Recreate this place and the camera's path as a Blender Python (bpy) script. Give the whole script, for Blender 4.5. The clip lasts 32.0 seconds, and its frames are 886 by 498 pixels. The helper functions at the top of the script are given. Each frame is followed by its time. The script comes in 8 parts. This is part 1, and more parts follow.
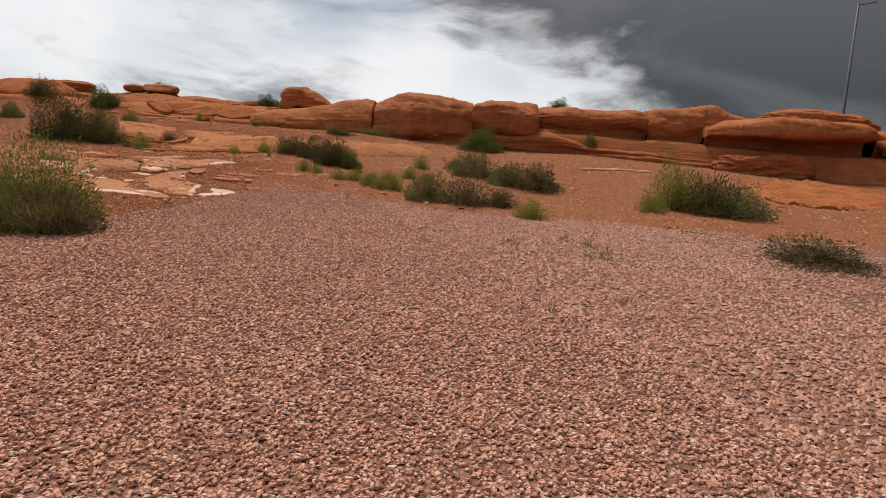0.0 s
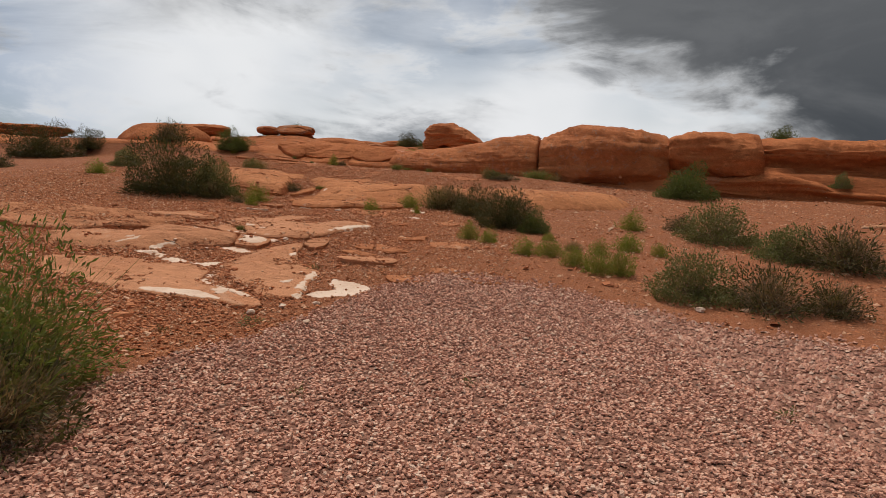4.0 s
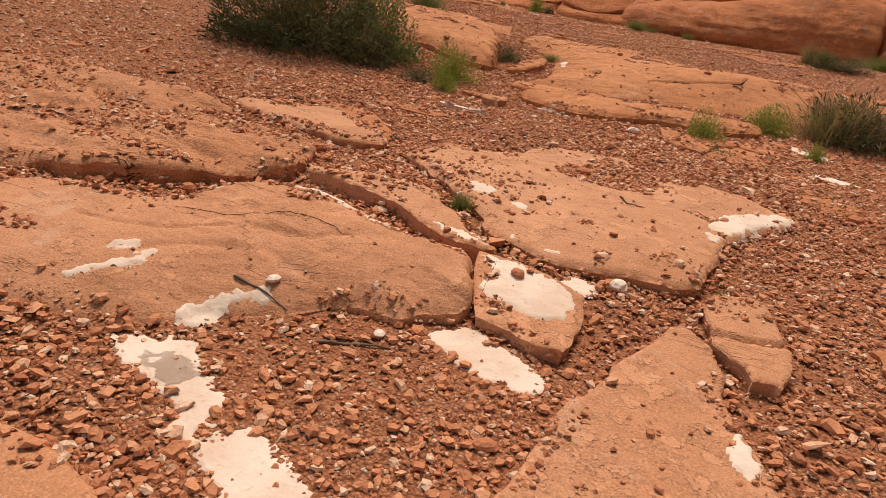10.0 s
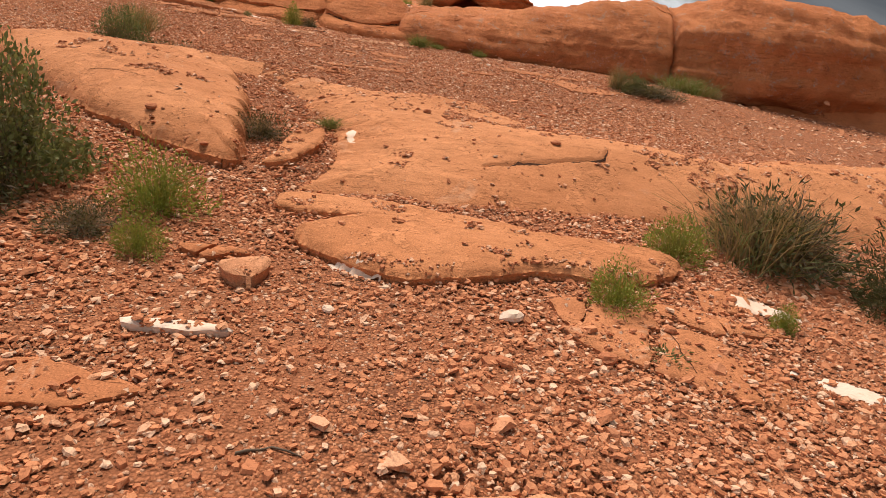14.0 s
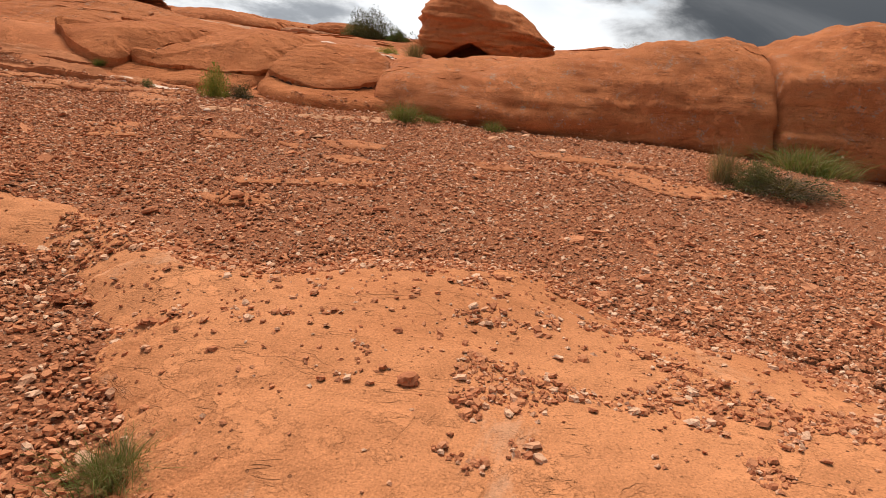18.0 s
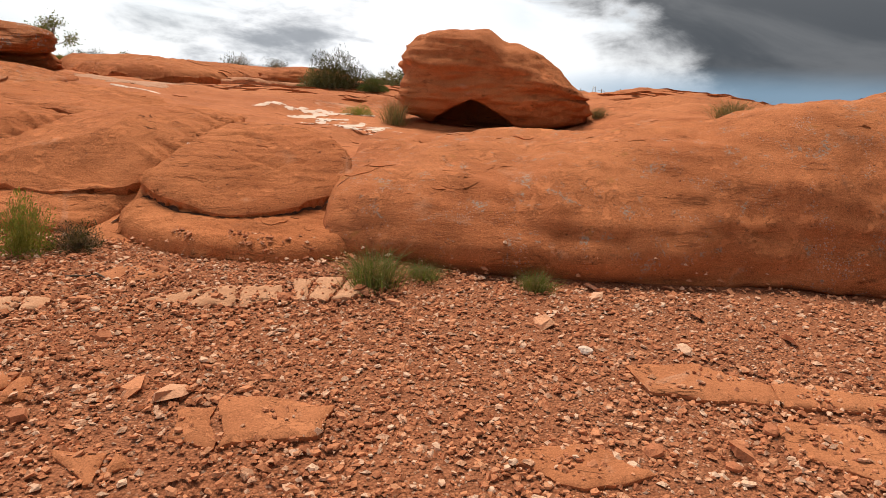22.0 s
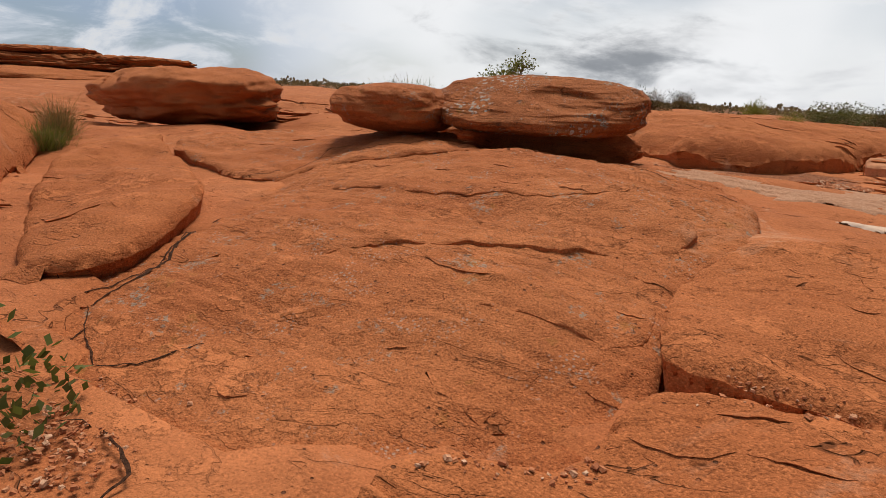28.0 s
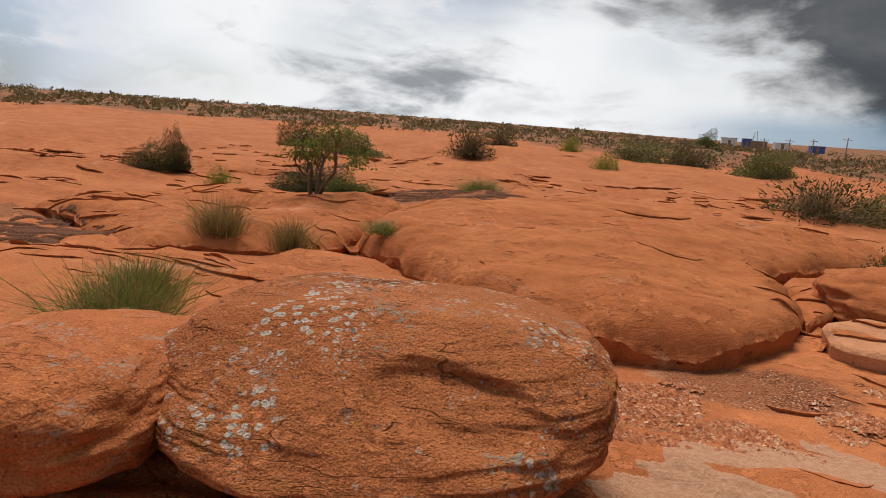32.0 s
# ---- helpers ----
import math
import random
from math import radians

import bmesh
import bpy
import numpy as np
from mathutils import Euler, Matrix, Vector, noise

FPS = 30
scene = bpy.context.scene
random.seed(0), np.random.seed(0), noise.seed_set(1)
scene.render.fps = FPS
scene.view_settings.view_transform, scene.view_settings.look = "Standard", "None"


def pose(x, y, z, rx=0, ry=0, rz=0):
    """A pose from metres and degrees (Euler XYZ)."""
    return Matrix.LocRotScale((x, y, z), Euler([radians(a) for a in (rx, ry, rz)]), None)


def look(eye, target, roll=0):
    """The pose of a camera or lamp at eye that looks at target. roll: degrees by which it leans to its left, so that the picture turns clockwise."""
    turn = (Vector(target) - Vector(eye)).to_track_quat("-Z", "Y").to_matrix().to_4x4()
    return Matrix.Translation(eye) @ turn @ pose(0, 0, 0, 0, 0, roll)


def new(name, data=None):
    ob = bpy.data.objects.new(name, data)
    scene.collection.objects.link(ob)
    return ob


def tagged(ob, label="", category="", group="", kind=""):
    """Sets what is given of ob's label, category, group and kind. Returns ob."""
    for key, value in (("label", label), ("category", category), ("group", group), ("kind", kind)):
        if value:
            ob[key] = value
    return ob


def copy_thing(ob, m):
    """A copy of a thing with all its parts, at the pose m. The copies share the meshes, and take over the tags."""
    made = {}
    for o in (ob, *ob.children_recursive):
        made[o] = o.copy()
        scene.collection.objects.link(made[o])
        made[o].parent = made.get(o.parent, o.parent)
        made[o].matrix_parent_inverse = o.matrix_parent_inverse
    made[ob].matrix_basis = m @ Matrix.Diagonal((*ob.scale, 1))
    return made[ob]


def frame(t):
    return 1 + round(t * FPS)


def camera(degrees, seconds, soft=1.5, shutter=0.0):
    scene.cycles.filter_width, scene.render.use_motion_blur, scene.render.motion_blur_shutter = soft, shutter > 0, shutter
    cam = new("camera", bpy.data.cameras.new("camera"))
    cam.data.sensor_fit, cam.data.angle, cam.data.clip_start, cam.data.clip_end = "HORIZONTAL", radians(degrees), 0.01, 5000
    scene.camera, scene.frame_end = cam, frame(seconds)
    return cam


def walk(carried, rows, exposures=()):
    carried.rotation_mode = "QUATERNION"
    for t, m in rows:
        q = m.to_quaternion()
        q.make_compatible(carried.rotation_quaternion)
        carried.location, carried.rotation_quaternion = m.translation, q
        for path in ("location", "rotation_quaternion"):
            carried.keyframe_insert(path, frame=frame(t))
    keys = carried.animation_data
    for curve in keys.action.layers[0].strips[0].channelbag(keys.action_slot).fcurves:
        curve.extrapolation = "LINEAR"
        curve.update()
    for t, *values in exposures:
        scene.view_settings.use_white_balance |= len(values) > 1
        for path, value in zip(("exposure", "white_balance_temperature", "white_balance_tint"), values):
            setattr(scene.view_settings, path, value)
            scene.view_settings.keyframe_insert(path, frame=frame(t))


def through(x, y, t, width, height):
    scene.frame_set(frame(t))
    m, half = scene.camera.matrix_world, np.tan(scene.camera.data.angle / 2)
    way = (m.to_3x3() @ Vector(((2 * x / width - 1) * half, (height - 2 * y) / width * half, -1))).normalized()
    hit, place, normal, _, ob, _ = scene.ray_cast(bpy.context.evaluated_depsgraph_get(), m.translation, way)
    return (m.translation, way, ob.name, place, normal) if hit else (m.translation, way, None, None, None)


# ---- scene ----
import itertools

cam = camera(70.1, 32.0, soft=0.6)
# seconds, eye, point looked at, roll
PATH = [
    (0, (0.043, 0.13, 1.517), (0.024, 2.104, 1.201), 2.6),
    (0.5, (-0.116, 0.735, 1.514), (-0.217, 2.706, 1.19), 2.7),
    (1, (-0.219, 1.386, 1.523), (-0.393, 3.35, 1.189), 2.6),
    (1.5, (-0.482, 2.036, 1.549), (-0.714, 3.998, 1.233), 2.1),
    (2, (-0.741, 2.638, 1.638), (-1.035, 4.597, 1.367), 1.4),
    (2.5, (-1.009, 3.245, 1.721), (-1.35, 5.2, 1.472), 1.7),
    (3, (-1.322, 3.828, 1.705), (-1.713, 5.775, 1.465), 1.1),
    (3.5, (-1.5, 4.5, 1.742), (-1.92, 6.444, 1.53), 1.3),
    (5.5, (-2.487, 6.737, 1.644), (-2.856, 8.687, 1.391), 4.5),
    (6, (-2.83, 7.278, 1.645), (-3.161, 9.228, 1.346), 5.1),
    (6.5, (-3.027, 7.822, 1.662), (-3.382, 9.758, 1.307), 5.0),
    (7, (-3.416, 8.304, 1.706), (-3.804, 10.222, 1.295), 5.4),
    (7.5, (-3.678, 8.772, 1.738), (-4.103, 10.673, 1.283), 6.1),
    (8, (-4.003, 9.26, 1.776), (-4.498, 11.127, 1.257), 6.7),
    (8.5, (-4.426, 9.569, 1.807), (-4.994, 11.406, 1.256), 7.1),
    (9, (-4.785, 9.961, 1.802), (-5.478, 11.733, 1.187), 8.0),
    (9.5, (-5.244, 10.269, 1.784), (-5.974, 12.01, 1.124), 8.4),
    (10, (-5.536, 10.669, 1.827), (-6.228, 12.413, 1.134), 8.1),
    (10.5, (-5.716, 11.157, 1.882), (-6.318, 12.912, 1.136), 9.7),
    (11, (-5.912, 11.287, 1.949), (-6.437, 13.049, 1.162), 10.5),
    (11.5, (-6.125, 11.495, 1.972), (-6.609, 13.259, 1.163), 9.5),
    (12, (-6.388, 11.902, 2.074), (-6.684, 13.707, 1.264), 8.8),
    (12.5, (-6.47, 12.283, 2.14), (-6.613, 14.12, 1.362), 8.4),
    (13, (-6.437, 12.687, 2.142), (-6.518, 14.542, 1.399), 8.0),
    (13.5, (-6.482, 13.17, 2.183), (-6.517, 15.04, 1.472), 8.3),
    (14, (-6.513, 13.596, 2.339), (-6.552, 15.487, 1.69), 7.6),
    (14.5, (-6.396, 14.021, 2.47), (-6.468, 15.925, 1.862), 6.8),
    (15, (-6.45, 14.457, 2.498), (-6.524, 16.372, 1.925), 6.4),
    (15.5, (-6.53, 14.938, 2.504), (-6.617, 16.86, 1.958), 5.6),
    (17.5, (-6.698, 16.984, 2.556), (-6.776, 18.91, 2.022), 4.8),
    (18, (-6.801, 17.487, 2.619), (-6.861, 19.411, 2.075), 5.1),
    (18.5, (-6.815, 17.957, 2.665), (-6.862, 19.879, 2.115), 4.8),
    (19, (-6.904, 18.408, 2.792), (-6.918, 20.338, 2.265), 4.8),
    (19.5, (-6.911, 18.784, 2.875), (-6.917, 20.717, 2.363), 4.7),
    (20, (-6.961, 19.264, 2.971), (-6.939, 21.196, 2.456), 3.9),
    (20.5, (-6.998, 19.716, 3.066), (-6.91, 21.651, 2.567), 3.7),
    (21, (-6.901, 20.124, 3.11), (-6.784, 22.061, 2.624), 3.0),
    (21.5, (-6.974, 20.541, 3.152), (-6.86, 22.476, 2.66), 3.1),
    (22, (-7.108, 20.997, 3.198), (-7.148, 22.936, 2.709), 2.9),
    (22.5, (-7.279, 21.49, 3.282), (-7.617, 23.392, 2.766), 2.6),
    (23, (-7.615, 21.851, 3.313), (-8.151, 23.705, 2.788), 2.7),
    (23.5, (-7.991, 22.268, 3.346), (-8.768, 24.035, 2.821), 2.9),
    (24, (-8.498, 22.546, 3.415), (-9.369, 24.271, 2.9), 2.5),
    (24.5, (-8.937, 22.831, 3.496), (-9.913, 24.502, 2.993), 2.0),
    (25, (-9.441, 23.07, 3.561), (-10.522, 24.677, 3.063), 1.8),
    (25.5, (-9.99, 23.235, 3.627), (-11.296, 24.687, 3.195), 1.0),
    (27.5, (-11.339, 24.699, 3.575), (-12.432, 26.307, 3.108), 2.3),
    (28, (-11.657, 25.023, 3.609), (-12.62, 26.713, 3.145), 2.4),
    (28.5, (-11.914, 25.385, 3.61), (-12.823, 27.103, 3.139), 2.5),
    (29, (-12.227, 25.755, 3.639), (-13.035, 27.514, 3.137), 2.4),
    (29.5, (-12.486, 26.162, 3.724), (-13.085, 28.008, 3.239), 3.2),
    (30, (-12.527, 26.551, 3.808), (-13.056, 28.416, 3.318), 3.3),
    (30.5, (-12.612, 26.853, 3.906), (-13.134, 28.724, 3.429), 3.7),
    (31, (-12.778, 27.021, 4.054), (-13.263, 28.899, 3.566), 3.9),
    (31.5, (-12.833, 27.24, 4.165), (-13.292, 29.138, 3.731), 3.1),
    (31.8, (-12.843, 27.421, 4.321), (-13.278, 29.331, 3.919), 3.0),
    (32, (-12.805, 27.52, 4.434), (-13.253, 29.429, 4.038), 3.4),
]
walk(cam, [(t, look(eye, target, roll)) for t, eye, target, roll in PATH],
     [(0.0, -0.48), (1.0, -0.56), (2.0, -0.46), (3.0, -0.74), (4.5, -0.54), (6.0, -0.32), (7.0, -0.05), (9.0, -0.10), (11.0, -0.18), (13.0, -0.05), (14.0, 0.08), (15.0, -0.18), (18.0, -0.10), (20.0, -0.02), (23.0, -0.13), (25.0, -0.36), (28.0, -0.50), (30.0, -0.50), (32.0, -0.44)])

# ---- light: a storm sky with the sun behind thin cloud ahead ----
SUN_DIR = Vector((-0.15, 0.42, 0.90)).normalized()
sun = new("sun", bpy.data.lights.new("sun", "SUN"))
sun.data.energy, sun.data.angle, sun.data.color = 4.6, radians(26), (1.0, 0.90, 0.78)
sun.matrix_world = look(SUN_DIR * 60, (0, 0, 0))


class Nodes:
    """Short names for building node trees."""

    def __init__(self, tree):
        self.tree = tree
        tree.nodes.clear()

    def add(self, kind, **settings):
        n = self.tree.nodes.new(kind)
        for key, value in settings.items():
            if key == "operation":
                n.operation = value
            elif key == "data_type":
                n.data_type = value
            elif key == "blend_type":
                n.blend_type = value
            elif key == "feature":
                n.feature = value
            elif key == "attribute_name":
                n.attribute_name = value
        return n

    def put(self, value, socket):
        if hasattr(value, "is_output"):
            self.tree.links.new(value, socket)
        elif value is not None:
            socket.default_value = value

    def math(self, op, a, b=0.0, c=0.0, clamp=False):
        n = self.add("ShaderNodeMath", operation=op)
        n.use_clamp = clamp
        self.put(a, n.inputs[0])
        self.put(b, n.inputs[1])
        self.put(c, n.inputs[2])
        return n.outputs[0]

    def step(self, v, lo, hi, a=0.0, b=1.0):
        n = self.add("ShaderNodeMapRange")
        n.interpolation_type = "SMOOTHSTEP"
        for value, socket in zip((v, lo, hi, a, b), n.inputs[:5]):
            self.put(value, socket)
        return n.outputs[0]

    def mix(self, f, a, b, blend="MIX"):
        n = self.add("ShaderNodeMix", data_type="RGBA", blend_type=blend)
        self.put(f, n.inputs[0])
        self.put((*a, 1) if isinstance(a, tuple) else a, n.inputs[6])
        self.put((*b, 1) if isinstance(b, tuple) else b, n.inputs[7])
        return n.outputs[2]

    def noise(self, vec, scale, detail=4.0, rough=0.55, distort=0.0):
        n = self.add("ShaderNodeTexNoise")
        self.put(vec, n.inputs["Vector"])
        n.inputs["Scale"].default_value, n.inputs["Detail"].default_value = scale, detail
        n.inputs["Roughness"].default_value, n.inputs["Distortion"].default_value = rough, distort
        return n.outputs["Fac"]

    def cells(self, vec, scale, feature="F1", out="Distance", rand=1.0):
        n = self.add("ShaderNodeTexVoronoi", feature=feature)
        self.put(vec, n.inputs["Vector"])
        n.inputs["Scale"].default_value = scale
        n.inputs["Randomness"].default_value = rand
        return n.outputs[out]

    def scaled(self, vec, s):
        n = self.add("ShaderNodeMapping")
        self.put(vec, n.inputs[0])
        n.inputs["Scale"].default_value = s
        return n.outputs[0]

    def xyz(self, x, y, z):
        n = self.add("ShaderNodeCombineXYZ")
        for v, s in zip((x, y, z), n.inputs):
            self.put(v, s)
        return n.outputs[0]


world = bpy.data.worlds.new("sky")
scene.world = world
world.use_nodes = True
N = Nodes(world.node_tree)
direction = N.add("ShaderNodeTexCoord").outputs["Generated"]
sep = N.add("ShaderNodeSeparateXYZ")
N.put(direction, sep.inputs[0])
sx, sy, sz = sep.outputs
sky = N.add("ShaderNodeTexSky")
sky.sky_type, sky.sun_disc = "NISHITA", False
sky.sun_elevation = math.asin(SUN_DIR.z)
sky.sun_rotation = math.atan2(SUN_DIR.x, SUN_DIR.y)
blue = N.mix(1.0, sky.outputs[0], (0.11, 0.115, 0.12), "MULTIPLY")
puffs = N.noise(N.scaled(direction, (1.0, 1.0, 3.0)), 2.6, 9.0, 0.56, 0.5)
veil = N.noise(N.scaled(direction, (1.0, 1.0, 1.6)), 1.2, 4.0, 0.5)
detail = N.noise(N.scaled(direction, (1.0, 1.0, 2.8)), 6.5, 8.0, 0.6, 0.45)
# how near a direction lies to the storm, which fills the sky on one side
storm = N.math("ADD", sx, N.math("MULTIPLY", N.math("SUBTRACT", puffs, 0.5), 0.8))
storm = N.math("ADD", storm, N.math("MULTIPLY", N.math("SUBTRACT", N.math("MINIMUM", sz, 0.30), 0.12), 1.3))
storm = N.step(N.math("ADD", storm, N.math("MULTIPLY", N.math("SUBTRACT", detail, 0.5), 0.30)), 0.05, 0.29)
high = N.step(N.math("ADD", sz, N.math("MULTIPLY", N.math("SUBTRACT", puffs, 0.5), 0.9)), 0.10, 0.40)
shape = N.math("ADD", N.math("MULTIPLY", puffs, 0.7), N.math("MULTIPLY", detail, 0.3))
white = N.mix(N.step(shape, 0.52, 0.66), (1.68, 1.70, 1.73), (0.54, 0.58, 0.64))
white = N.mix(N.step(detail, 0.50, 0.74, 0.0, 0.40), white, (0.72, 0.75, 0.80))
grey = N.mix(N.step(detail, 0.35, 0.7), (0.33, 0.345, 0.37), (0.50, 0.52, 0.55))
dark = N.mix(N.step(sz, 0.0, 0.30), (0.105, 0.12, 0.14), (0.24, 0.25, 0.265))
dark = N.mix(N.step(puffs, 0.44, 0.64, 0.0, 0.55), dark, (0.33, 0.34, 0.355))
cloud = N.mix(N.math("MULTIPLY", high, 0.6), white, grey)
clear = N.math("MULTIPLY", N.step(sx, -0.55, -0.82), N.step(detail, 0.72, 0.46))
cloud = N.mix(N.math("MULTIPLY", clear, 0.85), cloud, (0.50, 0.68, 0.98))
cloud = N.mix(storm, cloud, dark)
# a strip of clear sky low down, and thin blue where the cloud breaks
gap = N.math("MULTIPLY", N.step(veil, 0.50, 0.66), N.step(detail, 0.66, 0.46))
gap = N.math("MULTIPLY", gap, N.step(storm, 0.6, 0.1))
cloud = N.mix(N.math("MULTIPLY", gap, 0.6), cloud, blue)
low = N.math("MULTIPLY", N.step(sz, 0.055, 0.012), N.step(sx, 0.02, 0.25))
cloud = N.mix(N.math("MULTIPLY", low, 0.75), cloud, (0.38, 0.58, 0.78))
ground_glow = N.mix(N.step(sz, -0.02, -0.10), cloud, (0.16, 0.10, 0.07))
back = N.add("ShaderNodeBackground")
N.put(ground_glow, back.inputs[0])
back.inputs[1].default_value = 0.74
N.put(back.outputs[0], N.add("ShaderNodeOutputWorld").inputs[0])

# ---- the lie of the land ----
def lattice(ix, iy, seed):
    h = (ix.astype(np.int64) * 374761393 + iy.astype(np.int64) * 668265263 + seed * 974634777) & 0xFFFFFFFF
    h = ((h ^ (h >> 13)) * 1274126177) & 0xFFFFFFFF
    return ((h ^ (h >> 16)) & 0xFFFF) / 32767.5 - 1.0


def wave_noise(x, y, seed=0):
    fx, fy = np.floor(x), np.floor(y)
    u, v = x - fx, y - fy
    u, v = u * u * u * (u * (u * 6 - 15) + 10), v * v * v * (v * (v * 6 - 15) + 10)
    a, b = lattice(fx, fy, seed), lattice(fx + 1, fy, seed)
    c, d = lattice(fx, fy + 1, seed), lattice(fx + 1, fy + 1, seed)
    return (a * (1 - u) + b * u) * (1 - v) + (c * (1 - u) + d * u) * v


def fbm(x, y, octaves=4, seed=0, rough=0.5):
    total, amp = 0.0, 1.0
    for i in range(octaves):
        total = total + amp * wave_noise(x * 2 ** i + 7.3 * i, y * 2 ** i - 3.1 * i, seed + i)
        amp *= rough
    return total


def smooth(v):
    v = np.clip(v, 0, 1)
    return v * v * (3 - 2 * v)


def foot_line(x):
    """Where the ridge rises from the flat, as y over x."""
    return np.interp(x, [-30, -17, -14, -12.2, -10.6, -9, -5.3, -3.4, -1, 2, 6, 10, 16, 40],
                     [21, 22.6, 23.9, 24.5, 24.9, 24.9, 25.3, 25.2, 24.9, 24.6, 24.2, 23.4, 22.5, 22.0])


def ridge_rise(x):
    return np.interp(x, [-30, -16, -12, -10.5, -8, -6, -4.2, -2, 3, 12, 40],
                     [0.5, 0.55, 0.38, 0.42, 0.45, 0.50, 0.85, 0.80, 0.85, 0.9, 0.8])


def base_height(x, y):
    """Bare ground: a level gravel lot, a slope of rubble, then the rock plateau."""
    lot = 0.035 * y - 0.015 * x - 0.05
    yf = foot_line(x)
    yy = np.minimum(y, yf)
    hill = -0.77 + 0.0975 * yy - 0.05 * np.clip(x, -14, 2) - 0.05 * np.clip(x - 5, 0, 9)
    hill = hill + 0.14 * np.exp(-((x + 3.8) / 1.6) ** 2 - ((y - 23.8) / 1.5) ** 2)
    hill = hill - 0.11 * np.exp(-((x + 7.6) / 1.6) ** 2 - ((y - 17.0) / 1.8) ** 2)
    k = 0.10
    m = k * np.logaddexp(np.clip(lot, -1.0, 1.2) / k, np.maximum(hill, -1.2) / k) - k * 0.35 * np.exp(-((lot - hill) / 0.15) ** 2)
    beyond = np.maximum(y - yf, 0)
    step = np.interp(x, [-12, -6, -3, 3], [1.5, 1.4, 1.1, 0.7])
    up = ridge_rise(x) * smooth(beyond / step) + 0.062 * np.minimum(beyond, 7.0)
    up = up + np.maximum(y - 33, 0) * 0.004 * np.exp(-np.maximum(y - 33, 0) / 400)
    far = np.hypot(x + 12, np.maximum(y - 30, 0))
    tilt = -0.022 * (x + 12) * smooth((far - 6) / 20) * np.where(x < -12, 1.0, 1.15) * smooth((y - 26) / 10)
    up = up + np.clip(tilt, -9, 3.2)
    up = up + 0.20 * fbm(x * 0.16, y * 0.16, 3, 5) * smooth((y - 33) / 5)
    up = up + 0.25 * np.exp(-((x + 12.4) / 1.7) ** 2 - ((y - 28.0) / 1.15) ** 2)
    up = up + 0.19 * np.exp(-((x + 12.9) / 2.2) ** 2 - ((y - 29.7) / 1.2) ** 2) + 0.16 * np.exp(-((x + 17.3) / 2.3) ** 2 - ((y - 31.0) / 2.4) ** 2)
    up = up + 0.16 * np.exp(-((x + 8.8) / 2.3) ** 2 - ((y - 32.0) / 1.9) ** 2)
    up = up + 0.10 * np.exp(-((x + 14.6) / 0.8) ** 2 - ((y - 28.9) / 0.5) ** 2)
    up = up + 0.08 * np.exp(-((x + 13.9) / 1.1) ** 2 - ((y - 29.15) / 0.5) ** 2)
    up = up + 0.24 * np.exp(-((x + 3.2) / 2.6) ** 2 - ((y - 31.5) / 2.2) ** 2)
    # hollow of rubble in which a bush stands
    up = up - 0.26 * np.exp(-((x + 13.85) / 0.60) ** 2 - ((y - 25.2) / 0.50) ** 2)
    return m + up


def ground_height(x, y):
    """Bare ground with its small unevenness."""
    rocky = smooth((y - foot_line(x)) / 0.6)
    z = base_height(x, y)
    z = z + (0.015 + 0.02 * rocky) * fbm(x * 0.8, y * 0.8, 4, 11)
    ledges = fbm(x * 0.35 + 0.2 * y, y * 1.3, 4, 31)
    fine = fbm(x * 0.6 - 0.15 * y, y * 2.4, 4, 37)
    out = smooth((y - 30.5) / 2.0)
    return z + rocky * ((0.05 + 0.05 * out) * np.round(ledges * 3) / 3 * 0.8 + 0.02 * ledges + 0.035 * out * np.round(fine * 2.5) / 2.5)

# ---- materials ----
def material(name):
    mat = bpy.data.materials.new(name)
    mat.use_nodes = True
    n = Nodes(mat.node_tree)
    shader = n.add("ShaderNodeBsdfPrincipled")
    n.put(shader.outputs[0], n.add("ShaderNodeOutputMaterial").inputs[0])
    return mat, n, shader


def bump(n, shader, height, distance, strength=1.0, below=None):
    b = n.add("ShaderNodeBump")
    b.inputs["Strength"].default_value = strength
    b.inputs["Distance"].default_value = distance
    n.put(height, b.inputs["Height"])
    if below is not None:
        n.put(below, b.inputs["Normal"])
    n.put(b.outputs[0], shader.inputs["Normal"])
    return b.outputs[0]


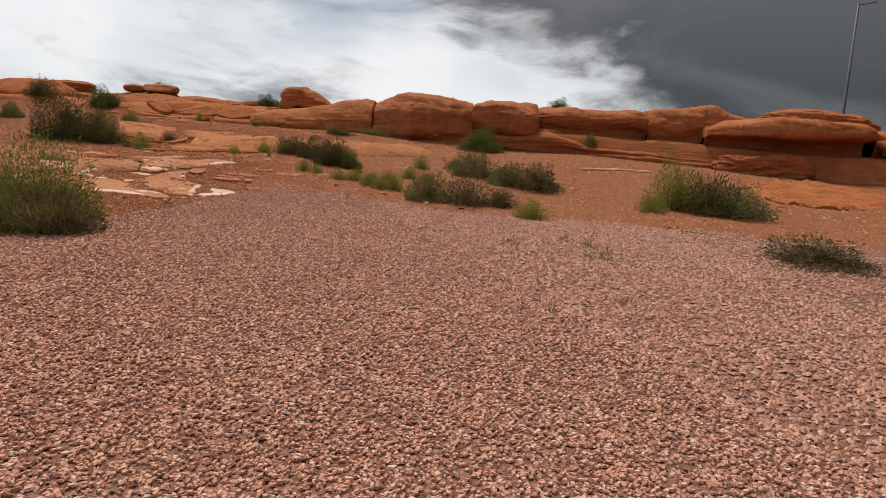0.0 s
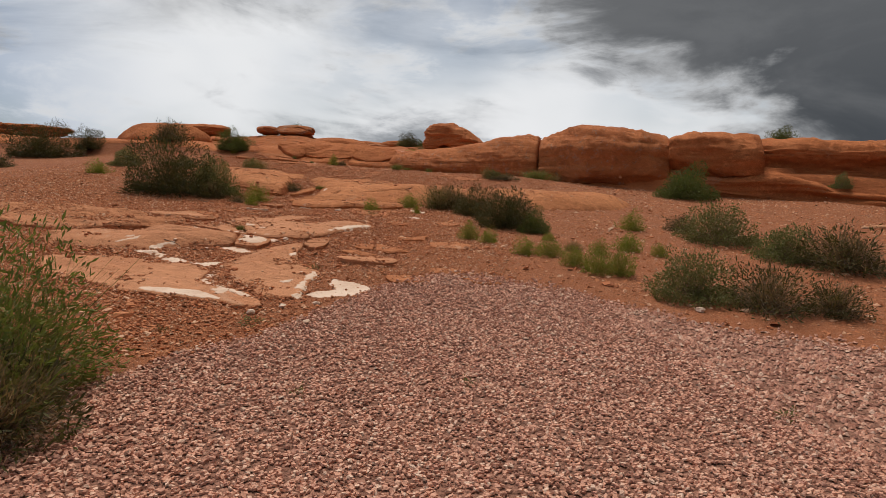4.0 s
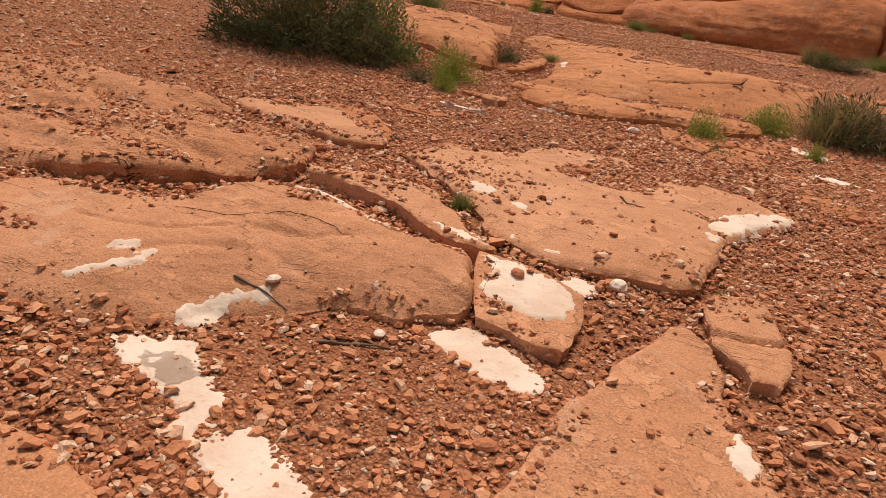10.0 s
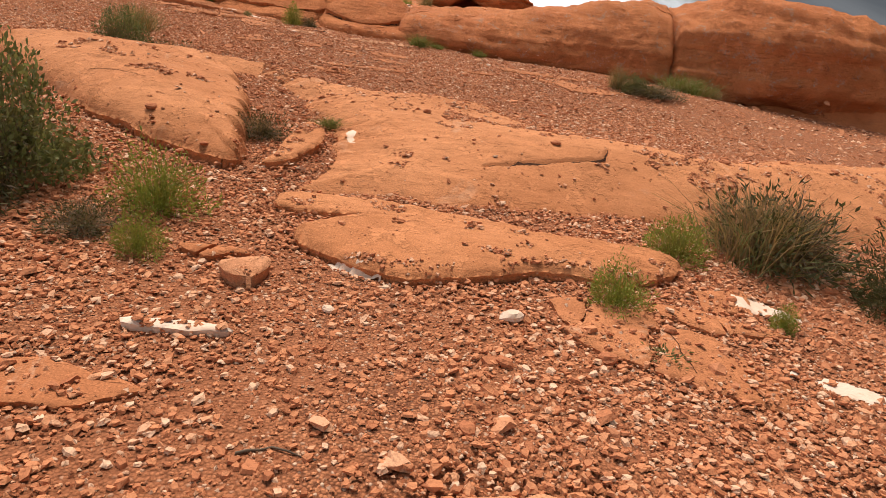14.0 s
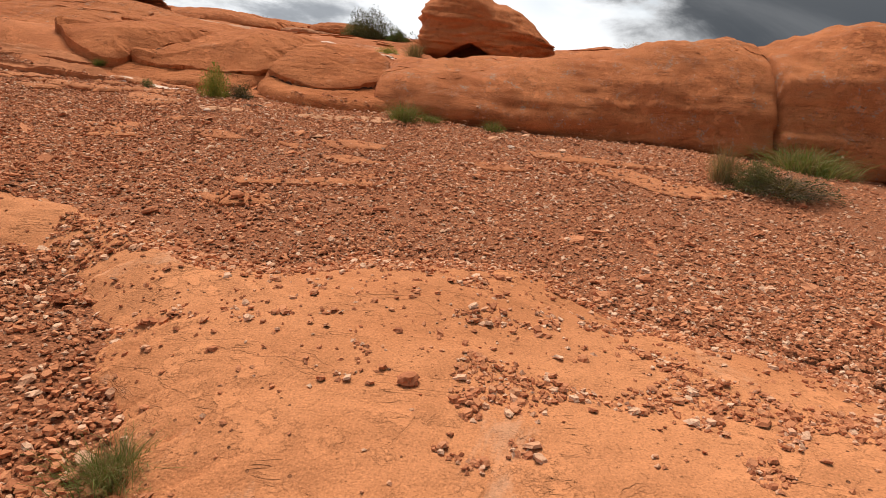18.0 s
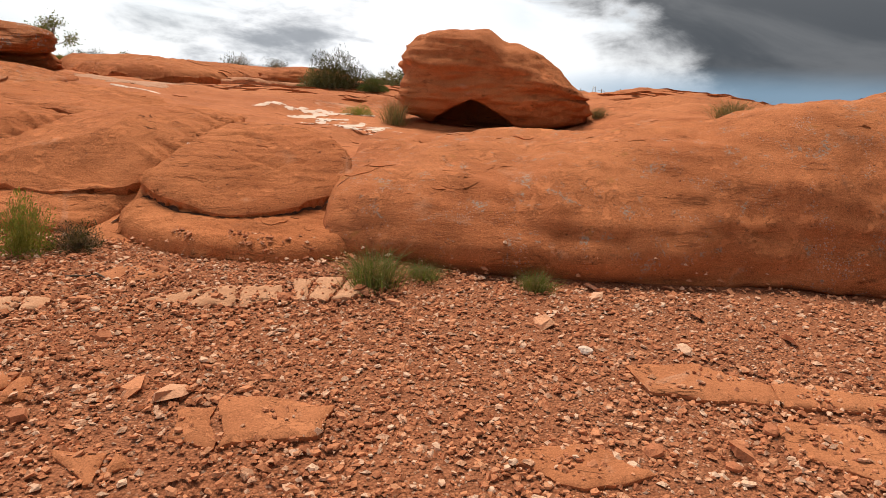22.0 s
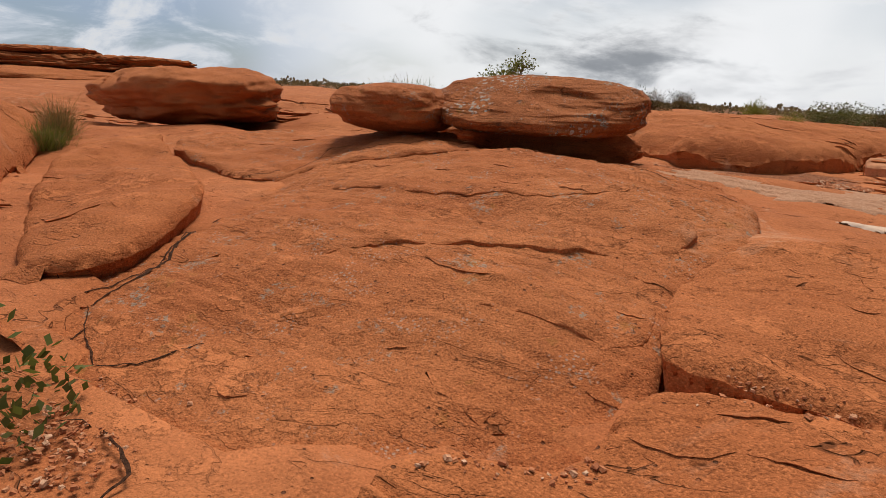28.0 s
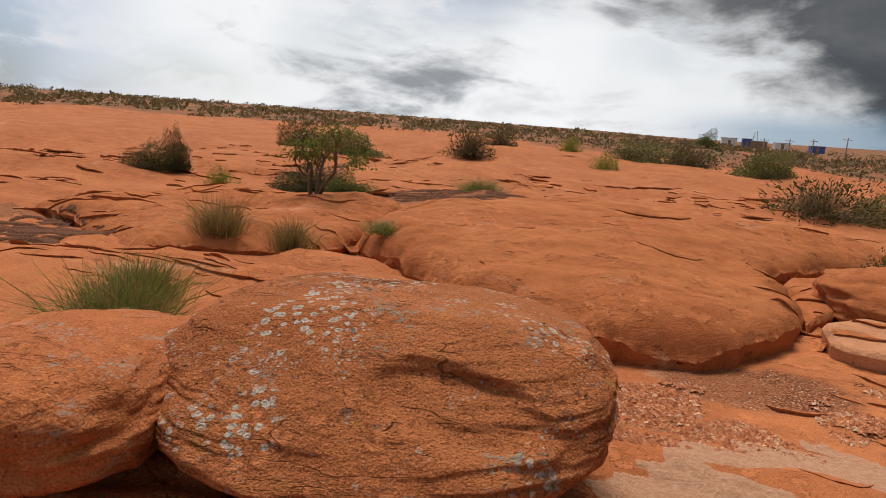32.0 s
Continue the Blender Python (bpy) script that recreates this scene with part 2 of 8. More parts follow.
def rock_nodes(n, light, deep, lichen=0.0, crust=0.0, grainy=0.7, lips=0.6):
    """Colour and relief of wind-worn sandstone with fine bedding."""
    where = n.add("ShaderNodeNewGeometry").outputs["Position"]
    broad = n.noise(where, 0.7, 5.0, 0.6, 0.4)
    mid = n.noise(where, 5.0, 6.0, 0.62)
    fine = n.noise(where, 55.0, 4.0, 0.65)
    warp = n.add("ShaderNodeVectorMath", operation="ADD")
    n.put(n.scaled(where, (0.9, 0.9, 26.0)), warp.inputs[0])
    n.put(n.xyz(0.0, 0.0, n.math("MULTIPLY", broad, 5.0)), warp.inputs[1])
    beds = n.noise(warp.outputs[0], 1.3, 5.0, 0.6)
    thin = n.noise(n.scaled(warp.outputs[0], (2.2, 2.2, 5.5)), 1.0, 4.0, 0.65, 0.4)
    col = n.mix(n.step(broad, 0.34, 0.66), light, deep)
    col = n.mix(n.step(mid, 0.40, 0.72, 0.0, 0.40), col, tuple(v * 0.72 for v in deep))
    col = n.mix(n.step(beds, 0.50, 0.66, 0.0, 0.14), col, tuple(min(1, v * 1.22) for v in light))
    col = n.mix(n.step(beds, 0.46, 0.30, 0.0, 0.12), col, tuple(v * 0.62 for v in deep))
    col = n.mix(n.step(fine, 0.58, 0.78, 0.0, 0.45), col, tuple(v * 0.50 for v in deep))
    col = n.mix(n.step(fine, 0.42, 0.25, 0.0, 0.40), col, tuple(min(1, v * 1.3) for v in light))
    speck = n.noise(where, 130.0, 2.0, 0.6)
    col = n.mix(n.step(speck, 0.54, 0.66, 0.0, 0.6 * grainy), col, tuple(v * 0.42 for v in deep))
    col = n.mix(n.step(speck, 0.46, 0.33, 0.0, 0.5 * grainy), col, tuple(min(1, v * 1.45) for v in light))
    col = n.mix(n.step(thin, 0.55, 0.72, 0.0, 0.05), col, tuple(v * 0.55 for v in deep))
    scab = n.math("MULTIPLY", n.step(n.noise(where, 8.0, 7.0, 0.68), 0.53, 0.565), n.step(n.noise(where, 1.1, 4.0, 0.6), 0.42, 0.58))
    col = n.mix(n.math("MULTIPLY", scab, 0.42 * grainy), col, tuple(min(1, v * 1.42) for v in light))
    pock = n.math("MULTIPLY", n.step(n.cells(where, 17.0), 0.11, 0.07), n.step(n.noise(where, 1.7, 4.0, 0.6), 0.48, 0.56))
    col = n.mix(n.math("MULTIPLY", pock, 0.75), col, (0.07, 0.03, 0.02))
    stain = n.math("MULTIPLY", n.step(n.noise(where, 1.9, 8.0, 0.7, 0.6), 0.60, 0.72), n.step(mid, 0.42, 0.6))
    col = n.mix(n.math("MULTIPLY", stain, 0.55), col, (0.15, 0.075, 0.045))
    if lichen:
        bent = n.add("ShaderNodeVectorMath", operation="ADD")
        jitter = n.math("MULTIPLY", n.noise(where, 30.0, 3.0, 0.6), 0.03)
        n.put(where, bent.inputs[0])
        n.put(n.xyz(jitter, n.math("MULTIPLY", n.noise(where, 23.0, 3.0, 0.6), 0.03), jitter), bent.inputs[1])
        spots = n.cells(bent.outputs[0], 30.0)
        patch = n.step(n.noise(where, 2.3, 5.0, 0.65), 0.50, 0.57)
        ring = n.math("SUBTRACT", n.step(spots, 0.42, 0.34), n.step(spots, 0.20, 0.12, 0.0, 0.6))
        if lichen > 0.6:
            col = n.mix(n.math("MULTIPLY", n.math("MULTIPLY", ring, patch), lichen), col, (0.55, 0.53, 0.47))
        small = n.math("MULTIPLY", n.step(n.cells(where, 62.0), 0.36, 0.26), n.step(n.noise(where, 4.1, 5.0, 0.65), 0.56, 0.64))
        col = n.mix(n.math("MULTIPLY", small, lichen * 0.85), col, (0.44, 0.44, 0.39))
        grey = n.math("MULTIPLY", n.step(n.noise(where, 5.2, 7.0, 0.72, 0.4), 0.565, 0.625), n.step(n.noise(where, 48.0, 4.0, 0.65), 0.47, 0.57))
        col = n.mix(n.math("MULTIPLY", grey, min(1.0, lichen * 1.6)), col, (0.33, 0.275, 0.215))
        rusty = n.step(n.noise(where, 7.0, 5.0, 0.65), 0.62, 0.70)
        col = n.mix(n.math("MULTIPLY", rusty, lichen * 0.6), col, (0.30, 0.16, 0.03))
        black = n.step(n.noise(where, 19.0, 6.0, 0.72), 0.595, 0.665)
        col = n.mix(n.math("MULTIPLY", black, lichen * 0.75), col, (0.06, 0.045, 0.035))
    if crust:
        pale = n.math("MULTIPLY", n.step(n.noise(where, 1.3, 7.0, 0.7, 0.8), 0.60, 0.68), crust)
        col = n.mix(pale, col, (0.62, 0.40, 0.27))
    # hairline partings along the bedding, broken into short runs, crevice shade painted dark
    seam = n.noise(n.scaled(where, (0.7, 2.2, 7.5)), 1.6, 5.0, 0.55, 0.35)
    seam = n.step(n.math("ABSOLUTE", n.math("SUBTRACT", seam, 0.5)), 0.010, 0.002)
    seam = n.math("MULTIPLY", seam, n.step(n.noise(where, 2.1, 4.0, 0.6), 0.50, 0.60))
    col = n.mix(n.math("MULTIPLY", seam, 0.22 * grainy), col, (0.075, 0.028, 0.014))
    # short lips where flakes have lifted, with their shade painted as dark lines
    lip = n.noise(n.scaled(where, (1.3, 4.2, 6.0)), 2.0, 3.0, 0.5, 0.6)
    lip = n.step(n.math("ABSOLUTE", n.math("SUBTRACT", lip, 0.5)), 0.011, 0.003)
    lip = n.math("MULTIPLY", lip, n.step(n.noise(where, 3.3, 3.0, 0.55), 0.57, 0.63))
    col = n.mix(n.math("MULTIPLY", lip, lips), col, tuple(v * 0.22 for v in deep))
    pits = n.step(n.cells(where, 34.0), 0.20, 0.08)
    pits = n.math("MULTIPLY", pits, n.step(n.noise(where, 4.0, 3.0), 0.5, 0.6))
    relief = n.math("ADD", n.math("MULTIPLY", mid, 0.5), n.math("MULTIPLY", beds, 0.22))
    relief = n.math("ADD", relief, n.math("MULTIPLY", thin, 0.04))
    relief = n.math("ADD", relief, n.math("MULTIPLY", scab, 0.22 * grainy))
    relief = n.math("SUBTRACT", relief, n.math("MULTIPLY", pock, 0.5))
    relief = n.math("ADD", relief, n.math("MULTIPLY", fine, 0.36 * grainy))
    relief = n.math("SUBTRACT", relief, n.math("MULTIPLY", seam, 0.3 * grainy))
    relief = n.math("SUBTRACT", relief, n.math("MULTIPLY", pits, 0.28))
    sheets = n.noise(n.scaled(where, (0.6, 1.5, 4.0)), 1.5, 6.0, 0.6, 0.7)
    flakes = n.math("SNAP", sheets, 0.055)
    relief = n.math("ADD", relief, n.math("MULTIPLY", flakes, 6.5))
    relief = n.math("ADD", relief, n.math("MULTIPLY", speck, 0.22 * grainy))
    relief = n.math("SUBTRACT", relief, n.math("MULTIPLY", lip, lips))
    return col, relief, where


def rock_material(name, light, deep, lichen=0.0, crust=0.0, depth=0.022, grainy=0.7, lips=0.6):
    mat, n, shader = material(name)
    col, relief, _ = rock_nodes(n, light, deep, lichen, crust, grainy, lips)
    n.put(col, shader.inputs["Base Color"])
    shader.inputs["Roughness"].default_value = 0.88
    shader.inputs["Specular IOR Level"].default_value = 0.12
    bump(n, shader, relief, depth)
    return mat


SLICKROCK = rock_material("slickrock", (0.53, 0.186, 0.070), (0.42, 0.131, 0.046), 0.0, 0.25, 0.026, 0.95, 0.7)
PALE_SLAB = rock_material("pale_slab", (0.57, 0.268, 0.143), (0.49, 0.211, 0.105), 0.0, 0.35, 0.018, 0.65, 0.06)
SWELL_ROCK = rock_material("swell_rock", (0.57, 0.236, 0.104), (0.47, 0.178, 0.073), 0.0, 0.3, 0.018, 0.7, 0.3)
BEDDED_SLAB = rock_material("bedded_slab", (0.57, 0.256, 0.130), (0.48, 0.198, 0.094), 0.0, 0.2, 0.030, 0.8, 1.0)
PLATE_ROCK = rock_material("plate_rock", (0.50, 0.196, 0.087), (0.41, 0.148, 0.062), 0.0, 0.5, 0.015, 0.7)
LICHEN_ROCK = rock_material("lichen_rock", (0.50, 0.178, 0.068), (0.38, 0.119, 0.042), 0.85, 0.2, 0.042, 1.1)
SPOTTED_ROCK = rock_material("spotted_rock", (0.53, 0.188, 0.072), (0.42, 0.132, 0.048), 0.50, 0.2, 0.026, 0.95, 0.35)


def crust_material():
    mat, n, shader = material("pale_crust")
    where = n.add("ShaderNodeNewGeometry").outputs["Position"]
    a, b = n.noise(where, 3.0, 6.0, 0.65), n.noise(where, 38.0, 5.0, 0.6)
    col = n.mix(n.step(a, 0.35, 0.68), (0.73, 0.56, 0.44), (0.63, 0.43, 0.31))
    col = n.mix(n.step(b, 0.55, 0.78, 0.0, 0.55), col, (0.42, 0.22, 0.12))
    n.put(col, shader.inputs["Base Color"])
    shader.inputs["Roughness"].default_value = 0.8
    bump(n, shader, n.math("ADD", a, n.math("MULTIPLY", b, 0.4)), 0.01)
    return mat


CRUST = crust_material()


def earth_and_shade_material(name="crack_shade", deep=(0.045, 0.022, 0.014), light=(0.12, 0.052, 0.028)):
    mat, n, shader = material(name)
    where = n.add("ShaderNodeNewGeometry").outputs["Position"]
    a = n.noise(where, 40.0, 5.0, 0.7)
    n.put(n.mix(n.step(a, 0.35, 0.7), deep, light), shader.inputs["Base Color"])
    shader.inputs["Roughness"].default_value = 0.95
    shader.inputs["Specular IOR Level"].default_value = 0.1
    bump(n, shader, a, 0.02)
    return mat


# near-black brown that stands in for the shade inside cracks
CRACK_SHADE = earth_and_shade_material()
SILT = earth_and_shade_material("dried_silt", (0.50, 0.260, 0.155), (0.60, 0.355, 0.235))
BASIN_EARTH = earth_and_shade_material("basin_earth", (0.10, 0.045, 0.026), (0.24, 0.105, 0.058))


def stone_material(name, colours, pale=0.05):
    """Loose stones, each of its own shade."""
    mat, n, shader = material(name)
    geo = n.add("ShaderNodeNewGeometry")
    rnd = geo.outputs["Random Per Island"]
    ramp = n.add("ShaderNodeValToRGB")
    ramp.color_ramp.interpolation = "LINEAR"
    els = ramp.color_ramp.elements
    while len(els) < len(colours):
        els.new(0.5)
    for i, c in enumerate(colours):
        els[i].position, els[i].color = i * (1 - pale) / (len(colours) - 1), (*c, 1)
    n.put(rnd, ramp.inputs[0])
    grain = n.noise(geo.outputs["Position"], 70.0, 4.0, 0.65)
    col = n.mix(n.step(grain, 0.45, 0.75, 0.0, 0.5), ramp.outputs[0], tuple(v * 0.5 for v in colours[0]))
    dust = n.noise(geo.outputs["Position"], 1.1, 4.0, 0.6)
    col = n.mix(n.step(dust, 0.40, 0.70, 0.0, 0.35), col, colours[1])
    n.put(col, shader.inputs["Base Color"])
    shader.inputs["Roughness"].default_value = 0.9
    shader.inputs["Specular IOR Level"].default_value = 0.12
    bump(n, shader, grain, 0.006)
    return mat


GRAVEL = stone_material("crushed_gravel", [(0.34, 0.160, 0.115), (0.62, 0.325, 0.230), (0.74, 0.400, 0.285), (0.52, 0.270, 0.205), (0.78, 0.45, 0.325), (0.82, 0.58, 0.45)])
RUBBLE = stone_material("red_rubble", [(0.34, 0.118, 0.056), (0.51, 0.197, 0.093), (0.63, 0.264, 0.128), (0.45, 0.163, 0.077), (0.63, 0.296, 0.156), (0.76, 0.50, 0.34)], 0.03)


def ground_material():
    """Red earth with grit near by, bare rock on the ridge, scrub-dotted earth far off."""
    mat, n, shader = material("red_ground")
    col_r, relief_r, where = rock_nodes(n, (0.54, 0.192, 0.074), (0.42, 0.133, 0.048), 0.0, 0.35)
    a, b, c = n.noise(where, 1.4, 6.0, 0.6), n.noise(where, 16.0, 6.0, 0.65), n.cells(where, 30.0)
    earth = n.mix(n.step(a, 0.35, 0.68), (0.39, 0.142, 0.064), (0.29, 0.102, 0.045))
    earth = n.mix(n.step(b, 0.52, 0.76, 0.0, 0.3), earth, (0.42, 0.18, 0.092))
    # packed chips, each of its own shade, with dark joints
    chip = n.add("ShaderNodeSeparateColor")
    n.put(n.cells(where, 75.0, out="Color"), chip.inputs[0])
    shade_of = n.mix(chip.outputs[0], (0.26, 0.090, 0.041), (0.53, 0.212, 0.100))
    shade_of = n.mix(n.step(chip.outputs[1], 0.93, 0.97), shade_of, (0.70, 0.46, 0.32))
    joint = n.cells(where, 75.0)
    shade_of = n.mix(n.step(joint, 0.36, 0.66, 0.0, 0.75), shade_of, (0.11, 0.036, 0.017))
    earth = n.mix(n.step(n.math("ADD", a, n.math("MULTIPLY", b, 0.4)), 0.56, 0.72, 1.0, 0.35), earth, shade_of)
    rocky = n.add("ShaderNodeAttribute", attribute_name="bare_rock").outputs["Fac"]
    gravel = n.add("ShaderNodeAttribute", attribute_name="gravel").outputs["Fac"]
    pebble = n.cells(where, 24.0, out="Color")
    psep = n.add("ShaderNodeSeparateColor")
    n.put(pebble, psep.inputs[0])
    grey = n.mix(psep.outputs[0], (0.26, 0.125, 0.088), (0.46, 0.235, 0.168))
    edge = n.cells(where, 24.0)
    grey = n.mix(n.step(edge, 0.4, 0.75, 0.0, 0.6), grey, (0.17, 0.085, 0.06))
    earth = n.mix(gravel, earth, grey)
    col = n.mix(n.step(rocky, 0.3, 0.7), earth, col_r)
    scrub = n.add("ShaderNodeAttribute", attribute_name="scrub").outputs["Fac"]
    tuft = n.step(n.noise(where, 0.35, 7.0, 0.7), 0.46, 0.56)
    tuft = n.math("MULTIPLY", tuft, n.step(n.noise(where, 0.03, 4.0, 0.6), 0.35, 0.55, 0.5, 1.0))
    col = n.mix(n.math("MULTIPLY", tuft, scrub), col, (0.105, 0.085, 0.045))
    n.put(col, shader.inputs["Base Color"])
    shader.inputs["Roughness"].default_value = 0.92
    shader.inputs["Specular IOR Level"].default_value = 0.2
    grit = n.math("ADD", n.math("MULTIPLY", b, 0.8), n.math("MULTIPLY", c, -0.3))
    grit = n.math("SUBTRACT", grit, n.math("MULTIPLY", n.math("MULTIPLY", edge, gravel), 1.6))
    grit = n.math("SUBTRACT", grit, n.math("MULTIPLY", joint, 0.5))
    mixed = n.add("ShaderNodeMix")
    n.put(rocky, mixed.inputs[0])
    n.put(grit, mixed.inputs[2])
    n.put(relief_r, mixed.inputs[3])
    bump(n, shader, mixed.outputs[0], 0.022)
    return mat


GROUND = ground_material()


def plant_material(name, colours, rough=0.7, through=0.26):
    mat, n, shader = material(name)
    geo = n.add("ShaderNodeNewGeometry")
    rnd = geo.outputs["Random Per Island"]
    ob = n.add("ShaderNodeObjectInfo").outputs["Random"]
    col = n.mix(n.step(rnd, 0.1, 0.9), colours[0], colours[1])
    col = n.mix(n.step(n.noise(geo.outputs["Position"], 6.0, 3.0), 0.40, 0.66, 0.0, 0.6), col, colours[2])
    col = n.mix(n.math("MULTIPLY", ob, 0.3), col, colours[2])
    n.put(col, shader.inputs["Base Color"])
    shader.inputs["Roughness"].default_value = rough
    shader.inputs["Specular IOR Level"].default_value = 0.2
    # thin blades let part of the light through
    lit = n.add("ShaderNodeBsdfTranslucent")
    n.put(n.mix(1.0, col, (1.35, 1.35, 1.0), "MULTIPLY"), lit.inputs[0])
    both = n.add("ShaderNodeMixShader")
    both.inputs[0].default_value = through
    n.put(shader.outputs[0], both.inputs[1])
    n.put(lit.outputs[0], both.inputs[2])
    n.put(both.outputs[0], [k for k in n.tree.nodes if k.bl_idname == "ShaderNodeOutputMaterial"][0].inputs[0])
    return mat


LEAF_DARK = plant_material("dark_broom", [(0.040, 0.044, 0.014), (0.085, 0.082, 0.026), (0.10, 0.075, 0.032)])
LEAF_GREEN = plant_material("fresh_leaf", [(0.095, 0.135, 0.026), (0.18, 0.22, 0.05), (0.20, 0.18, 0.06)])
LEAF_DEEP = plant_material("deep_leaf", [(0.065, 0.095, 0.02), (0.125, 0.155, 0.036), (0.14, 0.135, 0.05)])
LEAF_LIME = plant_material("lime_blade", [(0.15, 0.19, 0.028), (0.28, 0.30, 0.055), (0.26, 0.21, 0.065)])
LEAF_SAGE = plant_material("sage_leaf", [(0.090, 0.110, 0.036), (0.215, 0.23, 0.088), (0.18, 0.135, 0.058)])
STRAW = plant_material("dry_stem", [(0.30, 0.19, 0.085), (0.42, 0.29, 0.14), (0.20, 0.12, 0.06)])
TWIG = plant_material("grey_twig", [(0.15, 0.105, 0.070), (0.22, 0.17, 0.125), (0.10, 0.06, 0.04)])

# ---- meshes ----
def raw_mesh(name, verts, tris, mat, quads=None):
    me = bpy.data.meshes.new(name)
    verts = np.asarray(verts, dtype=np.float32)
    loops, counts = [], []
    for faces, k in ((tris, 3), (quads, 4)):
        if faces is not None and len(faces):
            loops.append(np.asarray(faces, dtype=np.int32).ravel())
            counts.append(np.full(len(faces), k, dtype=np.int32))
    loops, counts = np.concatenate(loops), np.concatenate(counts)
    me.vertices.add(len(verts))
    me.vertices.foreach_set("co", verts.ravel())
    me.loops.add(len(loops))
    me.loops.foreach_set("vertex_index", loops)
    me.polygons.add(len(counts))
    me.polygons.foreach_set("loop_start", np.concatenate([[0], np.cumsum(counts)[:-1]]).astype(np.int32))
    me.materials.append(mat)
    me.update(calc_edges=True)
    return me


def shade(me, on=True):
    me.polygons.foreach_set("use_smooth", np.full(len(me.polygons), on))
    return me


def part(name, me, parent, label=""):
    ob = new(name, me)
    ob.parent = parent
    if label:
        tagged(ob, label)
    return ob


# heights of whatever lies on top, on a fine square grid
CELL = 0.03
GX0, GY0, GNX, GNY = -20.0, -2.0, 1100, 1410
gx = GX0 + CELL * np.arange(GNX)
gy = GY0 + CELL * np.arange(GNY)
GXX, GYY = np.meshgrid(gx, gy, indexing="ij")
TOP = ground_height(GXX, GYY)
ROCK = np.zeros((GNX, GNY), dtype=np.float32)
SKIN = np.zeros((GNX, GNY), dtype=bool)


def surface(x, y):
    x, y = np.asarray(x, dtype=float), np.asarray(y, dtype=float)
    i = np.clip(((x - GX0) / CELL), 0, GNX - 2.001)
    j = np.clip(((y - GY0) / CELL), 0, GNY - 2.001)
    a, b = i.astype(int), j.astype(int)
    u, v = i - a, j - b
    z = (TOP[a, b] * (1 - u) + TOP[a + 1, b] * u) * (1 - v) + (TOP[a, b + 1] * (1 - u) + TOP[a + 1, b + 1] * u) * v
    inside = (x > GX0) & (x < gx[-1]) & (y > GY0) & (y < gy[-1])
    return np.where(inside, z, ground_height(x, y))


def on_rock(x, y):
    i = np.clip(((x - GX0) / CELL).round().astype(int), 0, GNX - 1)
    j = np.clip(((y - GY0) / CELL).round().astype(int), 0, GNY - 1)
    return ROCK[i, j]


def rounded(pts, wobble, seed, turns=2, grow=0.0):
    p = np.array(pts, dtype=float)
    for _ in range(turns):
        q = np.roll(p, -1, 0)
        p = np.stack([0.78 * p + 0.22 * q, 0.22 * p + 0.78 * q], 1).reshape(-1, 2)
    q = np.roll(p, -1, 0)
    n = np.maximum(1, np.ceil(np.hypot(*(q - p).T) / 0.035).astype(int))
    p = np.concatenate([a + (b - a) * np.linspace(0, 1, k, endpoint=False)[:, None] for a, b, k in zip(p, q, n)])
    t = np.roll(p, -1, 0) - np.roll(p, 1, 0)
    t = np.stack([t[:, 1], -t[:, 0]], 1) / (np.hypot(*t.T)[:, None] + 1e-9)
    w = fbm(p[:, 0] * 3.0, p[:, 1] * 3.0, 5, seed, 0.7)
    area = (p[:, 0] * np.roll(p[:, 1], -1) - np.roll(p[:, 0], -1) * p[:, 1]).sum()
    return p + t * (w * wobble + (grow if area > 0 else -grow))[:, None]


def edge_distance(px, py, poly):
    """Signed distance to an outline (inside positive) and its nearest point."""
    a, b = poly, np.roll(poly, -1, 0)
    best = np.full(px.shape, 1e9)
    nx, ny = np.zeros(px.shape), np.zeros(px.shape)
    inside = np.zeros(px.shape, dtype=bool)
    for (x0, y0), (x1, y1) in zip(a, b):
        dx, dy = x1 - x0, y1 - y0
        t = np.clip(((px - x0) * dx + (py - y0) * dy) / (dx * dx + dy * dy + 1e-12), 0, 1)
        cx, cy = x0 + t * dx, y0 + t * dy
        d = (px - cx) ** 2 + (py - cy) ** 2
        m = d < best
        best = np.where(m, d, best)
        nx, ny = np.where(m, cx, nx), np.where(m, cy, ny)
        if y0 != y1:
            cross = ((y0 > py) != (y1 > py)) & (px < dx * (py - y0) / dy + x0)
            inside ^= cross
    best = np.sqrt(best)
    return np.where(inside, best, -best), nx, ny


def terraced(z, step, amount):
    k = z / step
    f = k - np.floor(k)
    return z + amount * step * (np.floor(k) + smooth((f - 0.35) / 0.3) - k)


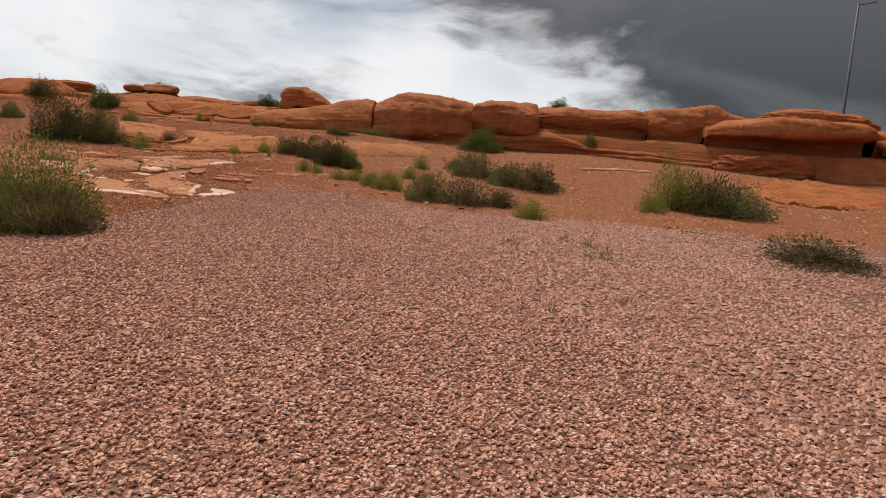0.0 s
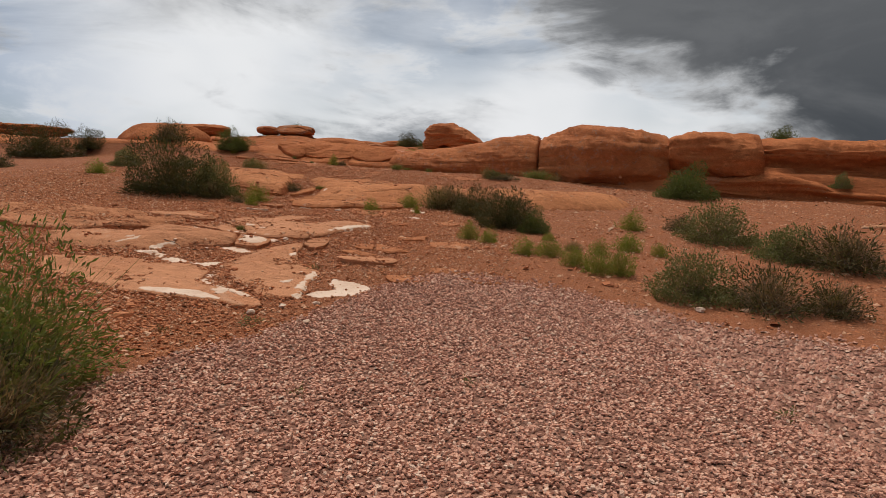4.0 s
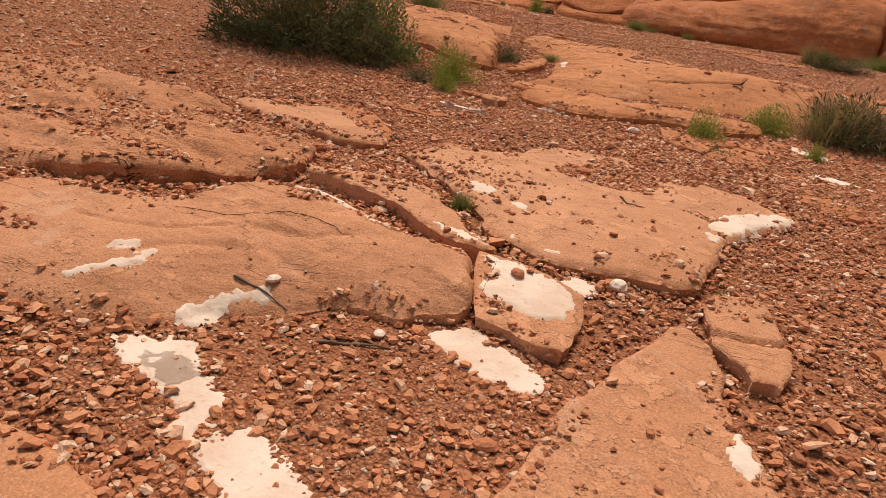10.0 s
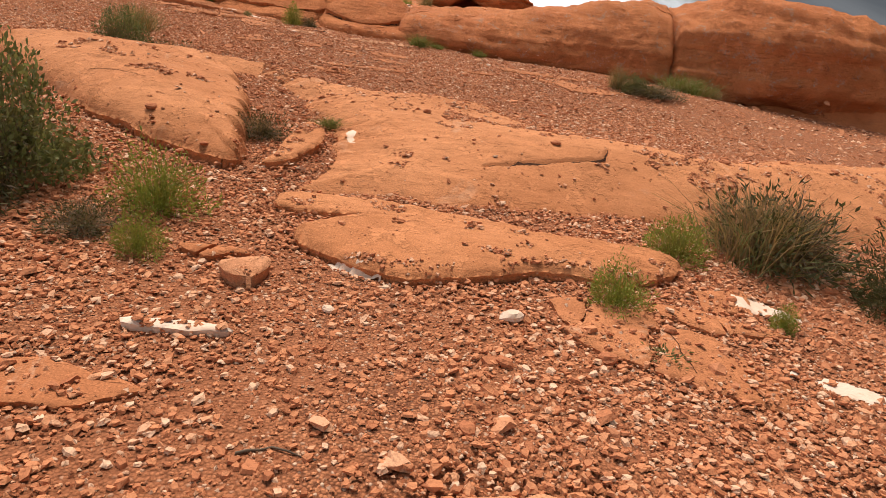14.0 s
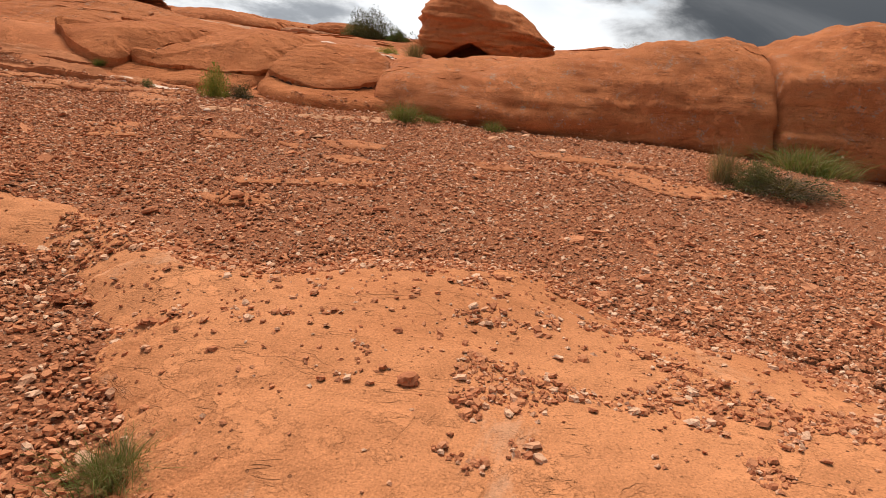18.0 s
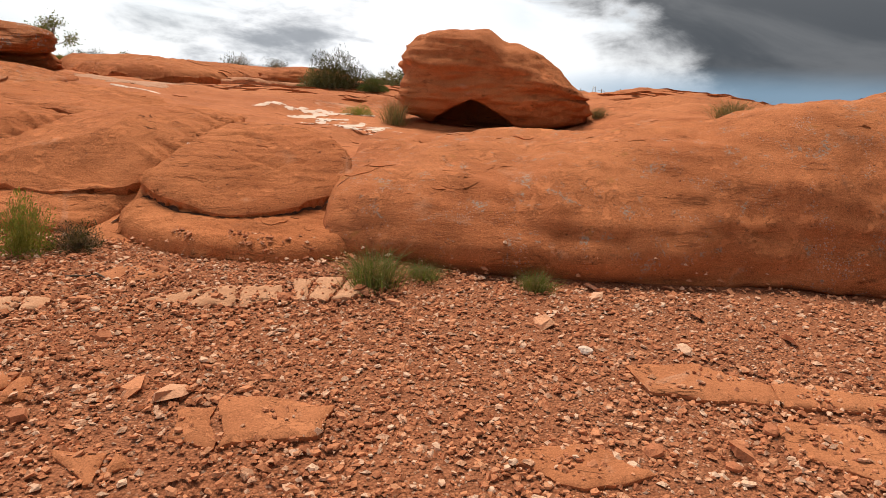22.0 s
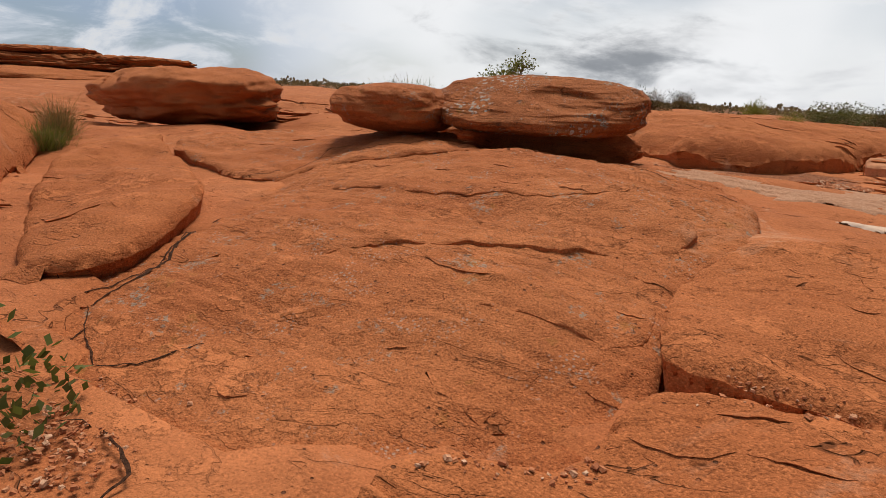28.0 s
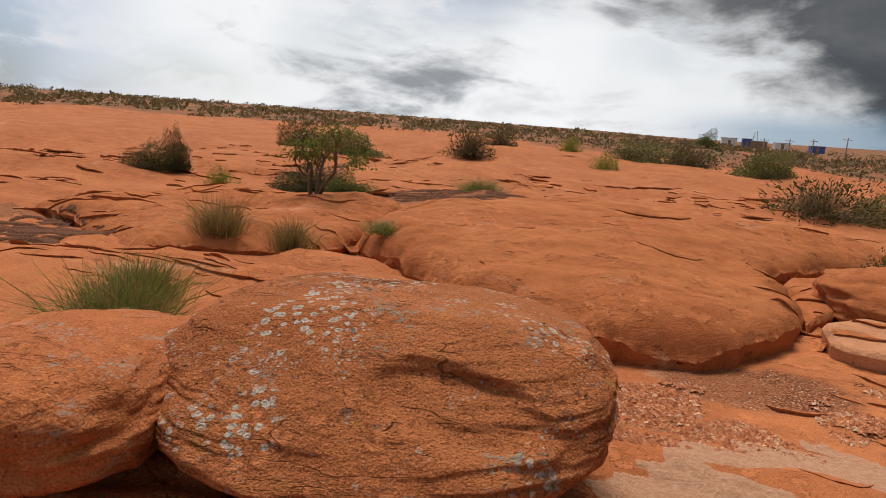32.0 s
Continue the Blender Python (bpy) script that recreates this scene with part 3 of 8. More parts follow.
def slab(name, pts, thick, mat, label, category="rock", edge=0.05, drop=None, dome=0.0, dome_reach=0.6, bulges=(), seed=1,
         rough=0.012, wobble=0.035, strata=0.0, undercut=0.03, group="", on_top=False, kind="", sink=0.12, cuts=(), grain=1.0, back=None, turns=2, ledge=None, grow=0.0, fine=1, partings=4.5):
    """A sheet of rock with the given outline on the ground: rounded rim, uneven top, undercut foot."""
    if name == "ridge_rock":
        grow, wobble = 0.012, 0.014
    poly = rounded(pts, wobble, seed, turns, grow)
    i0, i1 = int((poly[:, 0].min() - GX0) / CELL) - 2, int((poly[:, 0].max() - GX0) / CELL) + 4
    j0, j1 = int((poly[:, 1].min() - GY0) / CELL) - 2, int((poly[:, 1].max() - GY0) / CELL) + 4
    i0, j0, i1, j1 = max(i0, 0), max(j0, 0), min(i1, GNX), min(j1, GNY)
    cell = CELL / fine
    X, Y = np.meshgrid(GX0 + cell * np.arange(i0 * fine, i1 * fine), GY0 + cell * np.arange(j0 * fine, j1 * fine), indexing="ij")
    d, nx, ny = edge_distance(X, Y, poly)
    rim = (d < 0) & (d > -1.5 * cell)
    keep = (d >= 0) | rim
    X, Y = np.where(rim, nx, X), np.where(rim, ny, Y)
    dd = np.maximum(np.where(rim, 0, d), 0)
    under = surface(X, Y) if on_top else base_height(X, Y)
    z = under + thick + dome * smooth(dd / dome_reach)
    for bx, by, sx, sy, h in bulges:
        z = z + h * np.exp(-((X - bx) / sx) ** 2 - ((Y - by) / sy) ** 2)
    z = z + rough * fbm(X * 1.6, Y * 1.6, 5, seed + 3, 0.55) + rough * 0.8 * fbm(X * 0.5, Y * 0.5, 2, seed + 9)
    if strata:
        z = terraced(z + 0.06 * fbm(X * 0.9, Y * 0.9, 3, seed + 20), 0.055, strata * smooth(0.5 + fbm(X * 0.7, Y * 0.7, 2, seed + 25)))
    # low broken steps where thin beds have peeled away
    beds = fbm(X * 0.55 + 0.3 * fbm(X, Y, 2, seed + 26), Y * 2.1, 5, seed + 27, 0.6)
    k = beds * partings
    peel = np.floor(k) + smooth((k - np.floor(k)) / 0.16)
    ledge = ledge if ledge is not None else (0.004 if mat in (PALE_SLAB, SWELL_ROCK, PLATE_ROCK) else 0.011)
    z = z + ledge * (peel - 0.55 * k) * smooth(0.75 + 1.2 * fbm(X * 0.6, Y * 0.6, 2, seed + 28))
    z = z + 0.004 * grain * fbm(X * 9, Y * 9, 2, seed + 40)
    for line, width, depth in cuts:
        near = np.full(X.shape, 1e9)
        wx, wy = X + 0.03 * fbm(X * 3, Y * 3, 3, seed + 60), Y + 0.03 * fbm(X * 3, Y * 3, 3, seed + 70)
        for (x0, y0), (x1, y1) in zip(line[:-1], line[1:]):
            t = np.clip(((wx - x0) * (x1 - x0) + (wy - y0) * (y1 - y0)) / ((x1 - x0) ** 2 + (y1 - y0) ** 2), 0, 1)
            near = np.minimum(near, np.hypot(wx - x0 - t * (x1 - x0), wy - y0 - t * (y1 - y0)))
        z = z - depth * np.clip(1 - near / width, 0, 1) ** 0.5
    if back is not None:
        ahead = smooth(((Y - ny) / (np.hypot(X - nx, Y - ny) + 1e-6) + 0.15) / 0.7)
        edge = back + (edge - back) * ahead
        drop = (thick * 0.7 if drop is None else drop) * ((0.14 if name == "ridge_rock" else 0.8) + (0.86 if name == "ridge_rock" else 0.2) * ahead)
    q = np.clip(1 - dd / edge, 0, 1)
    fall = (thick * 0.7 if drop is None else drop) * (1 + 0.35 * fbm(X * 1.2, Y * 1.2, 2, seed + 30))
    z = z - fall * (1 - np.sqrt(np.maximum(1 - q * q, 0)))
    idx = -np.ones(X.shape, dtype=int)
    idx[keep] = np.arange(keep.sum())
    verts = np.stack([X[keep], Y[keep], z[keep]], 1)
    ok = keep[:-1, :-1] & keep[1:, :-1] & keep[1:, 1:] & keep[:-1, 1:]
    quads = np.stack([idx[:-1, :-1][ok], idx[1:, :-1][ok], idx[1:, 1:][ok], idx[:-1, 1:][ok]], 1)
    used = np.unique(quads)
    remap = -np.ones(len(verts), dtype=int)
    remap[used] = np.arange(len(used))
    verts, quads = verts[used], remap[quads]
    e = np.concatenate([quads[:, [0, 1]], quads[:, [1, 2]], quads[:, [2, 3]], quads[:, [3, 0]]])
    key = np.minimum(e[:, 0], e[:, 1]) * len(verts) + np.maximum(e[:, 0], e[:, 1])
    _, first, count = np.unique(key, return_index=True, return_counts=True)
    border = e[first[count == 1]]
    ring = np.unique(border)
    low = -np.ones(len(verts), dtype=int)
    low[ring] = len(verts) + np.arange(len(ring))
    cx, cy = poly.mean(0)
    rim_top = verts[ring].copy()
    lv = verts[ring].copy()
    way = np.stack([cx - lv[:, 0], cy - lv[:, 1]], 1)
    way /= np.hypot(*way.T)[:, None] + 1e-6
    lv[:, :2] += way * undercut
    lv[:, 2] = np.minimum(base_height(lv[:, 0], lv[:, 1]), lv[:, 2]) - sink
    high = low.copy()
    high[ring] += len(ring)
    skirt = np.stack([high[border[:, 1]], high[border[:, 0]], low[border[:, 0]], low[border[:, 1]]], 1)
    me = shade(raw_mesh(name, np.concatenate([verts, lv, rim_top]), None, mat, np.concatenate([quads, skirt])))
    ob = tagged(new(name, me), label, category, group, kind)
    z, d = z[::fine, ::fine], d[::fine, ::fine]
    view = TOP[i0:i1, j0:j1]
    inside = (d > 0.01) & (z > base_height(GXX[i0:i1, j0:j1], GYY[i0:i1, j0:j1]) - (0.25 if thick < 0 else 0.005))
    view[inside] = np.maximum(z, view)[inside] if on_top else z[inside]
    ROCK[i0:i1, j0:j1][inside] = 0.3 if name in ("rock_plate", "pale_plate") else 1.0
    return ob


def draped(name, pts, mat, label, category, raise_by=0.006, wobble=0.05, seed=1, kind="", ragged=0.0, fine=2, level=0.0):
    """A thin skin lying on whatever is below it, with a lacy rim."""
    poly = rounded(pts, wobble, seed, 1)
    i0, i1 = int((poly[:, 0].min() - GX0) / CELL) - 3, int((poly[:, 0].max() - GX0) / CELL) + 5
    j0, j1 = int((poly[:, 1].min() - GY0) / CELL) - 3, int((poly[:, 1].max() - GY0) / CELL) + 5
    cell = CELL / fine
    X, Y = np.meshgrid(GX0 + cell * np.arange(i0 * fine, i1 * fine), GY0 + cell * np.arange(j0 * fine, j1 * fine), indexing="ij")
    d, nx, ny = edge_distance(X, Y, poly)
    lace = ragged * fbm(X * 9, Y * 9, 4, seed + 5, 0.65)
    d = d + np.minimum(lace, 0.4 * ragged)
    rim = (d < 0) & (d > -1.5 * cell)
    keep = (d >= 0) | rim
    z = surface(X, Y)
    if level:
        # silt evens out what it covers
        around = [surface(X + level * a * math.cos(b), Y + level * a * math.sin(b)) for a in (0.5, 1.0) for b in np.arange(0, 6.2, 0.785)]
        z = z + smooth(d / 0.35) * (np.mean(around, 0) - z)
    z = z + raise_by * np.where(rim, -0.8, 1.0)
    SKIN[i0:i1, j0:j1][d[::fine, ::fine] > 0.01] = True
    idx = -np.ones(X.shape, dtype=int)
    idx[keep] = np.arange(keep.sum())
    ok = keep[:-1, :-1] & keep[1:, :-1] & keep[1:, 1:] & keep[:-1, 1:]
    quads = np.stack([idx[:-1, :-1][ok], idx[1:, :-1][ok], idx[1:, 1:][ok], idx[:-1, 1:][ok]], 1)
    verts = np.stack([X[keep], Y[keep], z[keep]], 1)
    # scraps that lie apart from the main skin become parts of it, the smallest are left out
    island = np.arange(len(verts))
    while True:
        least = island[quads].min(1)
        if (island[quads] == least[:, None]).all():
            break
        np.minimum.at(island, quads.ravel(), np.repeat(least, 4))
        island = island[island]
    ids, count = np.unique(island[quads[:, 0]], return_counts=True)
    order = ids[np.argsort(-count)]
    ob = None
    for k in order[:1 + int((np.sort(count)[::-1][1:] > 9).sum())]:
        faces = quads[island[quads[:, 0]] == k]
        used, faces = np.unique(faces, return_inverse=True)
        me = shade(raw_mesh(name if ob is None else "patch", verts[used], None, mat, faces.reshape(-1, 4)))
        if ob is None:
            ob = tagged(new(name, me), label, category, "", kind)
        else:
            part("patch", me, ob)
    return ob


def loft(name, stations, mat, label, category="rock", seed=1, rough=0.05, beds=0.03, across=0.04, mark=True):
    """A rock mass drawn through cross-sections: each station is x and a profile of (y, z) from the foot, up the face and over the top."""
    sx = np.array([s[0] for s in stations], dtype=float)
    prof = np.array([s[1] for s in stations], dtype=float)
    u = np.arange(sx[0], sx[-1] + across / 2, across)
    k = prof.shape[1]
    fine = np.linspace(0, k - 1, (k - 1) * 9 + 1)
    P = np.zeros((len(u), k, 2))
    for j in range(k):
        for c in range(2):
            a = np.interp(u, sx, prof[:, j, c])
            w = max(3, int(0.35 / across)) | 1
            P[:, j, c] = np.convolve(np.pad(a, w // 2, "edge"), np.ones(w) / w, "valid")
    F = np.zeros((len(u), len(fine), 2))
    for c in range(2):
        for i, f in enumerate(fine):
            b = min(int(f), k - 2)
            t = f - b
            p0, p1, p2, p3 = P[:, max(b - 1, 0), c], P[:, b, c], P[:, b + 1, c], P[:, min(b + 2, k - 1), c]
            F[:, i, c] = 0.5 * (2 * p1 + (p2 - p0) * t + (2 * p0 - 5 * p1 + 4 * p2 - p3) * t ** 2 + (3 * p1 - p0 - 3 * p2 + p3) * t ** 3)
    U = np.repeat(u[:, None], len(fine), 1)
    Y, Z = F[..., 0], F[..., 1]
    dy, dz = np.gradient(Y, axis=1), np.gradient(Z, axis=1)
    ln = np.hypot(dy, dz) + 1e-9
    ny, nz = -dz / ln, dy / ln
    pts = np.stack([U, Y, Z], -1).reshape(-1, 3)
    lump = (1.5 * rough * noise3(pts * (0.7, 1.0, 1.0), 1.0, 5, seed) + 0.35 * rough * noise3(pts, 4.5, 4, seed + 8)).reshape(U.shape)
    groove = beds * fbm(Z * 7 + 0.5 * fbm(U * 0.6, Y * 0.6, 2, seed + 4), U * 0.3, 4, seed + 21, 0.6) * np.abs(ny)
    fade = smooth(np.minimum(np.arange(len(fine)), 3) / 3)[None]
    Y, Z = Y + ny * (lump + groove) * fade, Z + nz * (lump + groove * 0.4) * fade
    end = np.minimum(u - u[0], u[-1] - u)
    tuck = np.clip(1 - end / 0.08, 0, 1) ** 2
    Y = Y + tuck[:, None] * 0.06
    Z = Z - tuck[:, None] * 0.06
    verts = np.stack([U, Y, Z], -1).reshape(-1, 3)
    idx = np.arange(U.size).reshape(U.shape)
    quads = [np.stack([idx[:-1, :-1], idx[1:, :-1], idx[1:, 1:], idx[:-1, 1:]], -1).reshape(-1, 4)]
    tris = []
    ends = []
    for row, flip in ((idx[0], False), (idx[-1], True)):
        c = verts[row].mean(0)
        c[2] = verts[row][:, 2].min() - 0.2
        ends.append(c)
        n0 = len(verts) + len(ends) - 1
        for a, b in zip(row[:-1], row[1:]):
            tris.append((b, a, n0) if flip else (a, b, n0))
    me = shade(raw_mesh(name, np.concatenate([verts, np.array(ends)]), np.array(tris), mat, quads[0]))
    if mark:
        y0 = np.interp(gx, u, Y.min(1), left=99, right=99)
        y1 = np.interp(gx, u, Y.max(1), left=-99, right=-99)
        ROCK[(GYY > y0[:, None] + 0.03) & (GYY < y1[:, None])] = 1.0
        for i in range(0, len(u)):
            gi = int(round((u[i] - GX0) / CELL))
            order = np.argsort(Y[i])
            zz = np.interp(gy, Y[i][order], Z[i][order], left=-9, right=-9)
            for g in (gi, gi + 1):
                if 0 <= g < GNX:
                    TOP[g] = np.maximum(TOP[g], zz)
    return tagged(new(name, me), label, category)


def noise3(p, scale, octaves, seed):
    x, y, z = (p * scale).T
    return (fbm(x + 0.7 * z, y - 0.4 * z, octaves, seed) + fbm(y + 0.6 * x, z * 1.3, octaves, seed + 50) + fbm(z * 1.2 - 0.5 * y, x, octaves, seed + 90)) / 1.8


def boulder_mesh(name, size, mat, seed=1, power=2.6, rough=0.12, beds=0.03, flat=0.5, n=(120, 72), shape=None, layers=9.0):
    """A rounded block: a swollen box with bedding grooves and a flattened underside."""
    lon = np.linspace(0, 2 * math.pi, n[0], endpoint=False)
    lat = np.linspace(-math.pi / 2, math.pi / 2, n[1])
    LO, LA = np.meshgrid(lon, lat, indexing="ij")
    u = np.stack([np.cos(LA) * np.cos(LO), np.cos(LA) * np.sin(LO), np.sin(LA)], -1).reshape(-1, 3)
    r = 1 / (np.abs(u) ** power).sum(1) ** (1 / power)
    p = u * r[:, None]
    p = p * (1 + rough * noise3(u + seed, 1.3, 3, seed) + rough * 0.35 * noise3(u + seed, 4.0, 4, seed + 7))[:, None]
    if shape is not None:
        p = shape(p)
    low = p[:, 2] < 0
    p[low, 2] *= flat
    p = p * np.array(size) / 2
    groove = fbm(p[:, 2] * layers + 1.3 * noise3(p, 0.9, 3, seed + 3), p[:, 0] * 0.9 + p[:, 1] * 0.7, 4, seed + 21, 0.6)
    side = 1 - np.abs(u[:, 2]) ** 3
    push = beds * groove * side * (1 + 0.8 * noise3(p, 2.2, 2, seed + 31)) + beds * 0.7 * noise3(p, 5.0, 3, seed + 33) + beds * 0.5 * noise3(p, 15.0, 3, seed + 37)
    p[:, :2] += u[:, :2] * push[:, None]
    p[:, 2] += 0.5 * push * u[:, 2]
    k = np.arange(n[0] * n[1]).reshape(n)
    a, b = k, np.roll(k, -1, 0)
    quads = np.stack([a[:, :-1], b[:, :-1], b[:, 1:], a[:, 1:]], -1).reshape(-1, 4)
    return shade(raw_mesh(name, p, None, mat, quads))


def boulder(name, at, size, label, mat, turn=0.0, tip=(0.0, 0.0), category="boulder", mark=True, **kw):
    ob = new(name, boulder_mesh(name, size, mat, **kw))
    ob.matrix_world = pose(*at, tip[0], tip[1], turn)
    if mark:
        c, s = math.cos(radians(turn)), math.sin(radians(turn))
        dx, dy = GXX - at[0], GYY - at[1]
        ROCK[((dx * c + dy * s) / (size[0] * 0.46)) ** 2 + ((-dx * s + dy * c) / (size[1] * 0.46)) ** 2 < 1] = 1.0
    return tagged(ob, label, category)


def crack(pts, width, seed=1, label="narrow rock crack, its shade laid on as a dark strip", wander=0.012):
    """A cleft between rocks, its shade drawn as a thin dark tapering strip on the surface."""
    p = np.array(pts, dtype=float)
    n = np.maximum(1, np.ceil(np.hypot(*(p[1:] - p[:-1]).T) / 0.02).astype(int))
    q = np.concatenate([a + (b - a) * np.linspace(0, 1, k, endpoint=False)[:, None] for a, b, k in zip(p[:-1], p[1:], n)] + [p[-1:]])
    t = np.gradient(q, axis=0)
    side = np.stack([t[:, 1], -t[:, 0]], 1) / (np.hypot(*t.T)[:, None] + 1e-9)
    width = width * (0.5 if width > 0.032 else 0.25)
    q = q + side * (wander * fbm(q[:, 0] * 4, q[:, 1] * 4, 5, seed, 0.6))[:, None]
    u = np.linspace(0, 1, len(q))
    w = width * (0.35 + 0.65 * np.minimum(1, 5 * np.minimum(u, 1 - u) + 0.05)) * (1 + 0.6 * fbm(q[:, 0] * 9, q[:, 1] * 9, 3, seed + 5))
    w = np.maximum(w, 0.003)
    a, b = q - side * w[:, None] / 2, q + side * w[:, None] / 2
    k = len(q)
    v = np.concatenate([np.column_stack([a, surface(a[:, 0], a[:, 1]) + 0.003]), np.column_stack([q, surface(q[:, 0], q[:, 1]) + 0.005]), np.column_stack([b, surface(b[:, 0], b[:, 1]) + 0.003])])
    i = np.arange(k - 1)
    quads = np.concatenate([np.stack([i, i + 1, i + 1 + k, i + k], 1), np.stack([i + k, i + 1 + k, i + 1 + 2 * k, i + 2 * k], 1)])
    return tagged(new("rock_crack", raw_mesh("rock_crack", v, None, CRACK_SHADE, quads)), label, "crack", "cracks in the sandstone")


def broken(pts, at, gap=0.014):
    """The outline split along lines of equal x, slightly askew, into pieces with narrow joints."""
    def clip(poly, x0, lean, keep_left):
        out = []
        side = [((p[0] - x0 - lean * (p[1] - poly[0][1])) <= 0) == keep_left for p in poly]
        for k in range(len(poly)):
            a, b = poly[k], poly[(k + 1) % len(poly)]
            if side[k]:
                out.append(a)
            if side[k] != side[(k + 1) % len(poly)]:
                fa, fb = a[0] - x0 - lean * (a[1] - poly[0][1]), b[0] - x0 - lean * (b[1] - poly[0][1])
                t = fa / (fa - fb)
                out.append((a[0] + t * (b[0] - a[0]), a[1] + t * (b[1] - a[1])))
        return out

    left = min(p[0] for p in pts)
    span = max(p[0] for p in pts) - left
    rest, pieces = list(pts), []
    for i, f in enumerate(at):
        lean = 0.35 * math.sin(7.0 * left + 3 * i)
        pieces.append(clip(rest, left + f * span - gap / 2, lean, True))
        rest = clip(rest, left + f * span + gap / 2, lean, False)
    pieces.append(rest)
    return [p for p in pieces if len(p) > 2]


def flakes(name, x, y, length, width, height, mat, label, seed):
    """Scales of rock peeling along the bedding: each a thin sheet with one raised, broken lip."""
    rng = np.random.default_rng(seed)
    n, k = len(x), 11
    u = np.linspace(-1, 1, k)[None]
    a = rng.normal(0.0, 0.16, n)[:, None]
    L, W, H = np.asarray(length)[:, None] / 2, np.asarray(width)[:, None], np.asarray(height)[:, None]
    bow = rng.uniform(-0.5, 0.9, n)[:, None]
    jag = 0.12 * W * fbm(x[:, None] * 13 + u * 2.5, y[:, None] * 17 + 0 * u, 3, seed, 0.7)
    taper = np.sqrt(np.maximum(1 - u * u, 0))
    fx, fy = u * L, bow * W * u * u - 0.5 * W * taper + jag
    bx, by = u * L, bow * W * u * u + 0.5 * W * taper
    ca, sa = np.cos(a), np.sin(a)

    def put(dx, dy, dz):
        px, py = x[:, None] + dx * ca - dy * sa, y[:, None] + dx * sa + dy * ca
        return np.stack([px, py, surface(px, py) + dz], -1)

    lip = put(fx, fy, H * taper)
    foot = put(fx, fy + 0.012, -0.01 + 0 * u * H)
    rear = put(bx, by, -0.004 + 0 * u * H)
    v = np.stack([foot, lip, lip, rear], 1).reshape(-1, 3)
    base = (np.arange(n) * 4 * k)[:, None]
    i = np.arange(k - 1)[None]
    q = np.concatenate([np.stack([base + i, base + i + 1, base + k + i + 1, base + k + i], -1).reshape(-1, 4),
                        np.stack([base + 2 * k + i, base + 2 * k + i + 1, base + 3 * k + i + 1, base + 3 * k + i], -1).reshape(-1, 4)])
    return tagged(new(name, shade(raw_mesh(name, v, None, mat, q))), label, "rock flakes", "", "stuff")

# ---- flat rock sheets among the rubble ----
SHEET = "flat sheet of smooth orange sandstone showing through red rubble"
slab("rock_sheet", [(-7.9, 11.25), (-7.2, 11.42), (-6.85, 11.50), (-6.46, 11.38), (-6.28, 11.45), (-6.14, 11.56), (-5.88, 11.55), (-5.71, 11.36), (-5.68, 11.20), (-5.62, 11.06), (-5.52, 10.97), (-5.30, 10.88), (-5.15, 10.86), (-5.04, 10.80), (-4.90, 10.74), (-4.72, 10.62), (-4.6, 10.46), (-4.8, 10.38), (-5.0, 10.44), (-5.3, 10.40), (-5.6, 10.42), (-6.0, 10.38), (-6.5, 10.5), (-7.3, 10.6)],
     0.020, PALE_SLAB, "broad smooth orange sandstone sheet with pale crusts, low in the ground", edge=0.03, drop=0.015, dome=0.02, seed=2, wobble=0.022, turns=1, fine=2)
slab("rock_sheet", [(-5.47, 13.17), (-5.62, 12.79), (-5.67, 12.59), (-5.73, 12.31), (-5.79, 12.05), (-5.83, 11.93), (-5.73, 11.71), (-5.50, 11.41), (-5.38, 11.23), (-5.20, 11.15), (-5.03, 11.10), (-4.92, 10.92), (-4.80, 10.80), (-4.65, 10.74), (-4.45, 10.82), (-4.42, 11.0), (-4.49, 11.30), (-4.56, 11.48), (-4.58, 11.75), (-4.60, 11.88), (-4.71, 11.99), (-4.89, 12.07), (-5.06, 12.26), (-5.24, 12.60), (-5.33, 12.97)],
     0.022, PALE_SLAB, "tongue of smooth orange sandstone between strips of rubble", edge=0.03, drop=0.018, dome=0.02, seed=3, wobble=0.02, turns=1, bulges=[(-5.0, 11.6, 0.5, 0.6, -0.02)], fine=2)
slab("rock_sheet", [(-8.6, 12.05), (-8.1, 12.5), (-7.7, 12.62), (-7.55, 12.68), (-7.46, 12.80), (-7.40, 12.98), (-7.33, 13.08), (-7.20, 13.12), (-7.02, 13.10), (-6.86, 13.05), (-6.70, 13.02), (-6.58, 13.05), (-6.42, 13.06), (-6.36, 13.10), (-6.27, 12.85), (-6.20, 12.68), (-6.33, 12.60), (-6.42, 12.53), (-6.60, 12.46), (-6.70, 12.36), (-6.78, 12.26), (-6.92, 12.16), (-7.00, 12.06), (-7.15, 11.95), (-7.32, 11.87), (-7.6, 11.75), (-8.2, 11.7)],
     0.075, PALE_SLAB, "raised orange sandstone sheet with a worn, pale-crusted edge", edge=0.30, back=0.04, drop=0.10, dome=0.04, seed=4, bulges=[(-7.2, 12.85, 0.5, 0.25, 0.05)], turns=1, wobble=0.02, fine=2, undercut=0.01, ledge=0.010,
     cuts=[([(-7.75, 12.3), (-7.35, 12.42), (-7.15, 12.56), (-6.95, 12.62), (-6.80, 12.78)], 0.012, 0.02), ([(-7.45, 12.2), (-7.0, 12.45), (-6.75, 12.5)], 0.02, 0.012)])
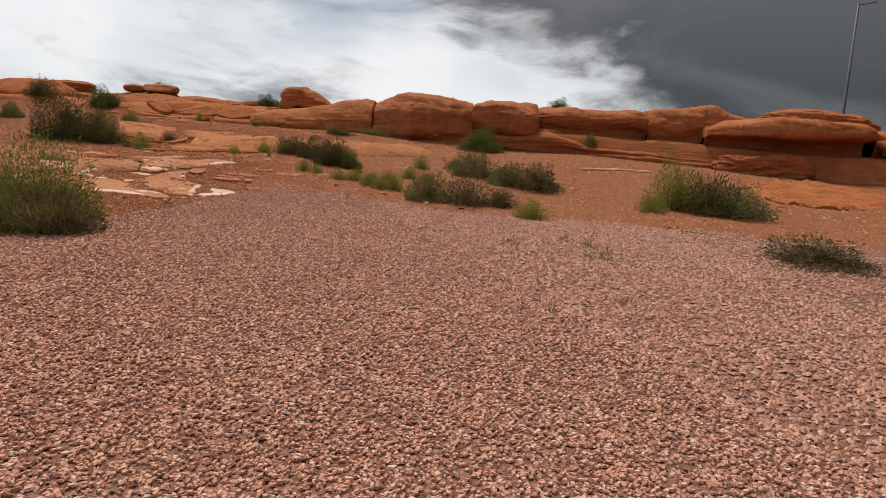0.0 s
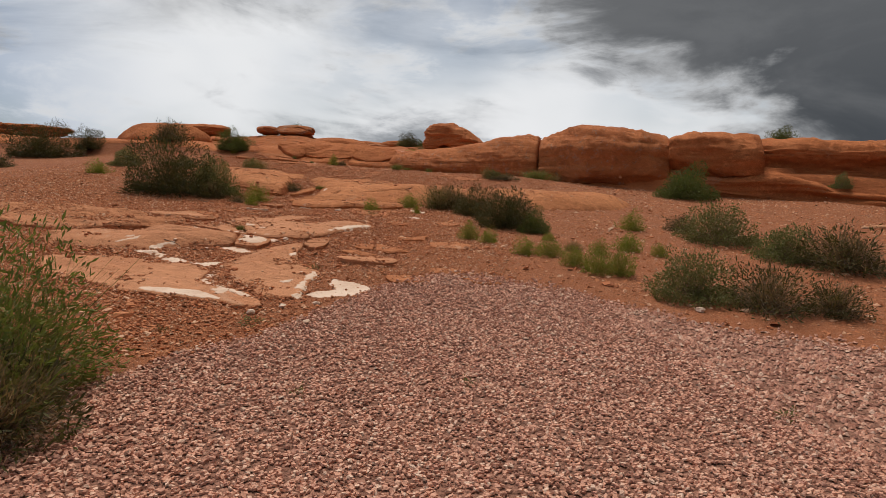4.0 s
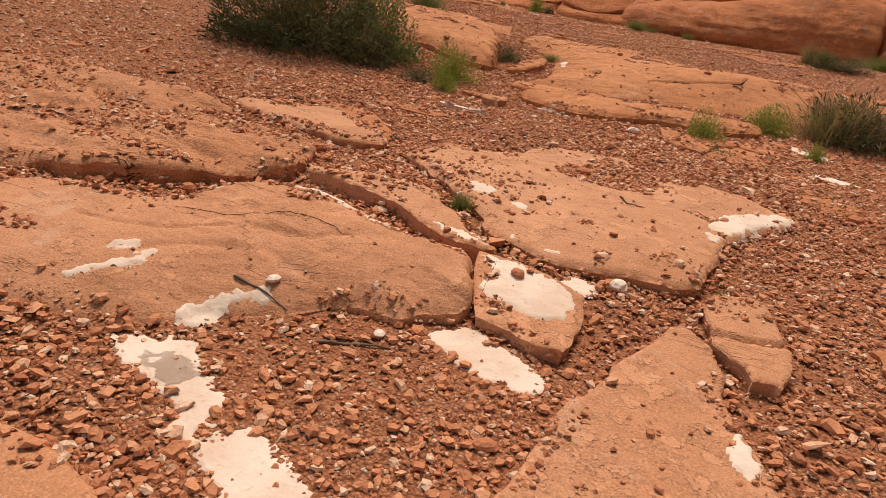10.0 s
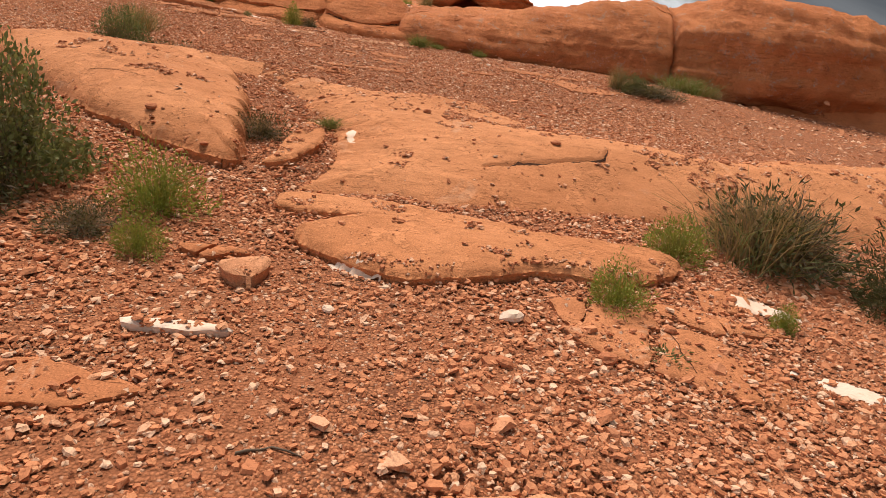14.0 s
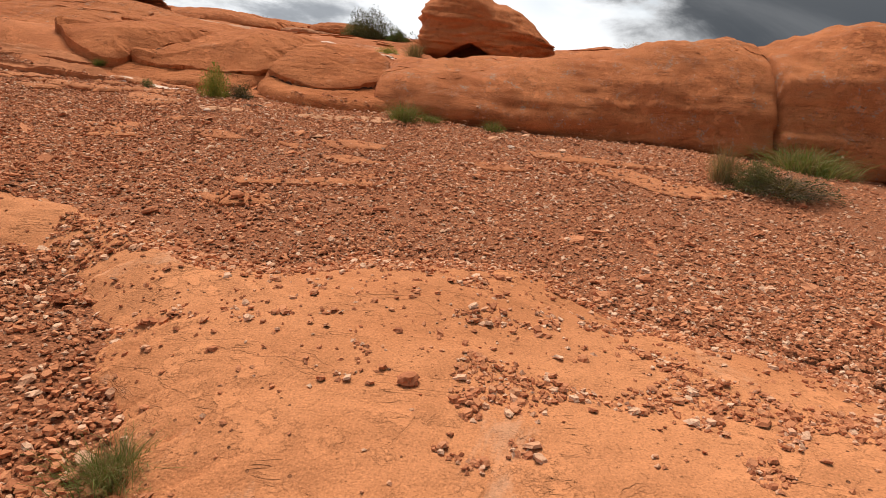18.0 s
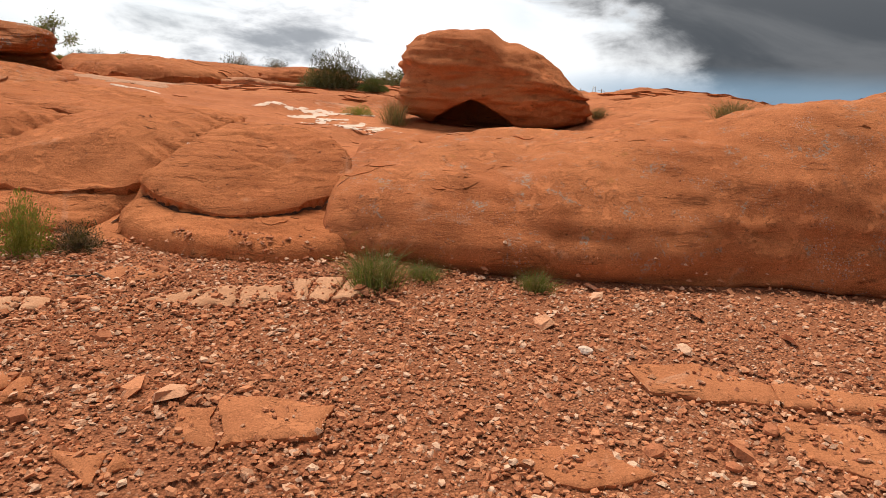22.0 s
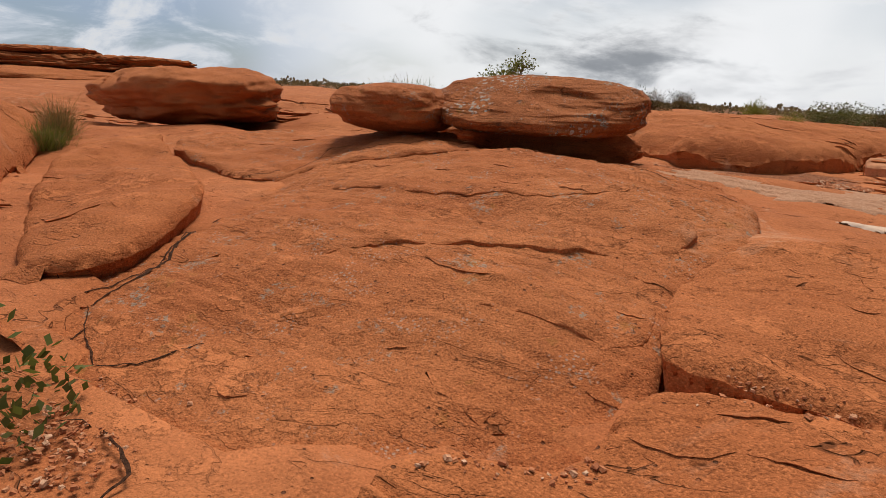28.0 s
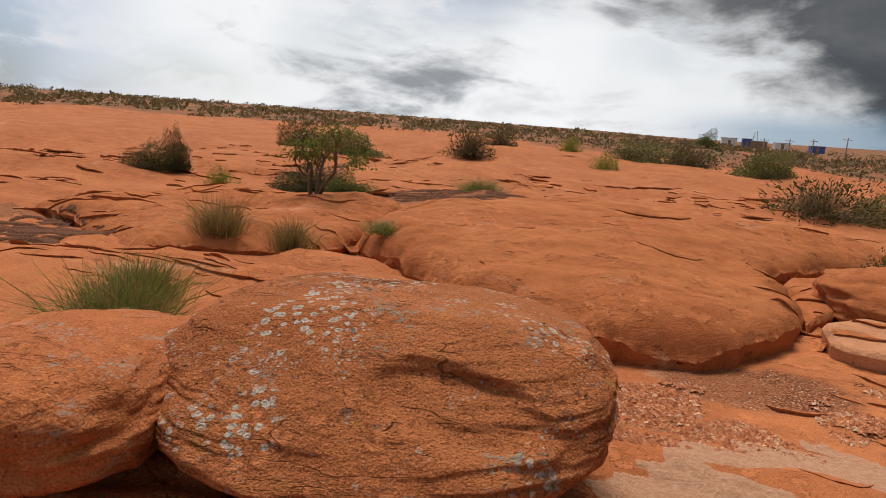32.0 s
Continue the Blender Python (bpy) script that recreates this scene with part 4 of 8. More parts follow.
slab("rock_sheet", [(-6.34, 13.12), (-6.20, 13.16), (-6.03, 13.10), (-5.86, 13.08), (-5.81, 12.83), (-5.83, 12.64), (-5.93, 12.62), (-6.03, 12.66), (-6.17, 12.67), (-6.25, 12.85)], 0.04, PALE_SLAB,
     "small flat sandstone block capped with cream crust", edge=0.012, drop=0.008, wobble=0.010, seed=5, turns=0, fine=2)
slab("rock_sheet", [(-7.27, 14.12), (-7.21, 14.24), (-7.17, 14.43), (-7.16, 14.56), (-7.05, 14.55), (-6.90, 14.58), (-6.78, 14.70), (-6.68, 14.86), (-6.57, 15.01), (-6.42, 15.15), (-6.19, 15.24), (-6.04, 15.22), (-5.95, 15.08), (-5.83, 15.00), (-5.68, 14.96), (-5.45, 15.06), (-5.26, 15.08), (-5.13, 14.99), (-5.05, 14.86), (-4.94, 14.82), (-5.06, 14.62), (-5.22, 14.42), (-5.34, 14.2), (-5.40, 13.8), (-5.43, 13.47), (-5.50, 13.43), (-5.68, 13.40), (-5.94, 13.32), (-6.15, 13.33), (-6.32, 13.38), (-6.43, 13.43), (-6.50, 13.52), (-6.56, 13.62), (-6.64, 13.68), (-6.83, 13.84), (-6.98, 13.92)],
     0.035, PALE_SLAB, "large smooth orange sandstone sheet with a rubble-filled hollow", edge=0.05, back=0.03, drop=0.03, dome=0.02, seed=6, bulges=[(-6.08, 14.72, 0.28, 0.2, -0.05), (-5.9, 13.6, 0.5, 0.2, 0.03)], wobble=0.018, turns=1, fine=2, undercut=0.05)
slab("rock_sheet", [(-7.11, 13.36), (-7.01, 13.35), (-6.81, 13.31), (-6.74, 13.25), (-6.66, 13.19), (-6.46, 13.11), (-6.34, 13.13), (-6.27, 13.19), (-6.36, 13.22), (-6.44, 13.27), (-6.53, 13.36), (-6.62, 13.44), (-6.70, 13.46), (-6.76, 13.58), (-6.88, 13.62), (-7.03, 13.60), (-7.20, 13.55), (-7.33, 13.50), (-7.46, 13.46), (-7.45, 13.38), (-7.30, 13.37)],
     0.075, PALE_SLAB, "narrow orange sandstone ledge with an undercut edge", edge=0.02, drop=0.012, undercut=0.06, wobble=0.012, turns=1, seed=7, fine=2)
slab("rock_sheet", [(-11.0, 13.4), (-10.2, 13.9), (-9.26, 14.1), (-9.02, 14.12), (-8.75, 14.12), (-8.42, 13.97), (-8.07, 13.80), (-7.79, 13.76), (-7.63, 13.72), (-7.62, 13.60), (-7.52, 13.50), (-7.50, 13.34), (-7.60, 13.19), (-7.75, 13.06), (-8.0, 12.80), (-8.3, 12.62), (-9.2, 12.4), (-10.4, 12.5)],
     0.055, BEDDED_SLAB, "finely layered orange sandstone sheet stepped along its bedding", edge=0.06, drop=0.03, seed=8, strata=0.3, rough=0.015, ledge=0.013, partings=12.0, turns=1, wobble=0.03, fine=2)
slab("rock_sheet", [(-8.75, 14.30), (-8.40, 14.55), (-8.11, 14.66), (-7.91, 14.60), (-7.69, 14.44), (-7.56, 14.40), (-7.44, 14.27), (-7.44, 14.18), (-7.55, 14.08), (-7.71, 14.04), (-8.12, 14.12), (-8.45, 14.16)], 0.03, PALE_SLAB, SHEET, edge=0.03, drop=0.02, turns=1, wobble=0.02, seed=9, fine=2, ledge=0.009)
slab("rock_block", [(-5.38, 13.30), (-5.36, 13.44), (-5.2, 13.53), (-5.14, 13.37), (-5.06, 13.15), (-5.10, 12.86), (-5.21, 12.87), (-5.36, 13.04)], 0.05, PALE_SLAB,
     "loose flat orange sandstone block split across the middle", edge=0.012, wobble=0.022, turns=0, fine=2, seed=10, drop=0.01, cuts=[([(-5.4, 13.1), (-5.0, 13.2)], 0.025, 0.05)])
slab("rock_block", [(-4.68, 12.50), (-4.48, 12.72), (-4.25, 12.83), (-4.03, 12.80), (-3.90, 12.68), (-3.93, 12.56), (-4.10, 12.40), (-4.33, 12.42), (-4.5, 12.42)], 0.075, PALE_SLAB,
     "thick tilted slab of orange sandstone with a shaded broken edge", edge=0.008, drop=0.01, undercut=0.07, wobble=0.02, turns=1, seed=12, bulges=[(-4.3, 12.7, 0.4, 0.2, -0.03)])
for i, (pts, th) in enumerate([
        ([(-4.75, 13.48), (-4.49, 13.61), (-4.21, 13.53), (-3.99, 13.41), (-4.21, 13.2), (-4.36, 13.27), (-4.57, 13.25), (-4.74, 13.28)], 0.07),
        ([(-4.77, 13.02), (-4.62, 13.12), (-4.31, 13.04), (-4.36, 12.9), (-4.56, 12.92)], 0.06),
        ([(-3.5, 12.62), (-3.25, 12.72), (-3.05, 12.66), (-3.12, 12.52), (-3.38, 12.5)], 0.07),
        ([(-3.86, 12.0), (-3.6, 12.15), (-3.35, 12.05), (-3.45, 11.85), (-3.75, 11.85)], 0.07),
        ([(-3.1, 12.35), (-2.75, 12.45), (-2.55, 12.3), (-2.8, 12.2)], 0.04),
        ([(-5.97, 16.34), (-5.69, 16.53), (-5.21, 16.46), (-4.95, 16.19), (-5.06, 15.94), (-5.44, 16.04), (-5.8, 16.13)], 0.06),
        ([(-4.91, 15.52), (-4.57, 15.61), (-4.54, 15.43), (-4.74, 15.25), (-4.95, 15.36)], 0.07),
        ([(-5.16, 16.97), (-4.84, 17.08), (-4.85, 16.83), (-5.14, 16.77)], 0.05),
        ([(-6.0, 16.58), (-5.87, 16.65), (-5.51, 16.6), (-5.47, 16.48), (-5.91, 16.36)], 0.06),
        ([(-5.43, 16.7), (-5.22, 16.72), (-4.91, 16.67), (-4.74, 16.6), (-5.2, 16.5)], 0.05),
        ([(-8.4, 14.72), (-7.97, 14.66), (-7.82, 14.55), (-7.66, 14.43), (-7.47, 14.33), (-7.62, 14.6), (-7.9, 14.85), (-8.3, 14.9)], 0.05),
        ([(-8.2, 15.35), (-7.9, 15.5), (-7.5, 15.42), (-7.7, 15.25), (-8.05, 15.2)], 0.04),
        ([(-7.9, 16.55), (-7.68, 16.7), (-7.55, 16.62), (-7.75, 16.48)], 0.06),
        ([(-3.9, 14.2), (-3.5, 14.4), (-3.2, 14.2), (-3.4, 13.9), (-3.8, 13.9)], 0.05),
        ([(-4.4, 14.3), (-4.0, 14.55), (-3.95, 14.25), (-4.25, 14.1)], 0.05),
        ([(-4.3, 15.9), (-3.9, 16.1), (-3.6, 15.9), (-3.9, 15.65)], 0.05)]):
    for j, piece in enumerate(broken(pts, (0.36 + 0.08 * (i % 4),) if th > 0.045 else ())):
        slab("rock_plate", piece, th * (0.26 + 0.05 * j), PLATE_ROCK, "low plate of orange sandstone breaking up into rubble", edge=0.008, wobble=0.022, rough=0.005, turns=0, seed=40 + i + 20 * j, group="rock plates in the rubble")
slab("rock_block", [(-7.66, 16.39), (-7.56, 16.48), (-7.45, 16.56), (-7.39, 16.5), (-7.4, 16.28), (-7.55, 16.27)], 0.055, PALE_SLAB, "loose angular orange sandstone block", edge=0.008, wobble=0.012, turns=1, seed=61, drop=0.01)
slab("pale_plank_stone", [(-7.8, 15.8), (-7.61, 15.89), (-7.36, 15.89), (-7.38, 15.83), (-7.63, 15.78), (-7.77, 15.75)], 0.010, CRUST, "long thin pale slab of stone lying on rubble", edge=0.006, wobble=0.008, turns=1, seed=62)

# ---- the long swell of rock half way up ----
slab("rock_sheet", [(-7.41, 16.80), (-7.22, 16.71), (-7.04, 16.66), (-6.86, 16.57), (-6.70, 16.56), (-6.43, 16.66), (-6.20, 16.76), (-5.96, 16.86), (-5.71, 16.88), (-5.26, 17.0), (-5.15, 17.27), (-5.42, 17.38), (-5.93, 17.31), (-6.47, 17.31), (-7.03, 17.28), (-7.30, 17.10), (-7.45, 16.92)],
     0.085, SWELL_ROCK, "low rounded orange sandstone swell with an undercut lip", fine=2, edge=0.14, back=0.05, drop=0.06, undercut=0.06, dome=0.03, seed=14, wobble=0.015, turns=1)
slab("rock_sheet", [(-7.67, 17.26), (-7.67, 17.46), (-7.47, 17.54), (-7.13, 17.58), (-6.80, 17.56), (-6.49, 17.53), (-6.0, 17.45), (-6.2, 17.34), (-6.59, 17.34), (-6.93, 17.34), (-7.21, 17.31), (-7.44, 17.22)],
     0.05, SWELL_ROCK, "thin strip of orange sandstone between two larger swells", edge=0.03, drop=0.015, wobble=0.015, seed=15, turns=1, fine=2)
slab("rock_swell", [(-7.83, 17.5), (-7.5, 18.19), (-7.72, 18.79), (-8.05, 19.3), (-8.35, 19.7), (-8.7, 20.08), (-9.5, 20.32), (-10.5, 20.6), (-10.3, 21.0), (-9.2, 20.95), (-8.4, 20.8), (-7.8, 20.6), (-7.4, 20.75), (-7.0, 21.0), (-6.5, 21.1), (-6.1, 20.9), (-5.85, 20.5), (-5.3, 20.5), (-4.9, 20.0), (-4.2, 19.95), (-3.4, 20.4), (-2.2, 21.2), (-0.9, 21.5), (-0.45, 21.0), (-0.8, 19.8), (-1.9, 19.0), (-3.0, 18.5), (-4.0, 18.2), (-5.0, 18.1), (-5.5, 17.93), (-6.2, 17.68), (-7.1, 17.6), (-7.69, 17.4)],
     0.07, SWELL_ROCK, "long smooth whaleback of orange sandstone with a shaded face", fine=2, edge=0.45, back=0.9, drop=0.20, dome=0.08, dome_reach=0.9, seed=16, wobble=0.05,
     bulges=[(-5.0, 18.9, 1.5, 0.55, 0.13), (-3.0, 19.7, 1.4, 0.8, 0.16), (-1.4, 20.6, 0.9, 0.9, 0.10)],
     cuts=[([(-6.37, 18.30), (-6.12, 18.45), (-5.82, 18.52), (-5.43, 18.64), (-5.40, 18.80)], 0.022, 0.03)])
slab("rock_swell", [(-11.0, 19.4), (-10.69, 19.95), (-9.87, 20.23), (-9.3, 20.17), (-8.9, 19.86), (-8.46, 19.08), (-8.19, 18.29), (-8.07, 17.87), (-8.14, 17.74), (-8.38, 17.80), (-8.72, 17.85), (-9.1, 18.0), (-9.8, 18.5), (-10.5, 18.9)],
     0.18, SWELL_ROCK, "smooth rounded orange sandstone swell beside a rubble gully", fine=2, edge=0.30, back=0.10, drop=0.2, dome=0.10, dome_reach=0.8, seed=17)
slab("rock_ledge", [(-7.91, 18.01), (-7.91, 18.42), (-7.89, 18.83), (-7.73, 18.75), (-7.63, 18.47), (-7.68, 18.21), (-7.77, 17.97), (-7.95, 17.82)], 0.08, SWELL_ROCK,
     "curved sandstone ledge with a clean broken edge", edge=0.02, wobble=0.008, seed=18, drop=0.02)

# ---- plates at the foot of the ridge ----
CREAM_PLATE = rock_material("cream_plate", (0.62, 0.36, 0.22), (0.50, 0.24, 0.125), 0.0, 1.0, 0.012, 0.4)
for i, (pts, th) in enumerate([
        ([(-10.32, 23.8), (-10.39, 24.18), (-10.12, 24.18), (-9.82, 24.06), (-9.89, 23.88), (-10.05, 23.68)], 0.07),
        ([(-9.18, 24.4), (-9.06, 24.57), (-8.83, 24.63), (-8.74, 24.5), (-8.94, 24.35), (-9.12, 24.35)], 0.06),
        ([(-10.34, 24.24), (-10.2, 24.38), (-9.99, 24.47), (-9.97, 24.29), (-10.18, 24.23)], 0.06),
        ([(-9.63, 23.3), (-9.51, 23.43), (-9.34, 23.51), (-9.28, 23.42), (-9.46, 23.27), (-9.54, 23.2)], 0.05),
        ([(-8.19, 23.26), (-7.86, 23.4), (-7.58, 23.38), (-7.6, 23.19), (-7.95, 23.04), (-8.13, 23.09)], 0.05),
        ([(-7.75, 22.26), (-7.53, 22.37), (-7.41, 22.32), (-7.45, 22.14), (-7.68, 22.18)], 0.04),
        ([(-6.23, 23.96), (-5.85, 24.05), (-5.58, 23.86), (-4.82, 23.82), (-4.92, 23.66), (-5.92, 23.71), (-6.16, 23.74)], 0.06),
        ([(-5.65, 23.57), (-5.28, 23.56), (-5.02, 23.28), (-4.43, 23.09), (-4.79, 22.82), (-5.12, 22.89), (-5.41, 23.2), (-5.68, 23.37)], 0.05),
        ([(-8.43, 21.73), (-7.95, 22.02), (-7.58, 22.17), (-7.25, 22.09), (-7.83, 21.87), (-8.35, 21.64)], 0.05),
        ([(-8.51, 21.31), (-8.36, 21.45), (-8.08, 21.48), (-8.03, 21.34), (-8.29, 21.2)], 0.05),
        ([(-10.05, 22.69), (-9.71, 22.87), (-9.46, 22.47), (-9.81, 22.28)], 0.05),
        ([(-9.3, 22.95), (-9.0, 23.05), (-8.75, 22.9), (-9.05, 22.75)], 0.04),
        ([(-8.1, 22.7), (-7.8, 22.82), (-7.5, 22.7), (-7.8, 22.55)], 0.04),
        ([(-11.46, 24.05), (-11.25, 24.18), (-11.06, 24.20), (-11.05, 24.0), (-11.16, 23.95)], 0.10),
        ([(-11.40, 23.80), (-11.22, 23.90), (-11.0, 23.90), (-10.96, 23.79), (-11.16, 23.68)], 0.09),
        ([(-11.02, 23.99), (-10.97, 24.22), (-10.58, 24.20), (-10.54, 24.08), (-10.79, 23.93)], 0.10),
        ([(-11.00, 24.40), (-10.87, 24.55), (-10.66, 24.54), (-10.76, 24.38)], 0.10),
        ([(-10.37, 24.28), (-10.16, 24.46), (-9.93, 24.50), (-10.10, 24.30), (-10.30, 24.22)], 0.10),
        ([(-11.94, 24.22), (-11.68, 24.34), (-11.33, 24.33), (-11.41, 24.22), (-11.70, 24.14)], 0.08),
        ([(-8.49, 22.93), (-8.29, 22.98), (-8.16, 22.90), (-8.29, 22.80)], 0.07),
        ([(-8.96, 23.34), (-8.83, 23.38), (-8.74, 23.23), (-8.86, 23.18)], 0.07),
        ([(-10.75, 24.3), (-10.5, 24.5), (-10.3, 24.42), (-10.55, 24.2)], 0.06),
        ([(-6.9, 23.2), (-6.5, 23.3), (-6.3, 23.15), (-6.6, 23.02)], 0.04)]):
    for j, piece in enumerate(broken(pts, (0.30 + 0.1 * (i % 4),) if th > 0.045 else ())):
        slab("rock_plate", piece, th * (0.26 + 0.05 * j), PLATE_ROCK, "low plate of orange sandstone at the foot of the ridge", edge=0.008, wobble=0.022, rough=0.005, turns=0, seed=80 + i + 20 * j, group="rock plates below the ridge")
for i, pts in enumerate([
        [(-9.65, 23.91), (-9.48, 24.0), (-9.19, 24.06), (-9.16, 23.93), (-9.3, 23.89), (-9.51, 23.79)],
        [(-8.78, 24.14), (-8.5, 24.41), (-8.12, 24.52), (-8.07, 24.35), (-8.23, 24.22), (-8.47, 24.17)],
        [(-8.10, 24.62), (-7.81, 24.75), (-7.58, 24.73), (-7.61, 24.62), (-7.7, 24.41), (-8.00, 24.36)]]):
    for j, piece in enumerate(broken(pts, (0.3, 0.62) if i else (0.4, 0.7))):
        slab("pale_plate", piece, 0.014 + 0.004 * (j % 2), CREAM_PLATE, "cracked pale sandstone plate", edge=0.006, wobble=0.012, rough=0.004, turns=0, seed=110 + i + 7 * j, group="pale plates below the ridge")
for i, (pts, at) in enumerate([
        ([(-12.40, 24.55), (-12.34, 24.72), (-12.0, 24.70), (-11.6, 24.66), (-11.2, 24.63), (-10.97, 24.62), (-10.95, 24.56), (-11.17, 24.50), (-11.46, 24.46), (-11.76, 24.42), (-12.05, 24.42)], ()),
        ([(-12.34, 24.74), (-12.30, 24.88), (-12.03, 25.05), (-11.59, 25.03), (-11.25, 25.01), (-11.10, 24.94), (-11.02, 24.77), (-10.98, 24.64), (-11.2, 24.655), (-11.6, 24.685), (-12.0, 24.72)], ()),
        ([(-12.77, 25.03), (-12.62, 25.22), (-12.28, 25.30), (-11.68, 25.26), (-11.40, 25.18), (-11.60, 25.08), (-12.09, 25.10), (-12.46, 24.98)], ()),
        ([(-11.03, 24.80), (-11.02, 24.95), (-10.70, 24.95), (-10.33, 24.94), (-10.0, 24.93), (-9.95, 24.76), (-10.24, 24.70), (-10.44, 24.62), (-10.64, 24.62)], ()),
        ([(-13.1, 24.3), (-12.7, 24.55), (-12.55, 24.45), (-12.9, 24.1)], ()),
        ([(-12.1, 24.2), (-11.6, 24.33), (-11.3, 24.22), (-11.8, 24.05)], (0.5,))]):
    for j, piece in enumerate(broken(pts, at, 0.022)):
        slab("layered_plate", piece, ((-0.035, 0.022, 0.012, 0.03)[i] if i < 4 else 0.022) + 0.006 * math.sin(5 * i + 3 * j), PLATE_ROCK, "flat plate of pale orange sandstone split by narrow cracks", edge=0.015, wobble=0.022, rough=0.008, turns=0, seed=121 + 9 * i + j, group="layered plates below the ridge", fine=2, ledge=0.009, strata=0.3)

# ---- the ridge ----
RIDGE = "smooth orange sandstone"
slab("ridge_rock", [(-11.23, 25.07), (-11.12, 25.32), (-10.71, 25.45), (-10.0, 25.48), (-9.6, 25.56), (-9.45, 25.44), (-9.47, 25.33), (-9.56, 25.17), (-9.73, 25.03), (-9.93, 24.99), (-10.23, 24.96), (-10.59, 24.98), (-10.87, 24.96), (-11.09, 24.99)],
     0.03, SLICKROCK, "shaded lower shelf of orange sandstone under a bulging block", edge=0.10, drop=0.06, seed=131, strata=0.4, fine=2, undercut=0.0)
slab("ridge_rock", [(-11.30, 25.17), (-11.66, 25.27), (-11.96, 25.49), (-12.11, 25.65), (-12.25, 25.75), (-12.33, 25.92), (-12.27, 26.06), (-12.11, 26.15), (-11.99, 26.29), (-11.96, 26.47), (-11.88, 26.64), (-11.42, 26.74), (-10.95, 26.77), (-10.43, 26.47), (-10.48, 26.13), (-10.60, 25.94), (-10.74, 25.81), (-10.84, 25.58), (-11.00, 25.47), (-11.10, 25.40), (-11.08, 25.25)],
     0.08, SLICKROCK, RIDGE + " dome with a rounded foot, bounded by cracks", edge=0.50, back=0.04, drop=0.17, dome=0.07, dome_reach=0.8, seed=132, bulges=[(-11.1, 25.85, 0.45, 0.4, 0.05)], rough=0.02, strata=0.05, fine=2, undercut=0.0)
slab("ridge_rock", [(-10.41, 26.46), (-10.46, 26.12), (-10.58, 25.92), (-10.72, 25.79), (-10.82, 25.56), (-10.98, 25.45), (-11.08, 25.38), (-10.93, 25.30), (-10.72, 25.30), (-10.49, 25.34), (-10.2, 25.34), (-10.01, 25.32), (-9.79, 25.37), (-9.63, 25.43), (-9.5, 25.42), (-9.44, 25.5), (-9.37, 25.58), (-9.31, 25.70), (-9.22, 25.89), (-9.13, 26.37), (-9.1, 26.8), (-9.3, 27.2), (-9.8, 27.3), (-10.3, 27.0)],
     0.15, SLICKROCK, RIDGE + " block with an overhanging front lip", edge=0.50, back=0.04, drop=0.17, dome=0.10, dome_reach=0.8, seed=133, rough=0.02, strata=0.05, undercut=0.03, fine=2)
slab("ridge_rock", [(-9.45, 25.26), (-9.40, 25.42), (-8.96, 25.6), (-8.3, 25.6), (-7.89, 25.66), (-7.7, 25.43), (-7.84, 25.05), (-8.27, 24.9), (-8.74, 24.86), (-9.13, 24.94), (-9.38, 25.08)], 0.12, SLICKROCK,
     "lower shelf of orange sandstone under a rounded slab", edge=0.14, drop=0.12, seed=134, undercut=0.02, fine=2)
slab("ridge_rock", [(-9.41, 25.50), (-9.33, 25.58), (-9.21, 25.82), (-9.10, 26.34), (-8.98, 26.7), (-8.6, 26.85), (-8.25, 26.5), (-8.18, 26.15), (-7.95, 25.92), (-7.93, 25.66), (-8.08, 25.48), (-8.40, 25.32), (-8.70, 25.22), (-8.99, 25.24), (-9.13, 25.27), (-9.27, 25.32), (-9.39, 25.40)], 0.18, SLICKROCK,
     "rounded slab of flaking orange sandstone edged by dark cracks", edge=0.14, back=0.04, drop=0.10, dome=0.05, dome_reach=0.5, seed=135, strata=0.10, rough=0.02, undercut=0.04, fine=2,
     cuts=[([(-8.8, 25.75), (-8.5, 25.7), (-8.3, 25.8)], 0.015, 0.02), ([(-9.1, 26.0), (-8.6, 26.05)], 0.012, 0.02)])
loft("ridge_rock", [
    (-8.05, [(25.10, 1.85), (25.16, 2.10), (25.32, 2.32), (25.60, 2.48), (26.10, 2.62), (27.0, 2.72), (28.2, 2.60)]),
    (-7.2, [(25.20, 1.85), (25.14, 2.14), (25.30, 2.38), (25.60, 2.58), (26.05, 2.70), (27.0, 2.78), (28.4, 2.66)]),
    (-6.2, [(25.28, 1.82), (25.18, 2.04), (25.28, 2.34), (25.58, 2.62), (26.05, 2.78), (27.1, 2.86), (28.6, 2.76)]),
    (-5.2, [(25.34, 1.82), (25.24, 2.06), (25.34, 2.40), (25.66, 2.76), (26.05, 2.98), (27.1, 3.02), (28.6, 2.78)]),
    (-4.4, [(25.32, 1.85), (25.20, 2.12), (25.36, 2.50), (25.68, 2.90), (26.10, 3.18), (27.0, 3.20), (28.5, 2.80)]),
    (-3.6, [(25.28, 1.88), (25.18, 2.15), (25.40, 2.60), (25.76, 3.00), (26.25, 3.28), (27.0, 3.28), (28.4, 2.80)]),
    (-3.22, [(25.30, 1.88), (25.28, 2.15), (25.40, 2.58), (25.75, 3.00), (26.35, 3.26), (27.0, 3.22), (28.3, 2.80)])],
    SPOTTED_ROCK, "long whaleback of orange sandstone with a smooth hollowed face", seed=136, rough=0.07, beds=0.035)
